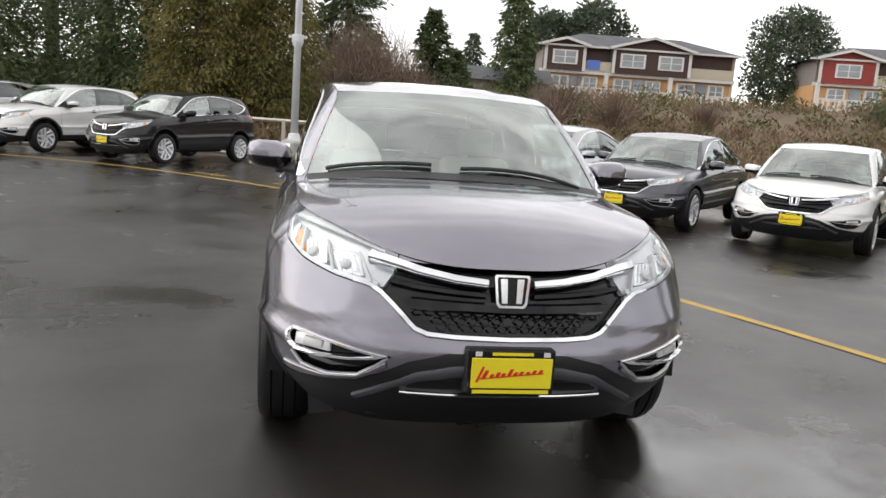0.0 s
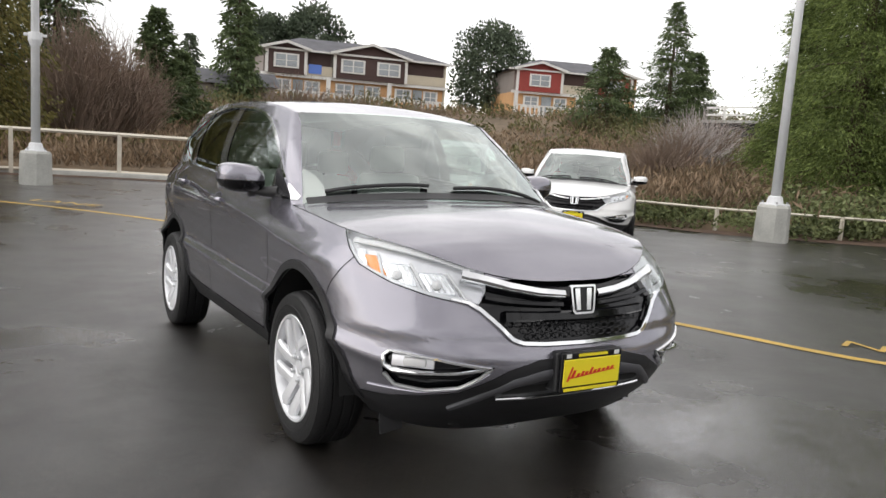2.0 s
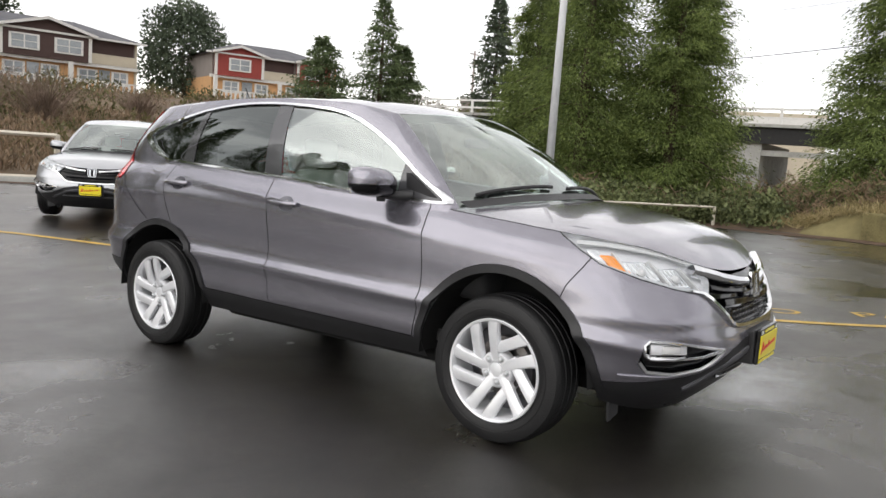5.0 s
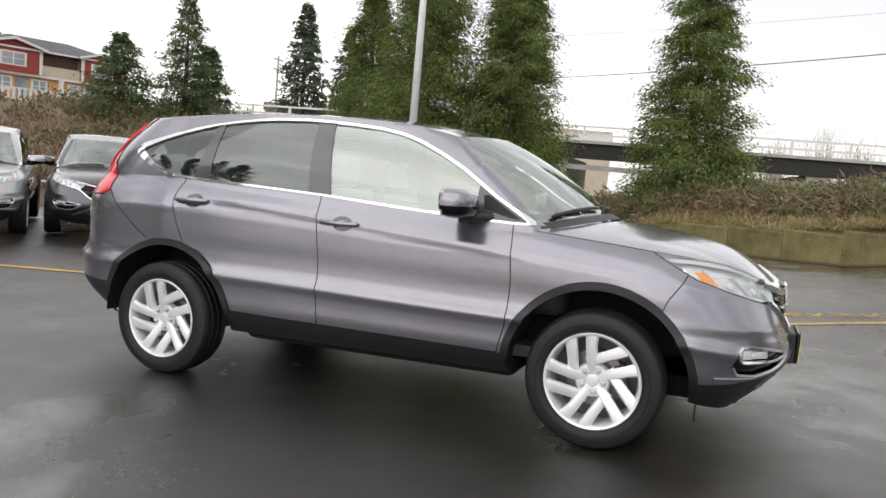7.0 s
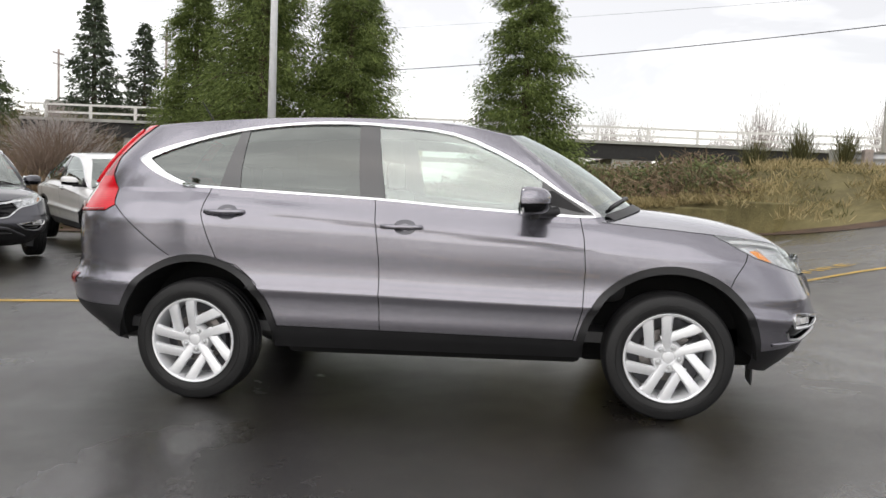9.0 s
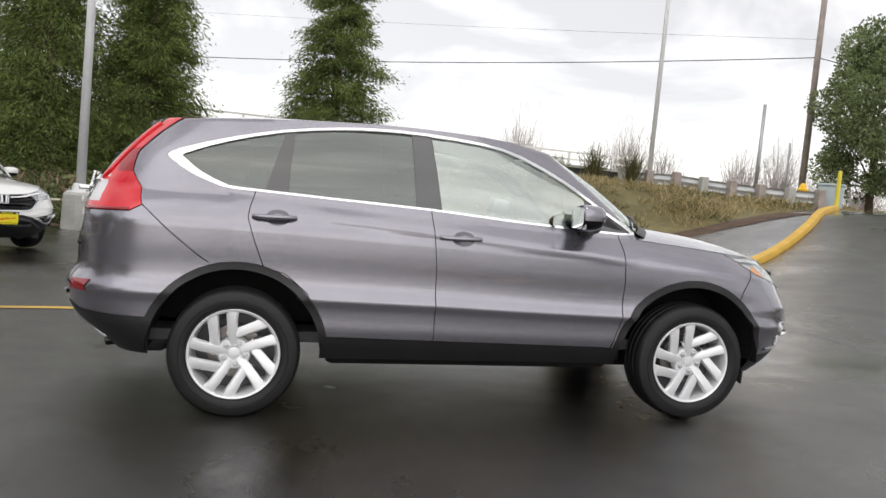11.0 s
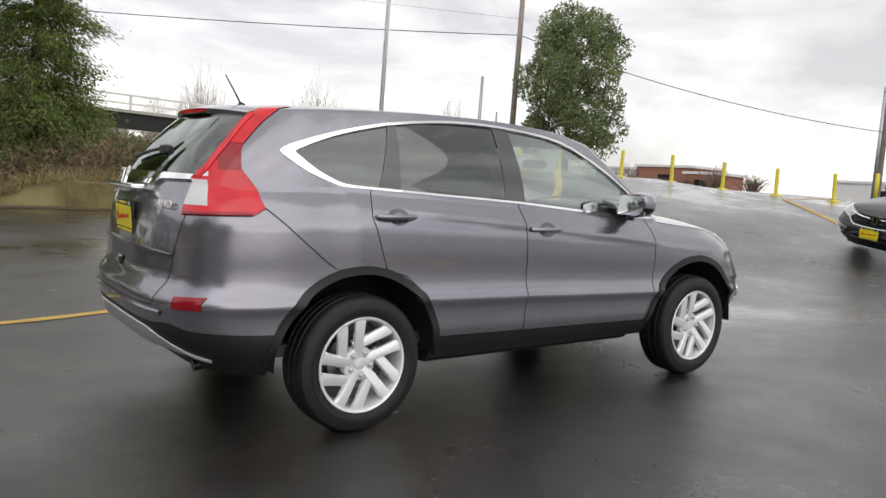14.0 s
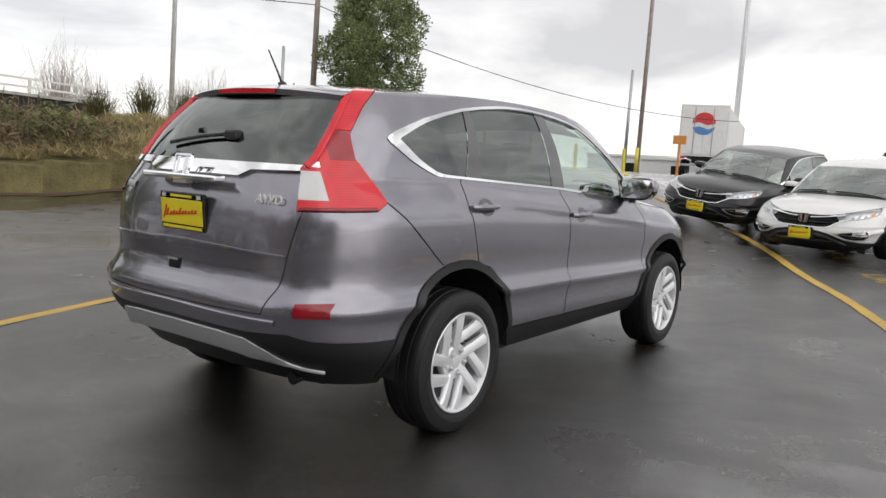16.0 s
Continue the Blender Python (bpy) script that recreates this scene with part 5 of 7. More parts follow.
        foot = bm_lathe([(-0.03, 0.0), (-0.03, 0.022), (0.0, 0.026), (0.02, 0.026)], 16, 'z')
        bmesh.ops.translate(foot, verts=foot.verts[:], vec=(0.90, -0.58, 1.125))
        bits = [(m, "mirror_cap", M_STEEL, "grey painted mirror cap"), (lowm, "mirror_base", M_GLOSSBLK, "black mirror base"), (arm, "mirror_arm", M_CLAD, ""), (glass, "mirror_glass", M_CHROME, "mirror glass"), (sail, "mirror_sail", M_CLAD, "black triangular sail"), (foot, "mirror_camera", M_CLAD, "")]
        hold = empty("door_mirror")
        hold.parent = root
        for bm, nm, mt, lb in bits:
            part(nm, mirrored(bm) if s < 0 else bm.copy(), mt, hold, lb, True, 50)
            bm.free()
    # door handles with their bowls
    for y, z in ((0.142, 1.035), (1.165, 1.100)):
        bowl, nor, _, _ = tree.ray_cast(Vector((3, y - 0.015, z)), Vector((-1, 0, 0)))
        bm = bmesh.new()
        rows = []
        for r, d in ((1.0, 0.0015), (0.8, -0.004), (0.45, -0.014), (0.05, -0.017)):
            ring = []
            for k in range(28):
                a = 2 * math.pi * k / 28
                py, pz = y - 0.012 + 0.064 * r * math.cos(a), z + 0.042 * r * math.sin(a)
                hit, n2, _, _ = tree.ray_cast(Vector((3, py, pz)), Vector((-1, 0, 0)))
                ring.append((hit.x + 0.002 + d * 0.15, py, pz))
            rows.append(ring + [ring[0]])
        bm_grid(rows, bm)
        bmesh.ops.recalc_face_normals(bm, faces=bm.faces[:])
        # the bowl is almost flat, so its shade is painted on as dark grey
        both_sides("handle_bowl", bm, M_DARKGP, root, "handle bowl with its shade painted dark grey")
        pts = []
        for k in range(13):
            f = k / 12
            py = y - 0.108 + 0.225 * f
            hit, n2, _, _ = tree.ray_cast(Vector((3, py, z)), Vector((-1, 0, 0)))
            pts.append((hit.x + 0.006 + 0.026 * math.sin(math.pi * f) ** 0.5, py, z + 0.002))
        grip = bm_tube(pts, 0.0125, 10)
        for v in grip.verts:
            v.co.z = z + (v.co.z - z) * 1.15
        both_sides("door_handle", grip, M_STEEL, root, "grey painted grab handle")
    # rear: lamp inserts, spoiler, wiper, plate, badge bars, handle, bumper garnish
    FROM_RD = lambda p: ((p[0] * D45 + 3 * D45, -p[0] * D45 + 3 * D45, p[1]), (-D45, -D45, 0))  # noqa: E731
    edge = strip_on(tree, finer([(-0.765, 1.100), (-0.90, 1.096), (-1.08, 1.092)], 6), FROM_RD, 0.008, 0.008, 0.006)
    both_sides("tail_light_edge", edge, M_DREDL, root, "dark red lower edge of the lens")
    rib = strip_on(tree, finer([(-0.897, 1.572), (-0.918, 1.540), (-0.966, 1.42), (-1.026, 1.30), (-1.062, 1.262)], 6), FROM_RD, 0.016, 0.011, 0.013)
    both_sides("tail_light_rib", rib, M_REDL, root, "raised red inner edge of the lens")
    sp = []
    for x in np.linspace(-0.53, 0.53, 21):
        f = abs(x) / 0.53
        y0, y1 = 1.74 - 0.03 * f**2, 1.935 - 0.10 * f**2.5
        zt = curve_at(ROOF_C, y0) - 0.04 * f**2 + 0.004
        ze = 1.606 - 0.028 * f**2
        sp.append([(x, y0, zt), (x, (y0 + y1) / 2, (zt + ze) / 2 + 0.008), (x, y1, ze), (x, y1 - 0.008, ze - 0.026), (x, y0 + 0.06, ze - 0.030)])
    bm = bm_grid(sp)
    bmesh.ops.recalc_face_normals(bm, faces=bm.faces[:])
    part("spoiler", bm, M_STEEL, root, "grey roof spoiler lip", True, 35)
    und = bm_grid([[(x, 1.925 - 0.10 * (abs(x) / 0.53) ** 2.5, 1.578 - 0.028 * (x / 0.53) ** 2), (x, 1.84 - 0.09 * (abs(x) / 0.53) ** 2.5, 1.572 - 0.03 * (x / 0.53) ** 2)] for x in np.linspace(-0.52, 0.52, 15)])
    part("spoiler_underside", und, M_CLAD, root, "black spoiler underside")
    part("high_brake_light", bm_grid([[(x, 1.938 - 0.10 * (abs(x) / 0.53) ** 2.5, z) for x in np.linspace(-0.2, 0.2, 9)] for z in (1.583, 1.602)]), M_REDL, root, "red high-level brake lamp")
    mast = bm_tube([(0.10, 1.62, 1.655), (0.10, 1.65, 1.71), (0.10, 1.715, 1.815)], 0.006, 6, 0.0035)
    merge(mast, bm_lathe([(1.64, 0.03), (1.665, 0.02), (1.675, 0.0)], 12, 'z'))
    for v in mast.verts:
        if v.co.y < 0.2:
            v.co += Vector((0.10, 1.62, 0))
    part("antenna", mast, M_CLAD, root, "black whip antenna")
    wp = []
    for x, z in ((0.27, 1.335), (0.18, 1.352), (0.05, 1.372), (-0.12, 1.385)):
        loc, _, _, _ = tree.ray_cast(Vector((abs(x), 4, z)), Vector((0, -1, 0)))
        wp.append((x, loc.y + 0.02, z))
    part("rear_wiper", bm_tube(wp, 0.009, 6), M_CLAD, root, "black rear wiper", True)
    part("rear_wiper_pivot", bm_box(-0.17, -0.09, 2.075, 2.125, 1.36, 1.405, 0.012), M_CLAD, root)
    emblem(root, (0.0, 2.265, 1.235), -15, True, 0.82)
    part("plate_lamp_bar", bm_box(-0.26, 0.26, 2.235, 2.30, 1.178, 1.205, 0.008), M_CHROME, root, "chrome bar over the plate")
    part("plate_lamp", bm_box(-0.05, 0.05, 2.25, 2.285, 1.16, 1.18, 0.004), M_WHITEL, root)
    plate(root, (0, 2.264, 1.035), 4, True)
    for word in ("AWD",):
        cu = bpy.data.curves.new("badge", 'FONT')
        cu.body, cu.size, cu.extrude, cu.align_x = word, 0.052, 0.003, 'CENTER'
        tmp = bpy.data.objects.new("badge", cu)
        scene.collection.objects.link(tmp)
        me = bpy.data.meshes.new_from_object(tmp.evaluated_get(bpy.context.evaluated_depsgraph_get()))
        bpy.data.objects.remove(tmp)
        bd = new("drive_badge", me)
        me.materials.clear()
        # matte white in place of chrome: the bright reflection is painted in
        me.materials.append(M_TRIMW)
        bd.parent = root
        loc, nor, _, _ = tree.ray_cast(Vector((0.51, 4, 1.12)), Vector((0, -1, 0)))
        bd.matrix_local = pose(-0.51, loc.y + 0.02, 1.108, 82, 0, 180 + math.degrees(math.atan2(abs(nor.x), abs(nor.y))))
        bd["label"] = "AWD letters, chrome brightness painted as matte white"
    part("model_badge", strip_on(tree, finer([(0.45, 1.128), (0.56, 1.128)], 4), FROM_BACK, 0.015, 0.004, 0.004), M_SATIN, root, "bright badge bar", True, 40)
    crease = strip_on(tree, finer([(0.0, 0.912), (0.3, 0.908), (0.60, 0.895)], 8), FROM_BACK, 0.007, 0.004, 0.008)
    both_sides("tailgate_crease", crease, M_STEEL, root, "raised tailgate edge")
    hb = strip_on(tree, finer([(-0.02, 0.80), (0.09, 0.80)], 4), FROM_BACK, 0.024, 0.003, 0.004)
    part("tailgate_handle", hb, M_DARK, root, "dark grab recess", True)
    lipb = strip_on(tree, finer([(0.02, 0.815), (0.09, 0.815)], 4), FROM_BACK, 0.006, 0.008, 0.006)
    part("tailgate_handle_lip", lipb, M_CHROME, root)
    deck = strip_on(tree, finer([(0.0, 0.640), (0.4, 0.634), (0.60, 0.630)], 6), FROM_BACK, 0.012, 0.006, 0.01)
    both_sides("bumper_deck", deck, M_STEEL, root, "grey bumper step")
    gar = strip_on(tree, finer([(0.0, 0.530), (0.3, 0.526), (0.42, 0.516), (0.49, 0.480), (0.55, 0.435), (0.60, 0.415), (0.68, 0.402)], 6), FROM_BACK, lambda f: 0.038 if f < 0.4 else max(0.006, 0.038 - 0.10 * (f - 0.4)), 0.006, 0.010, False, 0.030)
    both_sides("rear_skid_plate", gar, M_SATIN, root, "satin silver rear skid garnish")
    gap = strip_on(tree, finer([(1.86, 1.14), (1.70, 1.0), (1.56, 0.885), (1.50, 0.845)], 6), FROM_SIDE, 0.0024, 0.002, 0.002)
    both_sides("panel_gap", gap, M_DARK, root, "dark shut line")
    # cabin
    seat(root, -0.37, 0.02, 0.50, 0.60, "passenger_seat")
    seat(root, 0.37, 0.02, 0.50, 0.60, "driver_seat")
    seat(root, 0.0, 0.92, 0.96, 0.55, "rear_bench")
    dash = bm_box(-0.70, 0.70, -1.10, -0.62, 0.62, 1.06, 0.06)
    for v in dash.verts:
        if v.co.z > 0.9 and v.co.y > -0.8:
            v.co.z -= 0.06
    part("dashboard", dash, M_DASH, root, "dark dashboard", True, 50)
    wheel = bmesh.new()
    ring = [(0.37 + 0.185 * math.cos(a), -0.50 + 0.05 * math.sin(a), 0.98 + 0.178 * math.sin(a)) for a in np.linspace(0, 2 * math.pi, 33)]
    bm_tube(ring, 0.016, 8, None, wheel, False)
    bm_tube([(0.20, -0.51, 0.98), (0.37, -0.54, 0.96), (0.54, -0.51, 0.98)], 0.022, 6, None, wheel)
    part("steering_wheel", wheel, M_DASH, root, "dark steering wheel", True)
    part("cabin_floor", bm_box(-0.74, 0.74, -1.0, 1.9, 0.40, 0.46), M_DASH, root)
    for s in (-1, 1):
        part("door_card", bm_grid([[(s * (0.82 if z < 1.0 else 0.775), y, z) for y in np.linspace(-0.85, 0.80, 14)] for z in (0.45, 0.8, 1.0, 1.07)]), M_SEAT, root, "pale door lining")
    part("headliner", bm_grid([[(x * (1 - 0.02), y, curve_at(ROOF_C, y) - 0.045 - 0.05 * (x / 0.6) ** 2) for x in np.linspace(-0.58, 0.58, 9)] for y in np.linspace(-0.45, 1.75, 16)]), M_SEAT, root, "pale headliner", True)
    part("rear_view_mirror", bm_box(-0.12, 0.12, -0.56, -0.53, 1.40, 1.46, 0.012), M_DASH, root)


SUV_POSE = pose(0.033, 0, 0.04, -1.75, 0, 0)
car = suv("compact_suv")
car.matrix_world = SUV_POSE
tagged(car, "grey metallic compact SUV standing on wet asphalt", "car")

# ---- the other parked cars, of the same family of shapes ----
def steps_at(knots, v):
    return float(np.interp(v, [k[0] for k in knots], [k[1] for k in knots]))


def variant(src, name, m, swap, warp=None, wheel=1.0):
    """A copy of a car with other paint and other proportions."""
    ob = copy_thing(src, m)
    bpy.context.view_layer.update()
    ob.name = name
    done = {}
    for o in ob.children_recursive:
        if o.type != 'MESH':
            if warp and o.parent == ob:
                p = o.matrix_local.copy()
                q = Vector(warp(*p.translation))
                if o.name.startswith("wheel"):
                    q.z = 0.362 * wheel
                    o.matrix_local = Matrix.Translation(q) @ p.to_3x3().to_4x4() @ Matrix.Scale(wheel, 4)
                else:
                    low = Matrix.Diagonal((1, 1, 0.95 * warp(0, 0, 1.69)[2] / 1.69, 1)) if "seat" in o.name or "bench" in o.name else Matrix()
                    p.translation = q
                    o.matrix_local = p @ low
            continue
        me = o.data.copy()
        if warp and (o.parent == ob or o.parent.name.startswith("door_mirror")) and o.matrix_local.translation.length < 1e-6:
            co = np.empty(len(me.vertices) * 3)
            me.vertices.foreach_get("co", co)
            co = np.array([warp(*c) for c in co.reshape(-1, 3)])
            me.vertices.foreach_set("co", co.ravel())
            me.update()
        for i, mt in enumerate(me.materials):
            if mt in swap:
                me.materials[i] = swap[mt]
        o.data = me
    return ob


def warp_sedan(x, y, z):
    zz = steps_at([(0, 0), (0.22, 0.14), (0.36, 0.25), (0.60, 0.45), (0.86, 0.62), (1.15, 0.83), (1.69, 1.30), (2.2, 1.75)], z)
    yy = y - (0.10 * max(0, z - 1.15) if y < 0.3 else 0)
    if y > 0.9 and z > 1.0:
        zz -= 0.35 * min(1, (y - 0.9) / 0.8) * (z - 1.0) / 0.7
    return (x * 0.965, yy, zz)


def warp_fastback(x, y, z):
    zz = steps_at([(0, 0), (0.36, 0.36), (0.86, 0.80), (1.15, 1.02), (1.69, 1.56), (2.2, 2.0)], z)
    if y > 0.4 and z > 1.0:
        zz -= 0.30 * min(1, (y - 0.4) / 1.6) * (z - 1.0) / 0.7
    return (x * 1.03, y * 1.07, zz)


def on_ground(x, y, yaw):
    """Stands a car on the slope, its four wheels on the ground."""
    c, s = math.cos(radians(yaw)), math.sin(radians(yaw))
    zf, zb = ground_z(x + 1.31 * s, y - 1.31 * c), ground_z(x - 1.31 * s, y + 1.31 * c)
    zr, zl = ground_z(x + 0.78 * c, y + 0.78 * s), ground_z(x - 0.78 * c, y - 0.78 * s)
    return pose(x, y, (zf + zb) / 2, math.degrees(math.atan((zb - zf) / 2.62)), -math.degrees(math.atan((zr - zl) / 1.56)), yaw)


ROW = "row of parked cars"
tagged(variant(car, "parked_suv", on_ground(-4.0, 15.2, -33), {M_STEEL: M_BLACKP}), "glossy black compact SUV parked by the fence", "car", ROW)
tagged(variant(car, "parked_suv", on_ground(-7.0, 16.7, -33), {M_STEEL: M_WHITEP}), "white compact SUV parked in a row by trees", "car", ROW)
tagged(variant(car, "parked_suv", on_ground(-10.0, 18.3, -33), {M_STEEL: M_SILVERP}), "silver compact SUV parked behind a white one", "car", ROW)
CT = "fastback cars in a row"
tagged(variant(car, "fastback_car", on_ground(7.42, 6.38, -44), {M_STEEL: M_WHITEP}, warp_fastback), "white fastback car with black lower trim", "car", CT)
tagged(variant(car, "fastback_car", on_ground(5.56, 8.07, -44), {M_STEEL: M_DARKGP}, warp_fastback), "dark grey fastback car beside a white one", "car", CT)
tagged(variant(car, "fastback_car", on_ground(3.75, 9.2, -44), {M_STEEL: M_SILVERP}, warp_fastback), "silver fastback car parked in a row", "car", CT)
SD = "sedans parked on the ramp"
tagged(variant(car, "sedan", on_ground(0.85, -10.45, 170), {M_STEEL: M_BLACKP}, warp_sedan, 0.88), "glossy black sedan parked on the ramp", "car", SD)
tagged(variant(car, "sedan", on_ground(-1.12, -9.15, 168), {M_STEEL: M_WHITEP}, warp_sedan, 0.88), "white sedan with black wheels on the ramp", "car", SD)

# ---- land beyond the lot: one bank that turns from hillside to verge ----
EDGE = [(-60, 24.0), (-30, 20.5), (-14, 18.8), (1, 17.4), (5.5, 15.2), (9.0, 10.6), (11.4, 6.6), (13.5, 5.0), (16.8, 3.0), (16.9, 0.0), (15.4, -2.7), (13.3, -4.9), (11.3, -5.9), (10.4, -7.0), (10.6, -8.6), (11.0, -10.4), (12.4, -12.6), (13.6, -14.2), (14.2, -17.5), (17, -23), (24, -34)]


def edge_frames(n=110):
    pts = smooth_line(EDGE, n)
    out = []
    for i, p in enumerate(pts):
        a, b = pts[max(i - 1, 0)], pts[min(i + 1, n)]
        d = Vector((b[0] - a[0], b[1] - a[1])).normalized()
        k = min(1.0, max(0.0, (3.6 - p[1]) / 2.0))
        side = (Vector((-d.y, d.x)) * (1 - k) + Vector((1, 0)) * k).normalized()
        out.append((Vector(p), side, i / n))
    return out


def bank_z(y, d, g):
    """Height of the bank at a distance d beyond the lot's edge, where the asphalt lies at g."""
    north = min(1.0, max(0.0, (y - 3.0) / 6.0))
    verge = min(1.0, max(0.0, (-5.2 - y) / 1.2))
    zn = 0.15 + 4.6 * min(1.0, d / 48.0) ** 1.7
    zw = g + 0.58 * min(1.0, max(0.0, 0.8 - y)) + 0.25 * min(1.0, d / 3.0) + 0.45 * min(1.0, d / 9.0)
    u = min(1.0, d / 4.0)
    zv = g + (max(2.05, g + 0.3) - g) * u * u * (3 - 2 * u)
    return north * zn + (1 - north) * (verge * zv + (1 - verge) * zw)


def bank_mesh():
    rows = []
    for p, n, f in edge_frames():
        row = []
        g0 = ground_z(p.x, p.y)
        for d in (0, 0.4, 1.0, 2.0, 3.5, 5, 7, 9, 12, 16, 20, 25, 30, 40, 60, 90, 140):
            q = p + n * d
            z = bank_z(p.y, d, g0)
            z += 0.12 * noise.noise((q.x * 0.4, q.y * 0.4, 0)) * min(1, d)
            if d == 0:
                z = g0 - 0.05
            row.append((q.x, q.y, z))
        rows.append(row)
    bm = bm_grid(rows)
    for f in bm.faces:
        if f.normal.z < 0:
            f.normal_flip()
    ob = part("hillside", bm, M_SOIL, None, smooth=True)
    ob.data.materials.append(M_GRASSB)
    for f in ob.data.polygons:
        c = f.center
        if c.y < 1.0:
            f.material_index = 1
    return tagged(ob, "brown overgrown hillside and rough grass verge", "hillside", kind="structure")


hill = bank_mesh()
from_hill = BVHTree.FromPolygons([v.co.copy() for v in hill.data.vertices], [tuple(p.vertices) for p in hill.data.polygons])


def land_z(x, y):
    hit = from_hill.ray_cast(Vector((x, y, 60)), Vector((0, 0, -1)))[0]
    g = ground_z(x, y)
    return max(g, hit.z) if hit else g


# ---- foliage ----
def leaves_mesh(name, base, axis, size, wide, rng):
    """Many small folded leaves or sprays: one mesh from arrays of places, directions and sizes."""
    n = len(base)
    axis = axis / np.maximum(np.linalg.norm(axis, axis=1, keepdims=True), 1e-6)
    rnd = rng.normal(size=(n, 3))
    side = np.cross(axis, rnd)
    side /= np.maximum(np.linalg.norm(side, axis=1, keepdims=True), 1e-6)
    up = np.cross(side, axis)
    L = size[:, None]
    W = L * wide
    a = base
    m = base + axis * L * 0.5
    t = base + axis * L
    l = m + side * W - up * W * 0.3
    r = m - side * W - up * W * 0.3
    co = np.stack([a, l, t, r], 1).reshape(-1, 3)
    me = bpy.data.meshes.new(name)
    faces = np.arange(n * 4).reshape(-1, 4)
    tri = np.concatenate([faces[:, [0, 1, 2]], faces[:, [0, 2, 3]]])
    me.from_pydata(co.tolist(), [], tri.tolist())
    return me


def conifer(name, x, y, z, height, radius, material, seed, n=5000, spray=0.35, droop=0.35, bare=0.06, label="", lean=0.0, thin=1.0, wide=0.22):
    """A tapered trunk with whorls of drooping boughs, each hung with sprays; gaps and an uneven outline."""
    rng = np.random.default_rng(seed)
    tree = empty(name, pose(x, y, z))
    limbs = (bm_tube([(0, 0, -0.3), (0.03 * height * lean, 0, height * 0.5), (0.05 * height * lean, 0, height * 0.97)], height * 0.018 + 0.05, 8, 0.02))
    nb = int(50 * thin + height * 8)
    B, A, S = [], [], []
    per = max(12, n // nb)
    for k in range(nb):
        f = bare + (0.995 - bare) * ((k + rng.random()) / nb) ** 1.12
        ang = k * 2.399 + rng.normal() * 0.5
        reach = radius * (1 - f) ** 0.80 * (0.66 + 0.42 * rng.random()) + 0.12
        if rng.random() < 0.14:
            reach *= 1.25
        d = np.array([math.cos(ang), math.sin(ang), 0])
        w = np.array([-d[1], d[0], 0])
        o = np.array([0.05 * height * lean * f, 0, height * f])
        lift = (0.45 - droop) * (0.5 + rng.random())
        nc = max(3, int(4 + reach * 5))
        uc = 0.12 + 0.88 * ((np.arange(nc) + rng.random(nc)) / nc) ** 0.8
        lat = rng.normal(size=nc) * 0.20 * reach * (1.15 - uc) + rng.normal(size=nc) * 0.05
        cz = lift * reach * uc - droop * reach * uc ** 2.2 + rng.normal(size=nc) * 0.06
        cen = o + d * (reach * uc)[:, None] + w * lat[:, None] + np.stack([0 * uc, 0 * uc, cz], 1)
        rad = (0.07 + 0.09 * reach) * (0.7 + 0.6 * rng.random(nc))
        c = rng.integers(0, nc, max(12, int(per * (0.45 + 0.75 * reach / radius))))
        m = len(c)
        off = rng.normal(size=(m, 3)) * np.array([1, 1, 0.42])
        pts = cen[c] + off * rad[c][:, None]
        ax = d * 0.75 + w * (off @ w)[:, None] * 0.55 + rng.normal(size=(m, 3)) * 0.34 + np.array([0, 0, -0.25 - droop])
        B.append(pts)
        A.append(ax)
        S.append(spray * (0.55 + 0.8 * rng.random(m)))
        if k % 2 == 0 and height > 5:
            e = o + d * reach * 0.9 + np.array([0, 0, (lift - droop) * reach * 0.85])
            bm_tube([o, (o + e) / 2 + np.array([0, 0, 0.10 * reach]), e], 0.03 * (1 - f) + 0.012, 4, 0.006, limbs, False)
    me = leaves_mesh("crown", np.concatenate(B), np.concatenate(A), np.concatenate(S), wide, rng)
    me.materials.append(material)
    crown = new("crown", me)
    crown.parent = tree
    part("trunk", limbs, M_BARK, tree, "brown trunk with boughs", True)
    return tagged(tree, label or "dark evergreen conifer on the hillside", "tree")


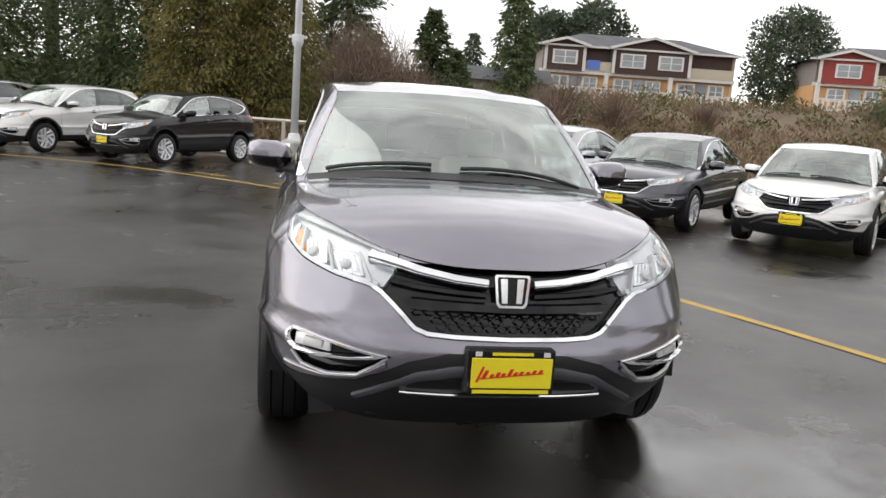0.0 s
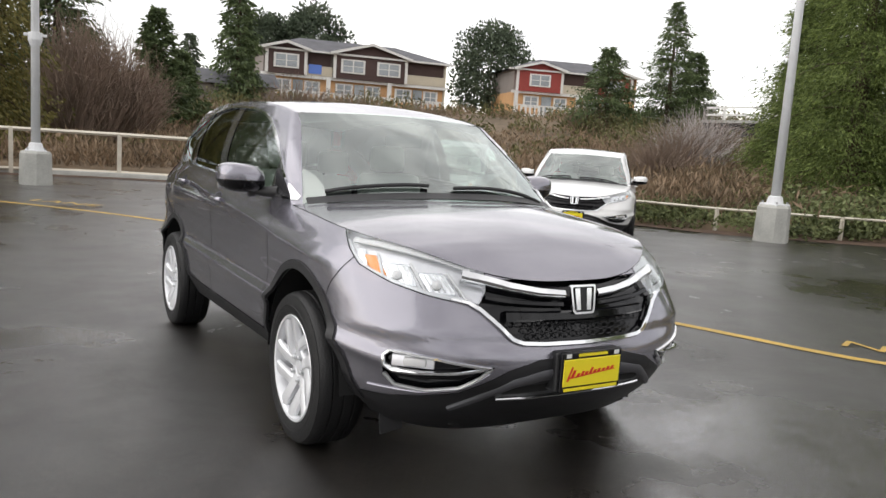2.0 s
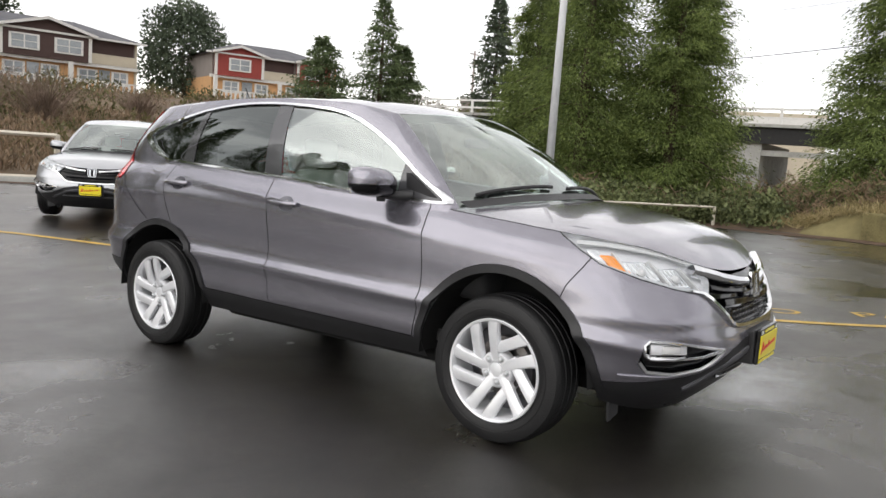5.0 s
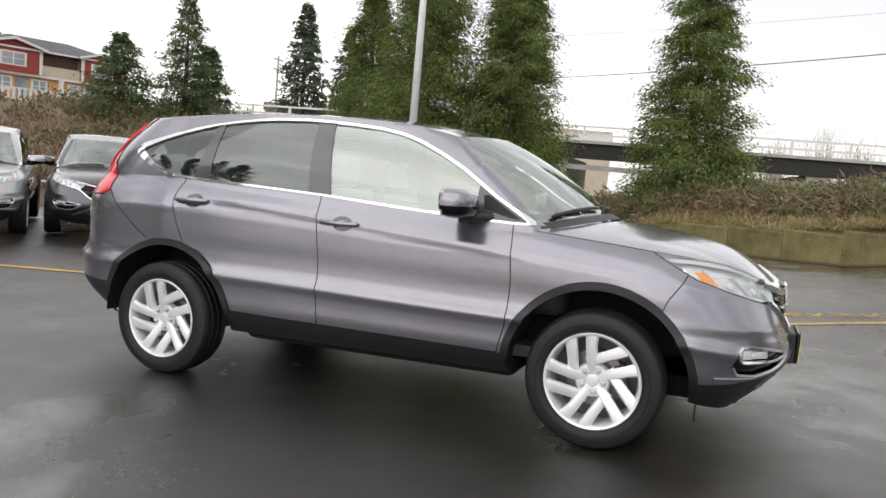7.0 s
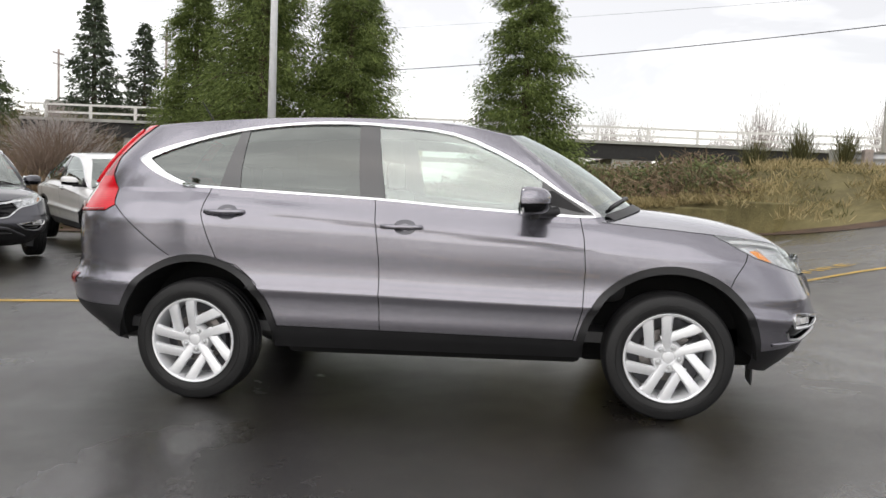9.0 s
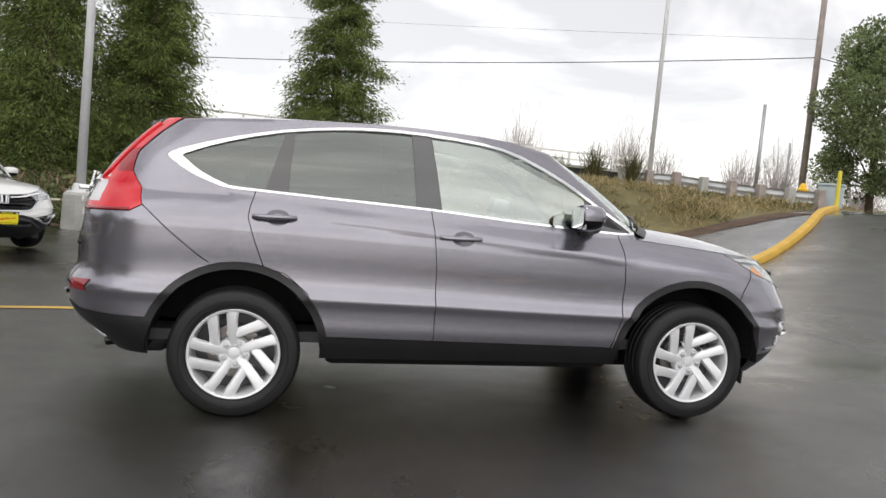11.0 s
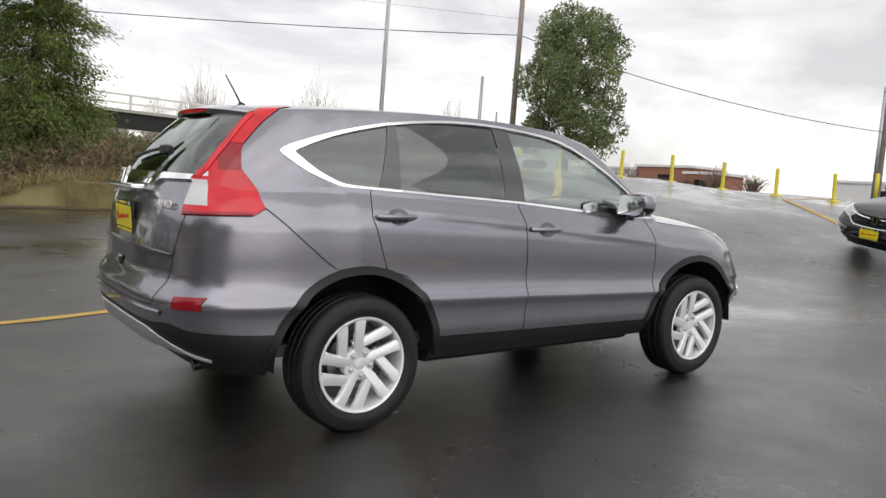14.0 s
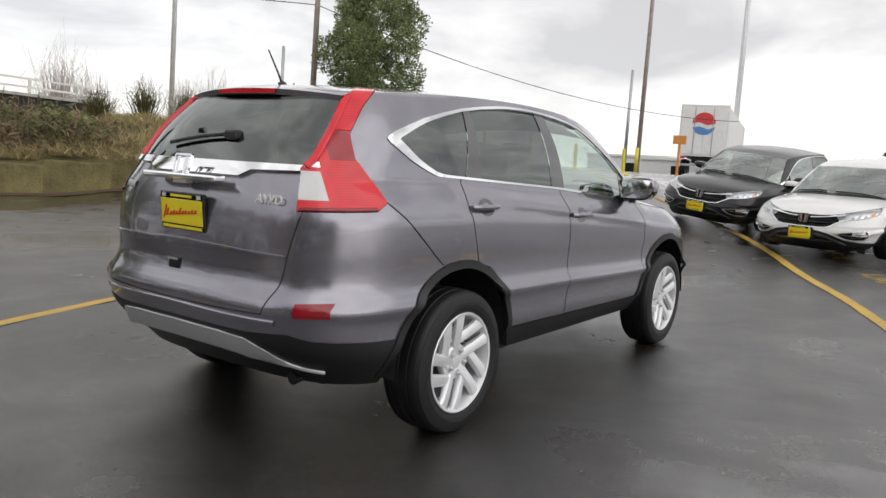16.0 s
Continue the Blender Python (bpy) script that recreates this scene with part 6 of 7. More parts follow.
def broadleaf(name, x, y, z, height, rx, material, seed, n=9000, leaf=0.16, label="", base=0.12, clumps=70):
    """A forked trunk and limbs with leaves in clumps, with holes between them."""
    rng = np.random.default_rng(seed)
    tree = empty(name, pose(x, y, z))
    wood = bm_tube([(0, 0, -0.3), (0.05, 0, height * 0.25), (0.0, 0.05, height * 0.5), (0.05, 0, height * 0.8)], 0.13, 8, 0.03)
    B, A = [], []
    for k in range(clumps):
        f = (k + 0.5) / clumps
        h = base + (0.98 - base) * f
        ang = k * 2.4 + rng.normal() * 0.4
        prof = math.sin(math.pi * min(1, (h - base) / (1 - base) * 0.85 + 0.13)) ** 0.6
        r = rx * prof * (0.35 + 0.65 * rng.random() ** 0.5)
        c = np.array([r * math.cos(ang), r * math.sin(ang), h * height])
        cr = rx * (0.20 + 0.16 * rng.random())
        m = n // clumps
        v = rng.normal(size=(m, 3))
        v /= np.linalg.norm(v, axis=1, keepdims=True)
        pts = c + v * cr * (0.35 + 0.75 * rng.random((m, 1)) ** 0.5) * np.array([1, 1, 0.8])
        B.append(pts)
        A.append(v + rng.normal(size=(m, 3)) * 0.6 + np.array([0, 0, 0.15]))
        if k % 2 == 0:
            bm_tube([(0, 0, max(0.1, h - 0.22) * height), tuple(c * np.array([0.5, 0.5, 1]) - np.array([0, 0, 0.08 * height])), tuple(c)], 0.035, 4, 0.01, wood, False)
    part("trunk", wood, M_BARK, tree, "brown forked trunk and limbs", True)
    B, A = np.concatenate(B), np.concatenate(A)
    me = leaves_mesh("crown", B, A, leaf * (0.6 + 0.8 * rng.random(len(B))), 0.3, rng)
    me.materials.append(material)
    crown = new("crown", me)
    crown.parent = tree
    return tagged(tree, label, "tree")


def bare_tree(name, x, y, z, height, spread, material, seed, twigs=260, label="", thick=0.012):
    """A leafless shrub or tree: stems that fork into thin twigs."""
    rng = np.random.default_rng(seed)
    bm = bmesh.new()
    for k in range(twigs):
        ang = rng.random() * 6.283
        out = spread * rng.random() ** 0.7
        b = np.array([0.25 * out * math.cos(ang), 0.25 * out * math.sin(ang), 0.0 if rng.random() < 0.45 else height * 0.35 * rng.random()])
        h = height * (0.45 + 0.55 * rng.random()) * (1 - 0.25 * out / spread)
        t = np.array([out * math.cos(ang), out * math.sin(ang), h])
        mid = (b + t) / 2 + rng.normal(size=3) * 0.08 * height + np.array([0, 0, 0.08 * height])
        bm_tube([b, mid, t + rng.normal(size=3) * 0.05 * height], thick * (0.7 + 0.8 * rng.random()), 3, thick * 0.25, bm, False)
    ob = part(name, bm, material, None)
    ob.matrix_world = pose(x, y, z)
    return tagged(ob, label or "bare leafless shrub in winter", "shrub")


def scatter(name, places, material, seed, per=60, size=0.12, height=0.8, spread=0.6, wide=0.25, upright=0.4, label="", category="brush"):
    """Low growth that nobody could count: clumps of leaves or stalks on the land."""
    rng = np.random.default_rng(seed)
    B, A, S = [], [], []
    for x, y, k in places:
        z = land_z(x, y)
        r = rng.random(per) ** 0.5
        a = rng.random(per) * 6.283
        hh = rng.random(per) * height * k * (1 - 0.6 * r * r)
        B.append(np.stack([x + r * spread * k * np.cos(a), y + r * spread * k * np.sin(a), z + hh - 0.05], 1))
        v = rng.normal(size=(per, 3))
        v[:, 2] = np.abs(v[:, 2]) * 0.5 + upright * 3
        A.append(v)
        S.append(size * (0.6 + 0.9 * rng.random(per)))
    me = leaves_mesh(name, np.concatenate(B), np.concatenate(A), np.concatenate(S), wide, rng)
    me.materials.append(material)
    return tagged(new(name, me), label, category, kind="stuff")


rs = random.Random(7)
frames_n = [(p, n) for p, n, f in edge_frames(200)]


def along(lo, hi, d0, d1, count, kmin=0.7, kmax=1.4):
    """Places beyond the lot's edge, between two stretches of it."""
    out = []
    while len(out) < count:
        p, n = frames_n[int(len(frames_n) * (lo + (hi - lo) * rs.random())) % len(frames_n)]
        q = p + n * (d0 + (d1 - d0) * rs.random())
        out.append((q.x, q.y, kmin + (kmax - kmin) * rs.random()))
    return out


def mark(x, y):
    """How far along the lot's edge a place lies."""
    return min(range(len(frames_n)), key=lambda i: (frames_n[i][0] - Vector((x, y))).length) / len(frames_n)


F_WEST, F_LAMP, F_WALL, F_MID, F_POST, F_END = mark(-20, 19.5), mark(13.5, 5), mark(16.8, 1.5), mark(12.4, -5.4), mark(13.7, -14), 0.99
scatter("brown_brush", along(F_WEST, F_LAMP, 0.8, 26, 1100), M_BRUSH, 1, 90, 0.24, 0.75, 0.9, 0.09, 0.5, "brown winter brush on the hillside")
scatter("brown_brush", along(F_WEST, F_LAMP, 22, 56, 700), M_BRUSH, 6, 70, 0.34, 0.6, 1.5, 0.09, 0.4, "brown winter brush below the houses")
scatter("green_undergrowth", along(F_WEST, F_LAMP, 4, 26, 260), M_GREENB, 2, 80, 0.20, 0.6, 1.0, 0.22, 0.2, "dull green undergrowth between brown brush")
scatter("green_undergrowth", along(F_WEST, F_LAMP, 20, 56, 420), M_GREENB, 7, 110, 0.30, 1.3, 1.6, 0.18, 0.2, "dull green bushes below the houses")
scatter("bramble_thicket", along(F_WALL, F_MID, 1.6, 6.0, 230), M_IVY, 3, 150, 0.10, 0.75, 0.6, 0.30, 0.05, "tangled ivy and brambles on the bank")
scatter("bramble_thicket", along(F_LAMP, F_WALL, 0.3, 3.0, 140), M_IVY, 31, 150, 0.12, 0.7, 0.6, 0.32, 0.1, "tangled ivy below the cedars")
scatter("bramble_thicket", along(mark(9, 10.6), F_LAMP, 0.1, 2.2, 110), M_IVY, 33, 140, 0.09, 0.4, 0.6, 0.30, 0.1, "low ivy and brambles behind the fence")
scatter("dry_brush", along(F_LAMP, F_MID, 1.2, 7, 420), M_BRUSH, 4, 90, 0.26, 0.75, 0.7, 0.05, 0.08, "dry brown stalks on the bank")
scatter("dry_grass", along(F_WALL, F_MID, 0.4, 2.4, 130), M_DRYG, 15, 130, 0.20, 0.14, 0.6, 0.045, 0.25, "dry yellowed grass above the wall")
scatter("green_undergrowth", along(F_MID, F_POST, 0.4, 4, 60), M_GREENB, 16, 90, 0.14, 0.16, 0.5, 0.06, 0.25, "low green weeds in the dry grass")
scatter("dry_grass", along(F_MID - 0.012, F_END, 0.25, 9, 620), M_DRYG, 5, 120, 0.20, 0.16, 0.65, 0.045, 0.25, "dry yellowed grass on the verge")

# ---- trees ----
def dark_tree(x, y, h, r, seed, n=5000, mt=None, label="tall dark conifer behind the parked cars", name="conifer", spray=0.45, **kw):
    return conifer(name, x, y, land_z(x, y) - 0.2, h, r, mt or M_FIR, seed, n, spray, label=label, **kw)


WOOD = "tall dark trees behind the lot"
for i, (x, y, h, r) in enumerate([(-24, 30, 16, 4.5), (-18, 34, 19, 5.0), (-13.5, 27, 15, 4.2), (-10, 33, 18, 4.8), (-7.0, 27.5, 15, 4.2), (-29, 26, 15, 4.5), (-3.5, 35, 17, 4.5), (0.9, 36, 13, 2.7), (-15, 42, 22, 6), (-35, 36, 20, 6)]):
    tagged(dark_tree(x, y, h, r, 100 + i, 24000, spray=0.26, wide=0.17), group=WOOD)
for i, (x, y, h, r) in enumerate([(-4.5, 22.8, 12, 2.5), (-2.3, 23.2, 12.5, 2.3)]):
    conifer("cedar_tree", x, y, land_z(x, y) - 0.2, h, r, M_OLIVE, 130 + i, 34000, 0.16, 0.55, label="olive green cedar with drooping sprays", thin=1.4)
dark_tree(5.4, 36.75, 7.3 - land_z(5.4, 36.75), 1.7, 140, 12000, label="dark spruce with level boughs", name="spruce", droop=0.1, spray=0.24, thin=0.7)
dark_tree(6.9, 38.5, 5.6 - land_z(6.9, 38.5), 1.5, 141, 8000, label="small dark spruce beside a larger one", name="spruce", droop=0.1, spray=0.24, thin=0.7)
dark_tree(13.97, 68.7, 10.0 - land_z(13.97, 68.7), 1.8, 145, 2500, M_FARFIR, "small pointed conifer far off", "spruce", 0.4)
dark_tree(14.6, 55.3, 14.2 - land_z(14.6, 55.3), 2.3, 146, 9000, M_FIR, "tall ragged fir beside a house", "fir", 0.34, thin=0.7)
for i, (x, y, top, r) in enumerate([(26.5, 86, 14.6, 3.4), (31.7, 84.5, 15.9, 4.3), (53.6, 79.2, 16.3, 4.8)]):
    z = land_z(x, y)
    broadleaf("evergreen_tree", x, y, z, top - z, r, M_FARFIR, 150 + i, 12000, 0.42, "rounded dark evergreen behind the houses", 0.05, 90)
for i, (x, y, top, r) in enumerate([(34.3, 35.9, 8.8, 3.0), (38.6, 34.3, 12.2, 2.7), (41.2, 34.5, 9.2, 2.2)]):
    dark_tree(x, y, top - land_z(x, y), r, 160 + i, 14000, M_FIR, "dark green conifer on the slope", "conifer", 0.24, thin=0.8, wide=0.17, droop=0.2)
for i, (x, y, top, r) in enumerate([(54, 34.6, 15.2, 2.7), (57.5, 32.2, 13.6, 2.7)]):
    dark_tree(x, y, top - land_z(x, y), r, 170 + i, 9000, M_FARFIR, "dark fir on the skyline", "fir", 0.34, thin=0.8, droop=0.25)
CED = "cedars behind the fence"
for i, (x, y, h, r) in enumerate([(18.6, 5.2, 9.2, 2.3), (17.6, 7.6, 10.5, 2.5), (19.8, 8.6, 10.8, 2.6), (20.6, 5.6, 9.5, 2.3), (20.5, 11.0, 7.5, 2.2)]):
    tagged(conifer("cedar_tree", x, y, land_z(x, y) - 0.2, h, r, M_CEDAR, 180 + i, 105000, 0.115, 0.38, 0.02, "bright green cedar with drooping sprays", thin=1.5, wide=0.12), group=CED)
conifer("cedar_tree", 21.0, -0.2, land_z(21.0, -0.2) - 0.2, 9.4, 2.3, M_CEDAR, 190, 130000, 0.115, 0.32, 0.02, "single conical cedar standing on the bank", thin=2.2, wide=0.13)
broadleaf("evergreen_tree", 16.6, -17.2, 2.3, 5.6, 1.95, M_BROAD, 195, 46000, 0.095, "rounded broadleaf evergreen on the verge", 0.10, 62)
# bare winter growth
for i, (x, y, h, s) in enumerate([(0.6, 26.0, 4.8, 1.8), (1.6, 27.0, 5.0, 1.9), (2.6, 28.0, 4.6, 1.8), (3.4, 30.0, 3.8, 1.8), (1.0, 29.0, 5.6, 2.0)]):
    bare_tree("bare_tree", x, y, land_z(x, y), h, s, M_TWIG, 200 + i, 560, "leafless brown tree in winter", 0.018)
for i, (x, y, h, s) in enumerate([(13.0, 38, 3.6, 2.6), (15.5, 36, 3.0, 2.6), (11, 34, 2.6, 2.2), (22, 38, 2.2, 2.0), (33, 36, 2.4, 2.4)]):
    bare_tree("bare_shrub", x, y, land_z(x, y), h, s, M_TWIG, 220 + i, 260, "russet leafless shrub on the slope", 0.018)
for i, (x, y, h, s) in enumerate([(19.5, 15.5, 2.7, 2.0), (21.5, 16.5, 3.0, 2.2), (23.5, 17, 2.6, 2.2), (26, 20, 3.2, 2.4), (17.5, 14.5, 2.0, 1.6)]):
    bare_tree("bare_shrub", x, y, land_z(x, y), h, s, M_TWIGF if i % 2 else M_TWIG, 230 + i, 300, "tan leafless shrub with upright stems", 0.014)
for i, (x, y, h, s) in enumerate([(15.3, -7.2, 1.35, 0.55), (14.9, -8.1, 1.2, 0.45), (16.0, -6.3, 1.0, 0.6)]):
    bare_tree("broom_bush", x, y, land_z(x, y), h, s, M_GREENB, 240 + i, 170, "green upright broom bush by the rail", 0.010)
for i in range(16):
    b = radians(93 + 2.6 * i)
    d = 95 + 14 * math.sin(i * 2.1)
    bare_tree("bare_tree", -5 + d * math.sin(b), d * math.cos(b), 1.5, 9.0 + 2.6 * math.sin(i * 1.7), 3.0, M_TWIGF, 260 + i, 260, "bare tree in the distance, haze in its pale colour", 0.028)

# ---- fences, lamp posts, walls ----
def lamp_post(x, y, height, label, arm_z=None, ped=0.72, arm_yaw=30):
    """A tapered steel pole on a concrete pedestal."""
    z = land_z(x, y)
    p = empty("lamp_post", pose(x, y, z))
    base = bm_lathe([(-0.1, 0.0), (-0.1, 0.33), (0.0, 0.33), (ped - 0.05, 0.31), (ped, 0.27), (ped, 0.0)], 8, 'z')
    part("pedestal", base, M_CONC, p, "weathered concrete pedestal")
    part("pole", bm_tube([(0, 0, ped), (0, 0, height)], 0.095, 14, 0.055), M_POLE, p, "pale grey painted pole", True)
    part("base_plate", bm_box(-0.2, 0.2, -0.2, 0.2, ped - 0.02, ped + 0.03, 0.01), M_POLE, p)
    part("base_cover", bm_lathe([(ped + 0.03, 0.16), (ped + 0.16, 0.13), (ped + 0.18, 0.1)], 14, 'z'), M_POLE, p)
    for sx in (-1, 1):
        for sy in (-1, 1):
            part("anchor_bolt", bm_box(sx * 0.16 - 0.015, sx * 0.16 + 0.015, sy * 0.16 - 0.015, sy * 0.16 + 0.015, ped + 0.03, ped + 0.07), M_GALV, p)
    if arm_z:
        br = bm_box(-0.22, 0.22, -0.035, 0.035, arm_z - 0.03, arm_z + 0.03, 0.01)
        merge(br, bm_lathe([(arm_z - 0.22, 0.10), (arm_z - 0.1, 0.14), (arm_z + 0.05, 0.14), (arm_z + 0.06, 0.1)], 12, 'z'))
        part("bracket", br, M_POLE, p, "pale steel bracket")
    part("lamp_arm", bm_box(-0.03, 0.03, -0.9, 0.0, height - 0.12, height - 0.06, 0.01), M_POLE, p)
    part("lamp_head", bm_box(-0.2, 0.2, -1.6, -0.85, height - 0.18, height - 0.02, 0.03), M_GALV, p, "grey shoebox lamp head")
    return tagged(p, label, "lamp post")


lamp_post(-1.12, 14.3, 9.0, "pale steel lamp post on a concrete base", 3.15)
lamp_post(11.2, 5.1, 9.0, "pale steel lamp post on a concrete base")
lamp_post(-10.8, 22.0, 9.0, "pale steel lamp post behind parked cars")


def rail_fence(pts, label, height=0.95, gap=2.35, post=0.05, rails=((-0.03, 0.05), (None, 0.045))):
    """Posts with a top rail and a low rail, along a line."""
    f = empty("fence")
    line = []
    for (x0, y0), (x1, y1) in zip(pts, pts[1:]):
        n = max(1, round(math.hypot(x1 - x0, y1 - y0) / gap))
        line += [(x0 + (x1 - x0) * i / n, y0 + (y1 - y0) * i / n) for i in range(n)]
    line.append(pts[-1])
    for i, (x, y) in enumerate(line):
        z = ground_z(x, y)
        part("post", bm_box(x - post, x + post, y - post, y + post, z - 0.1, z + height, 0.008), M_BEIGE, f)
        if i:
            a = line[i - 1]
            za = ground_z(*a)
            for k, w in rails:
                h = 0.12 if k is None else height + k
                part("rail", bm_tube([(a[0], a[1], za + h), (x, y, z + h)], w, 4), M_BEIGE, f)
    return tagged(f, label, "fence")


rail_fence([(-26, 20.2), (-14, 18.9), (1, 17.5), (5.6, 15.3)], "beige painted rail fence along the lot", 1.15)
rail_fence([(5.6, 15.3), (9.1, 10.7), (11.5, 6.7), (13.5, 5.1), (16.7, 3.1)], "low beige rail fence below the trees", 0.50, 3.2, 0.035, ((-0.02, 0.028),))
ribbon("leaf_litter", [(-26, 19.9), (-14, 18.5), (1, 17.1), (5.3, 15.0), (8.8, 10.4), (11.2, 6.4), (13.3, 4.8), (16.4, 2.9), (16.3, 0.0), (14.9, -2.8), (12.9, -5.1), (11.0, -6.1), (10.1, -7.0), (10.3, -8.6), (10.7, -10.4)], 0.9, 0.008, M_MUD, "strip of wet leaf litter and gravel", "leaf litter")


def kerb_run(name, pts, material, width, height, label, category="kerb"):
    """A kerb with rounded shoulders along a line on the ground."""
    rows = []
    for i, (x, y) in enumerate(pts):
        a, b = pts[max(i - 1, 0)], pts[min(i + 1, len(pts) - 1)]
        d = Vector((b[0] - a[0], b[1] - a[1])).normalized()
        z = ground_z(x, y)
        rows.append([(x - d.y * s * width, y + d.x * s * width, z + h) for s, h in ((-0.5, -0.05), (-0.48, height * 0.8), (-0.38, height), (0.38, height), (0.48, height * 0.8), (0.5, -0.05))])
    bm = bm_grid(rows)
    bm.faces.new([bm.verts.new(p) for p in rows[0]])
    bm.faces.new([bm.verts.new(p) for p in rows[-1]])
    bmesh.ops.recalc_face_normals(bm, faces=bm.faces[:])
    return tagged(part(name, bm, material, None, smooth=True, angle=40), label, category, kind="structure")


kerb_run("kerb", smooth_line([(6.0, -6.0), (6.76, -7.03), (7.52, -7.96), (8.7, -9.24), (10.2, -10.6), (11.8, -12.2)], 40), M_YKERB, 0.17, 0.11, "yellow painted kerb rising with the ramp")
kerb_run("concrete_edge", smooth_line([(-26, 20.0), (-14, 18.7), (1, 17.3), (5.4, 15.1)], 60), M_CONC, 0.16, 0.12, "weathered concrete edging under the fence")

# retaining wall of big mossy concrete blocks
wall = empty("retaining_wall")
wpts = smooth_line([(16.9, -0.5), (15.5, -2.7), (13.5, -4.9), (11.7, -5.85)], 5)
for (x0, y0), (x1, y1) in zip(wpts, wpts[1:]):
    L = math.hypot(x1 - x0, y1 - y0)
    z0 = ground_z((x0 + x1) / 2, (y0 + y1) / 2)
    blk = part("block", bm_box(-L / 2 + 0.012, L / 2 - 0.012, -0.3, 0.3, -0.25, 0.62 + rs.uniform(-0.02, 0.03), 0.03), M_MOSSC, wall)
    blk.matrix_world = pose((x0 + x1) / 2, (y0 + y1) / 2, z0, 0, 0, math.degrees(math.atan2(y1 - y0, x1 - x0)) + rs.uniform(-1, 1))
tagged(wall, "wall of mossy concrete blocks below the verge", "wall", kind="structure")


# ---- ramp furniture ----
def marker_post(x, y, height=0.72, base=True):
    z = land_z(x, y)
    p = empty("marker_post", pose(x, y, z, rs.uniform(-2, 2), rs.uniform(-2, 2), 0))
    part("shaft", bm_tube([(0, 0, -0.1), (0, 0, height * 0.96), (0, 0, height)], 0.05, 12, 0.047), M_YPOST, p, "", True, 40)
    part("cap", bm_lathe([(height, 0.048), (height + 0.02, 0.033), (height + 0.03, 0.0)], 12, 'z'), M_YPOST, p)
    if base:
        part("foot", bm_lathe([(-0.05, 0.16), (0.03, 0.15), (0.05, 0.08)], 12, 'z'), M_YPOST, p)
    return tagged(p, "yellow marker post standing on the ramp", "post", "yellow marker posts")


for x, y in ((10.2, -13.0), (9.2, -13.9), (8.3, -14.9), (7.4, -16.0), (6.3, -16.9)):
    marker_post(x, y)
yp = marker_post(11.8, -12.2, 0.95, False)
yp["label"] = "tall yellow post at the end of a kerb"

hyd = empty("fire_hydrant", pose(15.6, -14.0, land_z(15.6, -14.0)))
part("barrel", bm_lathe([(-0.1, 0.15), (0.08, 0.16), (0.1, 0.12), (0.55, 0.12), (0.57, 0.155), (0.62, 0.155), (0.64, 0.12), (0.74, 0.09), (0.80, 0.03), (0.82, 0.0)], 20, 'z'), M_HYDR, hyd, "yellow painted hydrant barrel", True, 40)
for s in (-1, 1):
    part("outlet", bm_tube([(0, 0, 0.45), (s * 0.19, 0, 0.45)], 0.06, 12), M_HYDR, hyd)
part("outlet_front", bm_tube([(0, 0, 0.42), (-0.12, 0.14, 0.42)], 0.075, 12), M_HYDR, hyd)
tagged(hyd, "yellow fire hydrant on the verge", "hydrant")
box = empty("utility_box", pose(12.7, -12.7, land_z(12.7, -12.7), 0, 0, 40))
part("cabinet", bm_box(-0.28, 0.28, -0.2, 0.2, 0.05, 0.62, 0.02), M_UTIL, box, "pale blue-grey cabinet")
part("lid", bm_box(-0.31, 0.31, -0.23, 0.23, 0.62, 0.68, 0.015), M_UTIL, box)
part("label_plate", bm_box(-0.12, 0.12, -0.206, -0.198, 0.25, 0.45), M_STICK, box)
tagged(box, "pale blue-grey utility box beside a kerb", "utility box")


def wood_pole(x, y, top, r, label, yellow=False, arm=False, mt=None, name="utility_pole"):
    z = land_z(x, y)
    p = empty(name, pose(x, y, z))
    part("shaft", bm_tube([(0, 0, -0.2), (0, 0, top - z)], r, 10, r * 0.7), mt or M_WOODP, p, "", True)
    if yellow:
        part("guard_sleeve", bm_tube([(0.02, 0, 0), (0.02, 0, 1.2)], r * 1.12, 10), M_YPOST, p, "yellow guard sleeve", True)
    if arm:
        for k, zz in enumerate((top - z - 0.4, top - z - 1.5)):
            part("cross_arm", bm_box(-0.9, 0.9, -0.06, 0.06, zz - 0.06, zz + 0.06, 0.01), mt or M_WOODP, p)
    return tagged(p, label, "pole")


wood_pole(18.4, -16.0, 13, 0.115, "weathered wooden utility pole on the verge")
wood_pole(11.55, -30.6, 16, 0.11, "dark wooden utility pole with cross arms", True, True)
wood_pole(17.4, -13.6, 5.2, 0.07, "short grey pole behind the guard rail", mt=M_GALV, name="sign_pole")
wood_pole(20.0, -16.5, 4.4, 0.05, "short grey pole behind the guard rail", mt=M_GALV, name="sign_pole")
wood_pole(20.1, -11.2, 15, 0.085, "tall grey street light pole", mt=M_POLE, name="street_lamp")
wood_pole(13.0, -50.6, 22, 0.20, "tall pale lamp pole by the road", mt=M_POLE, name="street_lamp")
wood_pole(66, 34.5, 15, 0.14, "distant wooden pole with a cross arm", arm=True)
wood_pole(70, 48, 13, 0.14, "distant wooden pole with a cross arm", arm=True)
wood_pole(18.0, -44, 9, 0.12, "grey pole at the roadside", mt=M_GALV, name="sign_pole")


def cable(a, b, sag, label, r=0.016):
    pts = []
    for i in range(25):
        f = i / 24
        p = Vector(a).lerp(Vector(b), f)
        p.z -= sag * 4 * f * (1 - f)
        pts.append(p)
    return tagged(part("cable", bm_tube(pts, r, 5), M_WIRE, None), label, "cable")


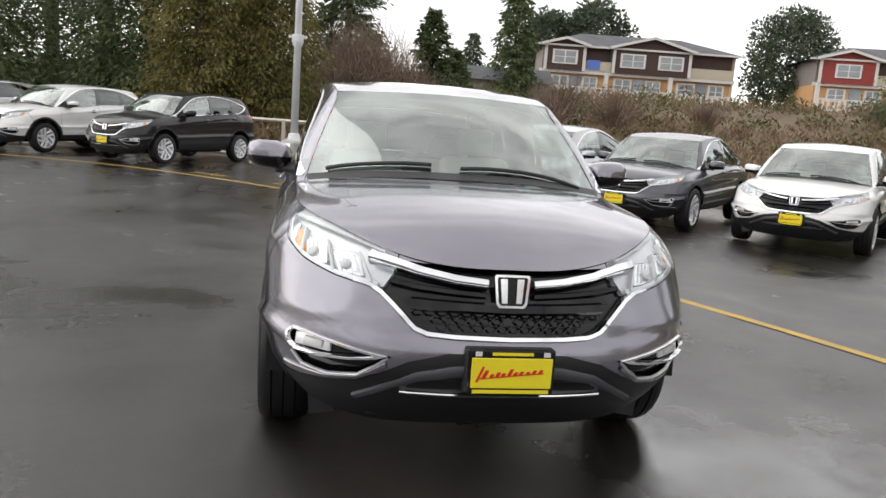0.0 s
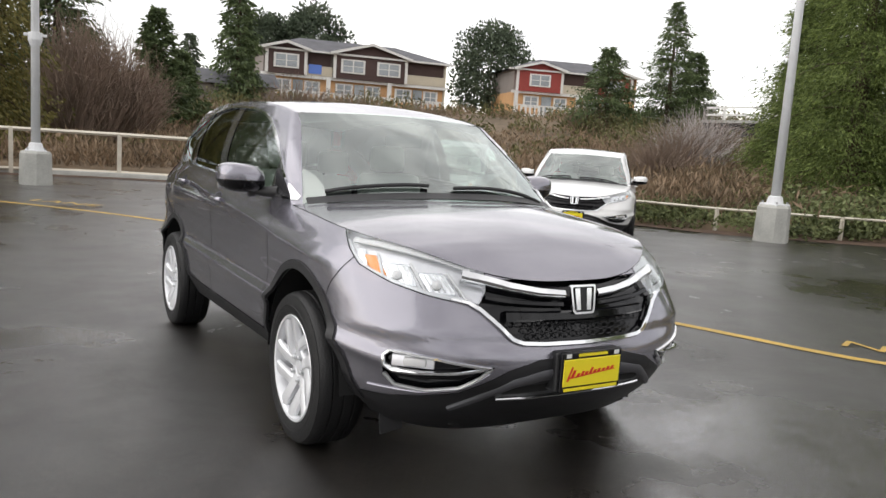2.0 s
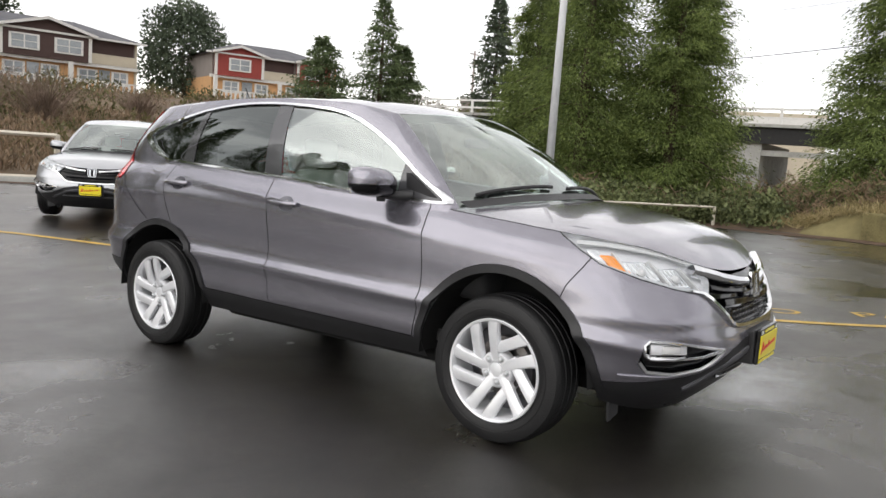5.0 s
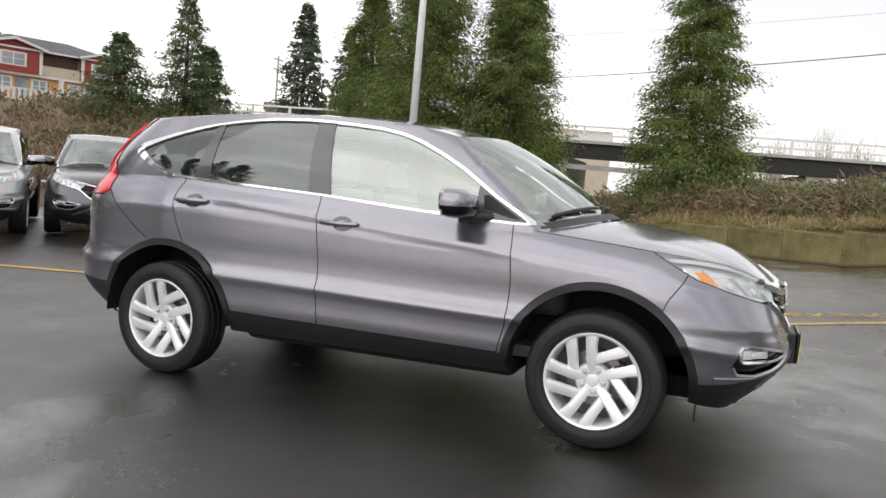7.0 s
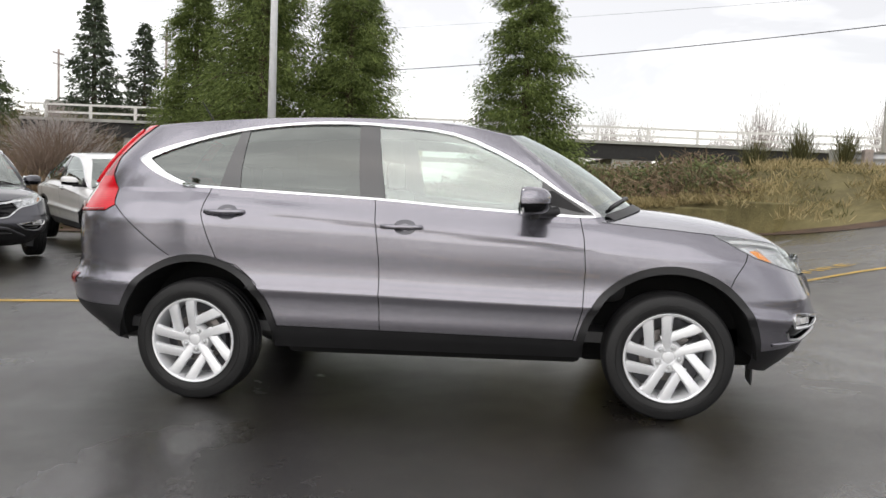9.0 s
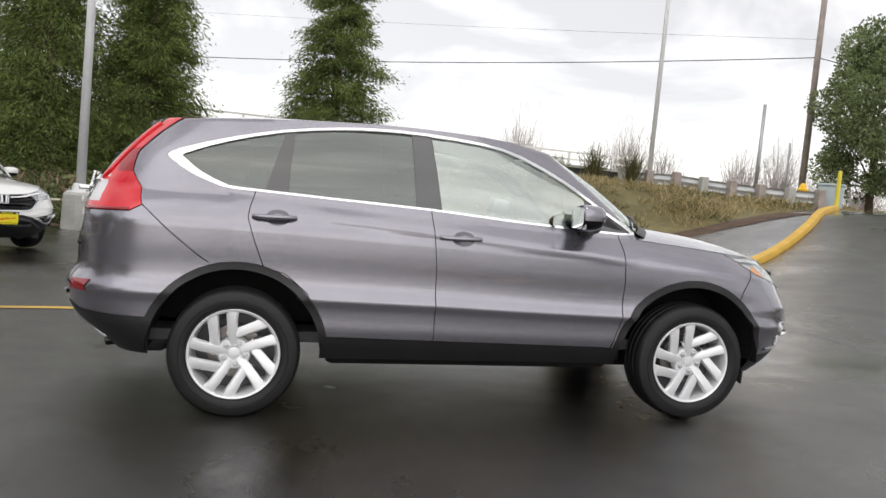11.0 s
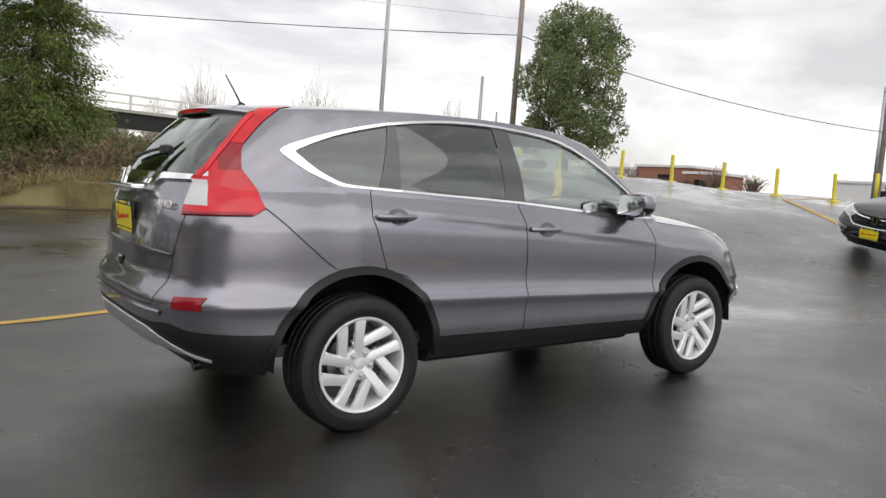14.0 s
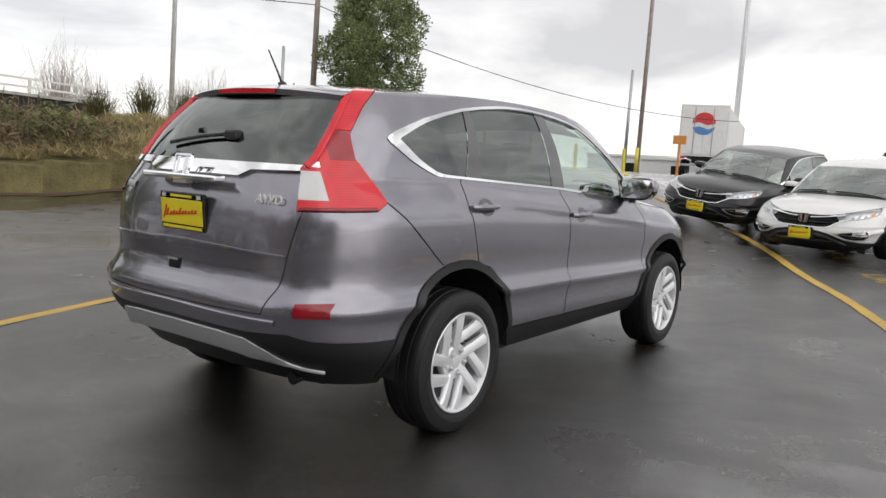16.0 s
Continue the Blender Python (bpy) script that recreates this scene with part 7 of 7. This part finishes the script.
cable((18.4, -16.0, 7.15), (40, 26, 6.9), 0.8, "thin black overhead cable")
cable((18.4, -16.0, 7.15), (9.2, -38.0, 5.2), 0.9, "thin black overhead cable to a pole")
cable((18.4, -16.0, 7.75), (60, 30, 13.0), 0.4, "thin overhead cable against the sky", 0.005)
cable((18.4, -16.0, 9.6), (11.55, -30.6, 11.5), 0.5, "thin overhead cable against the sky", 0.012)


# ---- guard rail on the verge and the bridge beyond ----
def guard_rail(pts, label):
    g = empty("guard_rail")
    for i, (x, y) in enumerate(pts):
        z = land_z(x, y)
        part("post", bm_box(x - 0.10, x + 0.10, y - 0.10, y + 0.10, z - 0.2, z + 0.50, 0.01), M_WOODP if i % 3 else M_CONC, g)
        if i:
            a = pts[i - 1]
            za = land_z(*a)
            d = Vector((x - a[0], y - a[1])).normalized()
            o = Vector((d.y, -d.x)) * -0.13
            prof = [(0.14, 0.0), (0.20, 0.05), (0.26, 0.0), (0.32, 0.0), (0.38, 0.05), (0.44, 0.0)]
            rows = [[(q[0] + o.x + d.y * -w, q[1] + o.y - d.x * -w, zz + h) for h, w in prof] for q, zz in ((a, za), ((x, y), z))]
            part("beam", bm_grid(rows), M_GALV, g, "", True)
    return tagged(g, label, "guard rail")


guard_rail([(15.0 - 0.36 * i, -7.9 - 0.62 * i) for i in range(8)], "galvanised guard rail on timber posts")
guard_rail([(14.9 + 2.0 * i, -16.8 - 2.6 * i) for i in range(10)], "galvanised guard rail along the road")

bridge = empty("road_bridge")
bx = [(33.0, 26.0), (33.5, 14.0), (34.5, 0.0), (35.5, -10.0), (36.0, -18.0)]
for (x0, y0), (x1, y1) in zip(bx, bx[1:]):
    L = math.hypot(x1 - x0, y1 - y0)
    m = pose((x0 + x1) / 2, (y0 + y1) / 2, 0, 0, 0, math.degrees(math.atan2(y1 - y0, x1 - x0)))
    b = part("girder", bm_box(-L / 2, L / 2, -0.3, 0.3, 2.85, 3.6), M_BRIDGE, bridge, "dark bridge girder")
    b.matrix_world = m
    b = part("deck", bm_box(-L / 2, L / 2, -0.45, 9.0, 3.6, 3.74), M_CONC, bridge, "pale concrete deck edge")
    b.matrix_world = m
    b = part("lower_beam", bm_box(-L / 2, L / 2, -0.1, 0.2, 2.3, 2.55), M_CONC, bridge)
    b.matrix_world = m
    for h in (4.05, 4.45):
        b = part("rail", bm_box(-L / 2, L / 2, -0.03, 0.03, h - 0.05, h + 0.05), M_TRIMW, bridge)
        b.matrix_world = m
    n = int(L / 2.2)
    for k in range(n):
        b = part("rail_post", bm_box(-L / 2 + (k + 0.5) * L / n - 0.06, -L / 2 + (k + 0.5) * L / n + 0.06, -0.06, 0.06, 3.7, 4.5), M_TRIMW, bridge)
        b.matrix_world = m
    b = part("pier", bm_box(-0.5, 0.5, -0.2, 8.0, -1.0, 2.9), M_CONC, bridge)
    b.matrix_world = m
tagged(bridge, "road bridge with dark girder and white rails", "bridge")


# ---- houses on the hill ----
def house_window(h, x, y, z, w, ht, parts=2):
    win = part("window", bm_box(x - w / 2 - 0.09, x + w / 2 + 0.09, y - 0.08, y + 0.02, z - 0.09, z + ht + 0.09), M_TRIMW, h)
    pw = w / parts
    for k in range(parts):
        for a, b in ((0.0, 0.5), (0.5, 1.0)):
            part("pane", bm_box(x - w / 2 + k * pw + 0.04, x - w / 2 + (k + 1) * pw - 0.04, y - 0.095, y - 0.06, z + a * ht + 0.03, z + b * ht - 0.03), M_PANE, win)
    return win


def gable(h, x0, x1, y0, y1, z0, rise, siding, over=0.35):
    """A front gable with its siding, overhanging roof slopes and white bargeboards."""
    xm = (x0 + x1) / 2
    part("gable_wall", bm_prism([(x0, z0), (x1, z0), (xm, z0 + rise)], y0, y0 + 0.15), siding, h)
    for a, s in ((x0, 1), (x1, -1)):
        k = rise / (xm - x0)
        e = a - s * over
        ze = z0 - over * k
        rf = bm_prism([(e, ze), (xm, z0 + rise), (xm, z0 + rise + 0.16), (e, ze + 0.16)], y0 - 0.35, y1)
        part("gable_roof", rf, M_ROOF, h)
        part("bargeboard", bm_prism([(e, ze - 0.06), (xm, z0 + rise - 0.06), (xm, z0 + rise + 0.17), (e, ze + 0.17)], y0 - 0.42, y0 - 0.35), M_TRIMW, h, "white bargeboard")


def townhouse(x, y, z, yaw, siding, length, label, cream):
    """Terrace with a coloured upper storey, gables, apricot lower storey and a white balcony rail."""
    h = empty("townhouse", pose(x, y, z, 0, 0, yaw))
    D = 8.0
    part("lower_wall", bm_box(0, length, 0.35, D, -2.5, 2.15), M_HORANGE, h, "apricot lower storey")
    part("upper_wall", bm_box(0, length, 0.25, D, 2.15, 4.45), M_HGREY, h, "taupe upper storey")
    part("end_wall", bm_box(length - 0.02, length + 0.12, 0.2, D, -2.5, 4.4), cream, h, "pale end wall")
    part("floor_band", bm_box(-0.15, length + 0.15, -0.05, 0.25, 2.02, 2.30), M_TRIMW, h, "white floor band")
    bays = [(0.15, 2.5, 1), (4.3, 8.9, 2)] if length > 9 else [(0.15, 3.4, 1), (6.0, 8.6, 1)]
    for a, b, nwin in bays:
        part("bay_wall", bm_box(a, b, -0.25, 0.3, 2.25, 4.45), siding, h, "coloured siding on the bay")
        gable(h, a, b, -0.25, 4.0, 4.45, (b - a) * 0.20, siding)
        for k in range(nwin):
            xc = a + (b - a) * (k + 0.5) / nwin
            house_window(h, xc, -0.25, 2.85, 1.35, 1.05)
        for e in (a, b):
            part("corner_board", bm_box(e - 0.09, e + 0.09, -0.31, -0.2, 2.25, 4.45), M_TRIMW, h)
    for a, b in ((2.6, 4.2), (9.0, length)) if length > 9 else ((3.5, 5.9),):
        # no hollow is built: a dark brown panel gives the shade inside the loggia
        part("loggia", bm_box(a + 0.1, b - 0.1, 0.18, 0.27, 3.2, 4.3), M_HBROWN, h, "dark brown panel for the loggia's shade")
        part("loggia_rail", bm_box(a, b, -0.1, -0.04, 2.3, 3.15), M_HCREAM, h, "cream loggia front")
    if length > 9:
        part("hung_cloth", bm_box(2.7, 3.5, -0.16, -0.11, 2.45, 3.25), M_BLUE, h, "blue cloth hung on a rail")
    n = 3 if length > 9 else 2
    for k in range(n):
        a, b = length * k / n, length * (k + 1) / n
        house_window(h, a + (b - a) * 0.30, 0.35, 0.75, 0.95, 1.0)
        house_window(h, a + (b - a) * 0.78, 0.35, 0.75, 0.8, 1.0)
        part("balcony_door", bm_box(a + (b - a) * 0.47, a + (b - a) * 0.63, 0.27, 0.36, 0.0, 1.85), M_PANE, h)
        part("post", bm_box(a - 0.12, a + 0.12, -0.95, -0.7, -2.5, 2.15), M_TRIMW, h)
    part("balcony_floor", bm_box(0, length, -1.0, 0.35, -0.25, -0.05), M_TRIMW, h)
    part("balcony_rail", bm_box(0, length, -1.0, -0.92, 0.75, 0.85), M_TRIMW, h)
    for k in range(int(length / 0.32)):
        part("baluster", bm_box(k * 0.32, k * 0.32 + 0.16, -0.99, -0.94, -0.05, 0.76), M_TRIMW, h)
    rf = bmesh.new()
    vs = [rf.verts.new(p) for p in ((-0.5, -0.3, 4.4), (length + 0.5, -0.3, 4.4), (length + 0.5, D + 0.5, 4.4), (-0.5, D + 0.5, 4.4), (2.6, D / 2, 6.0), (length - 2.6, D / 2, 6.0))]
    for f in ((0, 1, 5, 4), (1, 2, 5), (2, 3, 4, 5), (3, 0, 4)):
        rf.faces.new([vs[i] for i in f])
    bmesh.ops.recalc_face_normals(rf, faces=rf.faces[:])
    part("roof", rf, M_ROOF, h, "grey shingle hip roof")
    part("eaves_board", bm_box(-0.55, length + 0.55, -0.4, -0.28, 4.28, 4.44), M_TRIMW, h)
    return tagged(h, label, "house")


brown = townhouse(21.6, 71.3, 4.7, -12, M_HBROWN, 11.6, "brown and apricot townhouse with white trim", M_HCREAM)
red = townhouse(49.6, 68.2, 5.4, -20, M_HRED, 9.0, "red and apricot townhouse with white trim", M_HORANGE)
for row in (brown, red):
    row.matrix_world = row.matrix_world @ Matrix.Diagonal((1.62, 1.3, 1.12, 1))
# low roofs and blocks in the distance
shed = empty("low_house", pose(9.5, 56, 3.6, 0, 0, -8))
part("wall", bm_box(0, 8, 0, 5, -2, 1.2), M_HGREY, shed)
part("roof", bm_prism([(-0.4, 1.2), (5.4, 1.2), (2.5, 2.4)], -0.4, 8.4, "yz"), M_ROOF, shed)
tagged(shed, "low house with a grey roof among trees", "house")
blk = empty("office_block", pose(70, 42, 2, 0, 0, -55))
part("wall", bm_box(-6, 6, 0, 8, -3, 5.2), M_HGREY, blk)
part("parapet", bm_box(-6.2, 6.2, -0.2, 8.2, 5.2, 5.6), M_CONC, blk)
tagged(blk, "plain taupe block on the skyline", "building")
hs = empty("hillside_house", pose(50.5, 22.5, 3.5, 0, 0, -62))
part("wall", bm_box(-3.5, 3.5, 0, 5, -3, 2.3), M_HGREY, hs)
part("roof", bm_box(-4, 4, -0.5, 5.5, 2.3, 2.6), M_ROOF, hs)
for k in (-2.2, -0.7, 0.8, 2.3):
    house_window(hs, k, 0, 0.9, 1.0, 1.0, 1)
tagged(hs, "flat-roofed house with a row of windows", "house")
tan = empty("flat_roofed_building", pose(62, 14.0, 3, 0, 0, -75))
part("wall", bm_box(-5, 5, 0, 8, -3, 3.4), M_HCREAM, tan)
part("band", bm_box(-5.1, 5.1, -0.1, 0.05, 2.0, 3.0), M_TRIMW, tan)
tagged(tan, "pale tan flat-roofed building with a white band", "building")


# ---- lorry and roadside buildings up the ramp ----
lorry = empty("box_trailer", pose(11.5, -39.5, ground_z(11.5, -39.5), 0, 0, 12))
part("box_body", bm_box(-1.28, 1.28, -14.0, 0, 1.15, 3.95, 0.03), M_WHITEB, lorry, "white box body")
part("rear_frame", bm_box(-1.30, 1.30, 0.0, 0.06, 1.1, 4.0, 0.02), M_TRIMW, lorry)
for s in (-1, 1):
    part("rear_door", bm_box(min(0.02 * s, 1.22 * s), max(0.02 * s, 1.22 * s), 0.06, 0.09, 1.25, 3.85, 0.01), M_WHITEB, lorry)
    part("door_bar", bm_box(s * 0.5 - 0.02, s * 0.5 + 0.02, 0.09, 0.12, 1.2, 3.85), M_GALV, lorry)
    part("tail_lamp", bm_box(s * 1.0 - 0.12, s * 1.0 + 0.12, 0.05, 0.1, 0.95, 1.07), M_REDL, lorry)
    for yy in (-1.2, -2.4, -11.5, -12.6):
        t = bm_lathe([(-0.14, 0.2), (-0.14, 0.48), (0.14, 0.48), (0.14, 0.2)], 24)
        bmesh.ops.translate(t, verts=t.verts[:], vec=(s * 1.05, yy, 0.48))
        part("wheel", t, M_TYRE, lorry)
part("chassis", bm_box(-0.5, 0.5, -13.5, 0, 0.75, 1.15), M_DARK, lorry)
part("bumper_bar", bm_box(-1.1, 1.1, -0.02, 0.06, 0.55, 0.67), M_GALV, lorry)
disc = []
for k in range(25):
    a = 2 * math.pi * k / 24
    disc.append((0.62 * math.cos(a), 2.95 + 0.62 * math.sin(a)))
part("logo_upper", bm_prism([p for p in disc[:13]][::1] + [(-0.2, 2.86), (0.25, 3.02)], 0.10, 0.115), M_LOGOR, lorry, "red half of a round mark")
part("logo_lower", bm_prism([(0.62 * math.cos(a), 2.85 + 0.55 * math.sin(a)) for a in np.linspace(math.pi * 1.05, math.pi * 1.92, 14)] + [(0.2, 2.78), (-0.25, 2.62)], 0.10, 0.115), M_LOGOB, lorry, "blue half of a round mark")
part("side_panel", bm_box(-1.31, -1.285, -13.5, -0.5, 1.3, 3.8), M_WHITEB, lorry, "white side panel")
part("side_panel", bm_box(1.285, 1.31, -13.5, -0.5, 1.3, 3.8), M_WHITEB, lorry, "white side panel")
for k in range(16):
    part("side_rib", bm_box(-1.33, -1.30, -13.6 + k * 0.86, -13.55 + k * 0.86, 1.2, 3.9), M_WHITEB, lorry)
tagged(lorry, "white box trailer with a round red and blue mark", "trailer")
sgn = empty("road_sign", pose(9.75, -31.0, land_z(9.75, -31.0), 0, 0, 10))
part("post", bm_box(-0.05, 0.05, -0.05, 0.05, -0.1, 1.85), M_ORANGE, sgn)
part("panel", bm_box(-0.3, 0.3, 0.05, 0.08, 1.45, 1.85, 0.01), M_ORANGE, sgn)
tagged(sgn, "orange road sign on a post", "sign")
for i, (x, y, w, d, hgt, mt, lb) in enumerate([(17.5, -58, 6, 10, 1.3, M_WHITEB, "low white building beside the road"), (24, -62, 8, 6, 1.7, M_WHITEB, "pale low building beyond the ramp"), (31, -47, 3.0, 3, 1.3, M_CONTAIN, "faded red container beyond the road"), (38, -52, 6, 4, 2.0, M_CONTAIN, "reddish shed beyond the road"), (46, -56, 12, 6, 1.9, M_WHITEB, "long pale shed on the skyline")]):
    b = empty("roadside_building" if i != 2 else "container", pose(x, y, 2.3))
    part("wall", bm_box(-w / 2, w / 2, -d / 2, d / 2, -1, hgt, 0.03), mt, b)
    part("roof", bm_box(-w / 2 - 0.15, w / 2 + 0.15, -d / 2 - 0.15, d / 2 + 0.15, hgt, hgt + 0.2), M_WHITEB, b)
    part("door", bm_box(-0.6, 0.6, d / 2, d / 2 + 0.04, -0.2, min(2.1, hgt * 0.7)), M_DARK, b)
    tagged(b, lb, "building")
for i in range(14):
    bx_, by_ = 3.5 - 1.5 * i, -62 - 2.0 * i
    dark_tree(bx_, by_, 4.5 + 1.6 * math.sin(i * 2.3), 3.2, 300 + i, 1500, M_BRUSH if i % 3 else M_FARFIR, "russet hedge tree along the road", "hedge_tree", 0.5)
for i in range(10):
    bare_tree("bare_shrub", 26 + 3.2 * i, -44 - 0.6 * i, 2.3, 1.6 + 0.6 * math.sin(i * 1.9), 1.4, M_TWIG, 330 + i, 110, "bare shrub along the road", 0.03)


# ---- painted words on the asphalt ----
def road_word(word, x, y, yaw, size, stretch=1.0):
    cu = bpy.data.curves.new("word", 'FONT')
    cu.body, cu.size, cu.align_x = word, size, 'CENTER'
    tmp = bpy.data.objects.new("word", cu)
    scene.collection.objects.link(tmp)
    me = bpy.data.meshes.new_from_object(tmp.evaluated_get(bpy.context.evaluated_depsgraph_get()))
    bpy.data.objects.remove(tmp)
    m = pose(x, y, 0, 0, 0, yaw) @ Matrix.Diagonal((stretch, 1, 1, 1))
    for v in me.vertices:
        p = m @ v.co
        v.co = (p.x, p.y, ground_z(p.x, p.y) + 0.007)
    me.materials.clear()
    me.materials.append(M_YLINE)
    return tagged(new("road_word", me), "worn yellow painted word on asphalt", "road marking", kind="structure")


road_word("FIRE", -2.85, 11.8, -39, 0.42, 1.3)
road_word("LANE", -0.95, 10.25, -41, 0.42, 1.3)
road_word("NO", 4.05, -1.30, -67, 0.38, 1.3)
road_word("PARKING", 5.05, -2.95, -58, 0.38, 1.3)
road_word("FIRE", 6.15, -4.75, -64, 0.38, 1.3)
road_word("LANE", 7.1, -6.4, -56, 0.38, 1.3)
RIGHT = [(-9.0, 3.5), (-6.0, 1.0), (-3.4, -0.8), (-2.14, -3.4), (-1.67, -4.45), (-1.0, -5.7), (-0.04, -7.6), (0.68, -8.6), (2.8, -10.7), (5.5, -13.2), (6.15, -14.5), (7.2, -18.0), (9.0, -26)]
ribbon("fire_lane_line", smooth_line(RIGHT, 90), 0.12, 0.006, M_YLINE, "worn yellow painted line up the ramp", "line")
road_word("LANE", -1.75, -5.9, 118, 0.36, 1.3)
road_word("FIRE", -0.85, -7.7, 124, 0.36, 1.3)
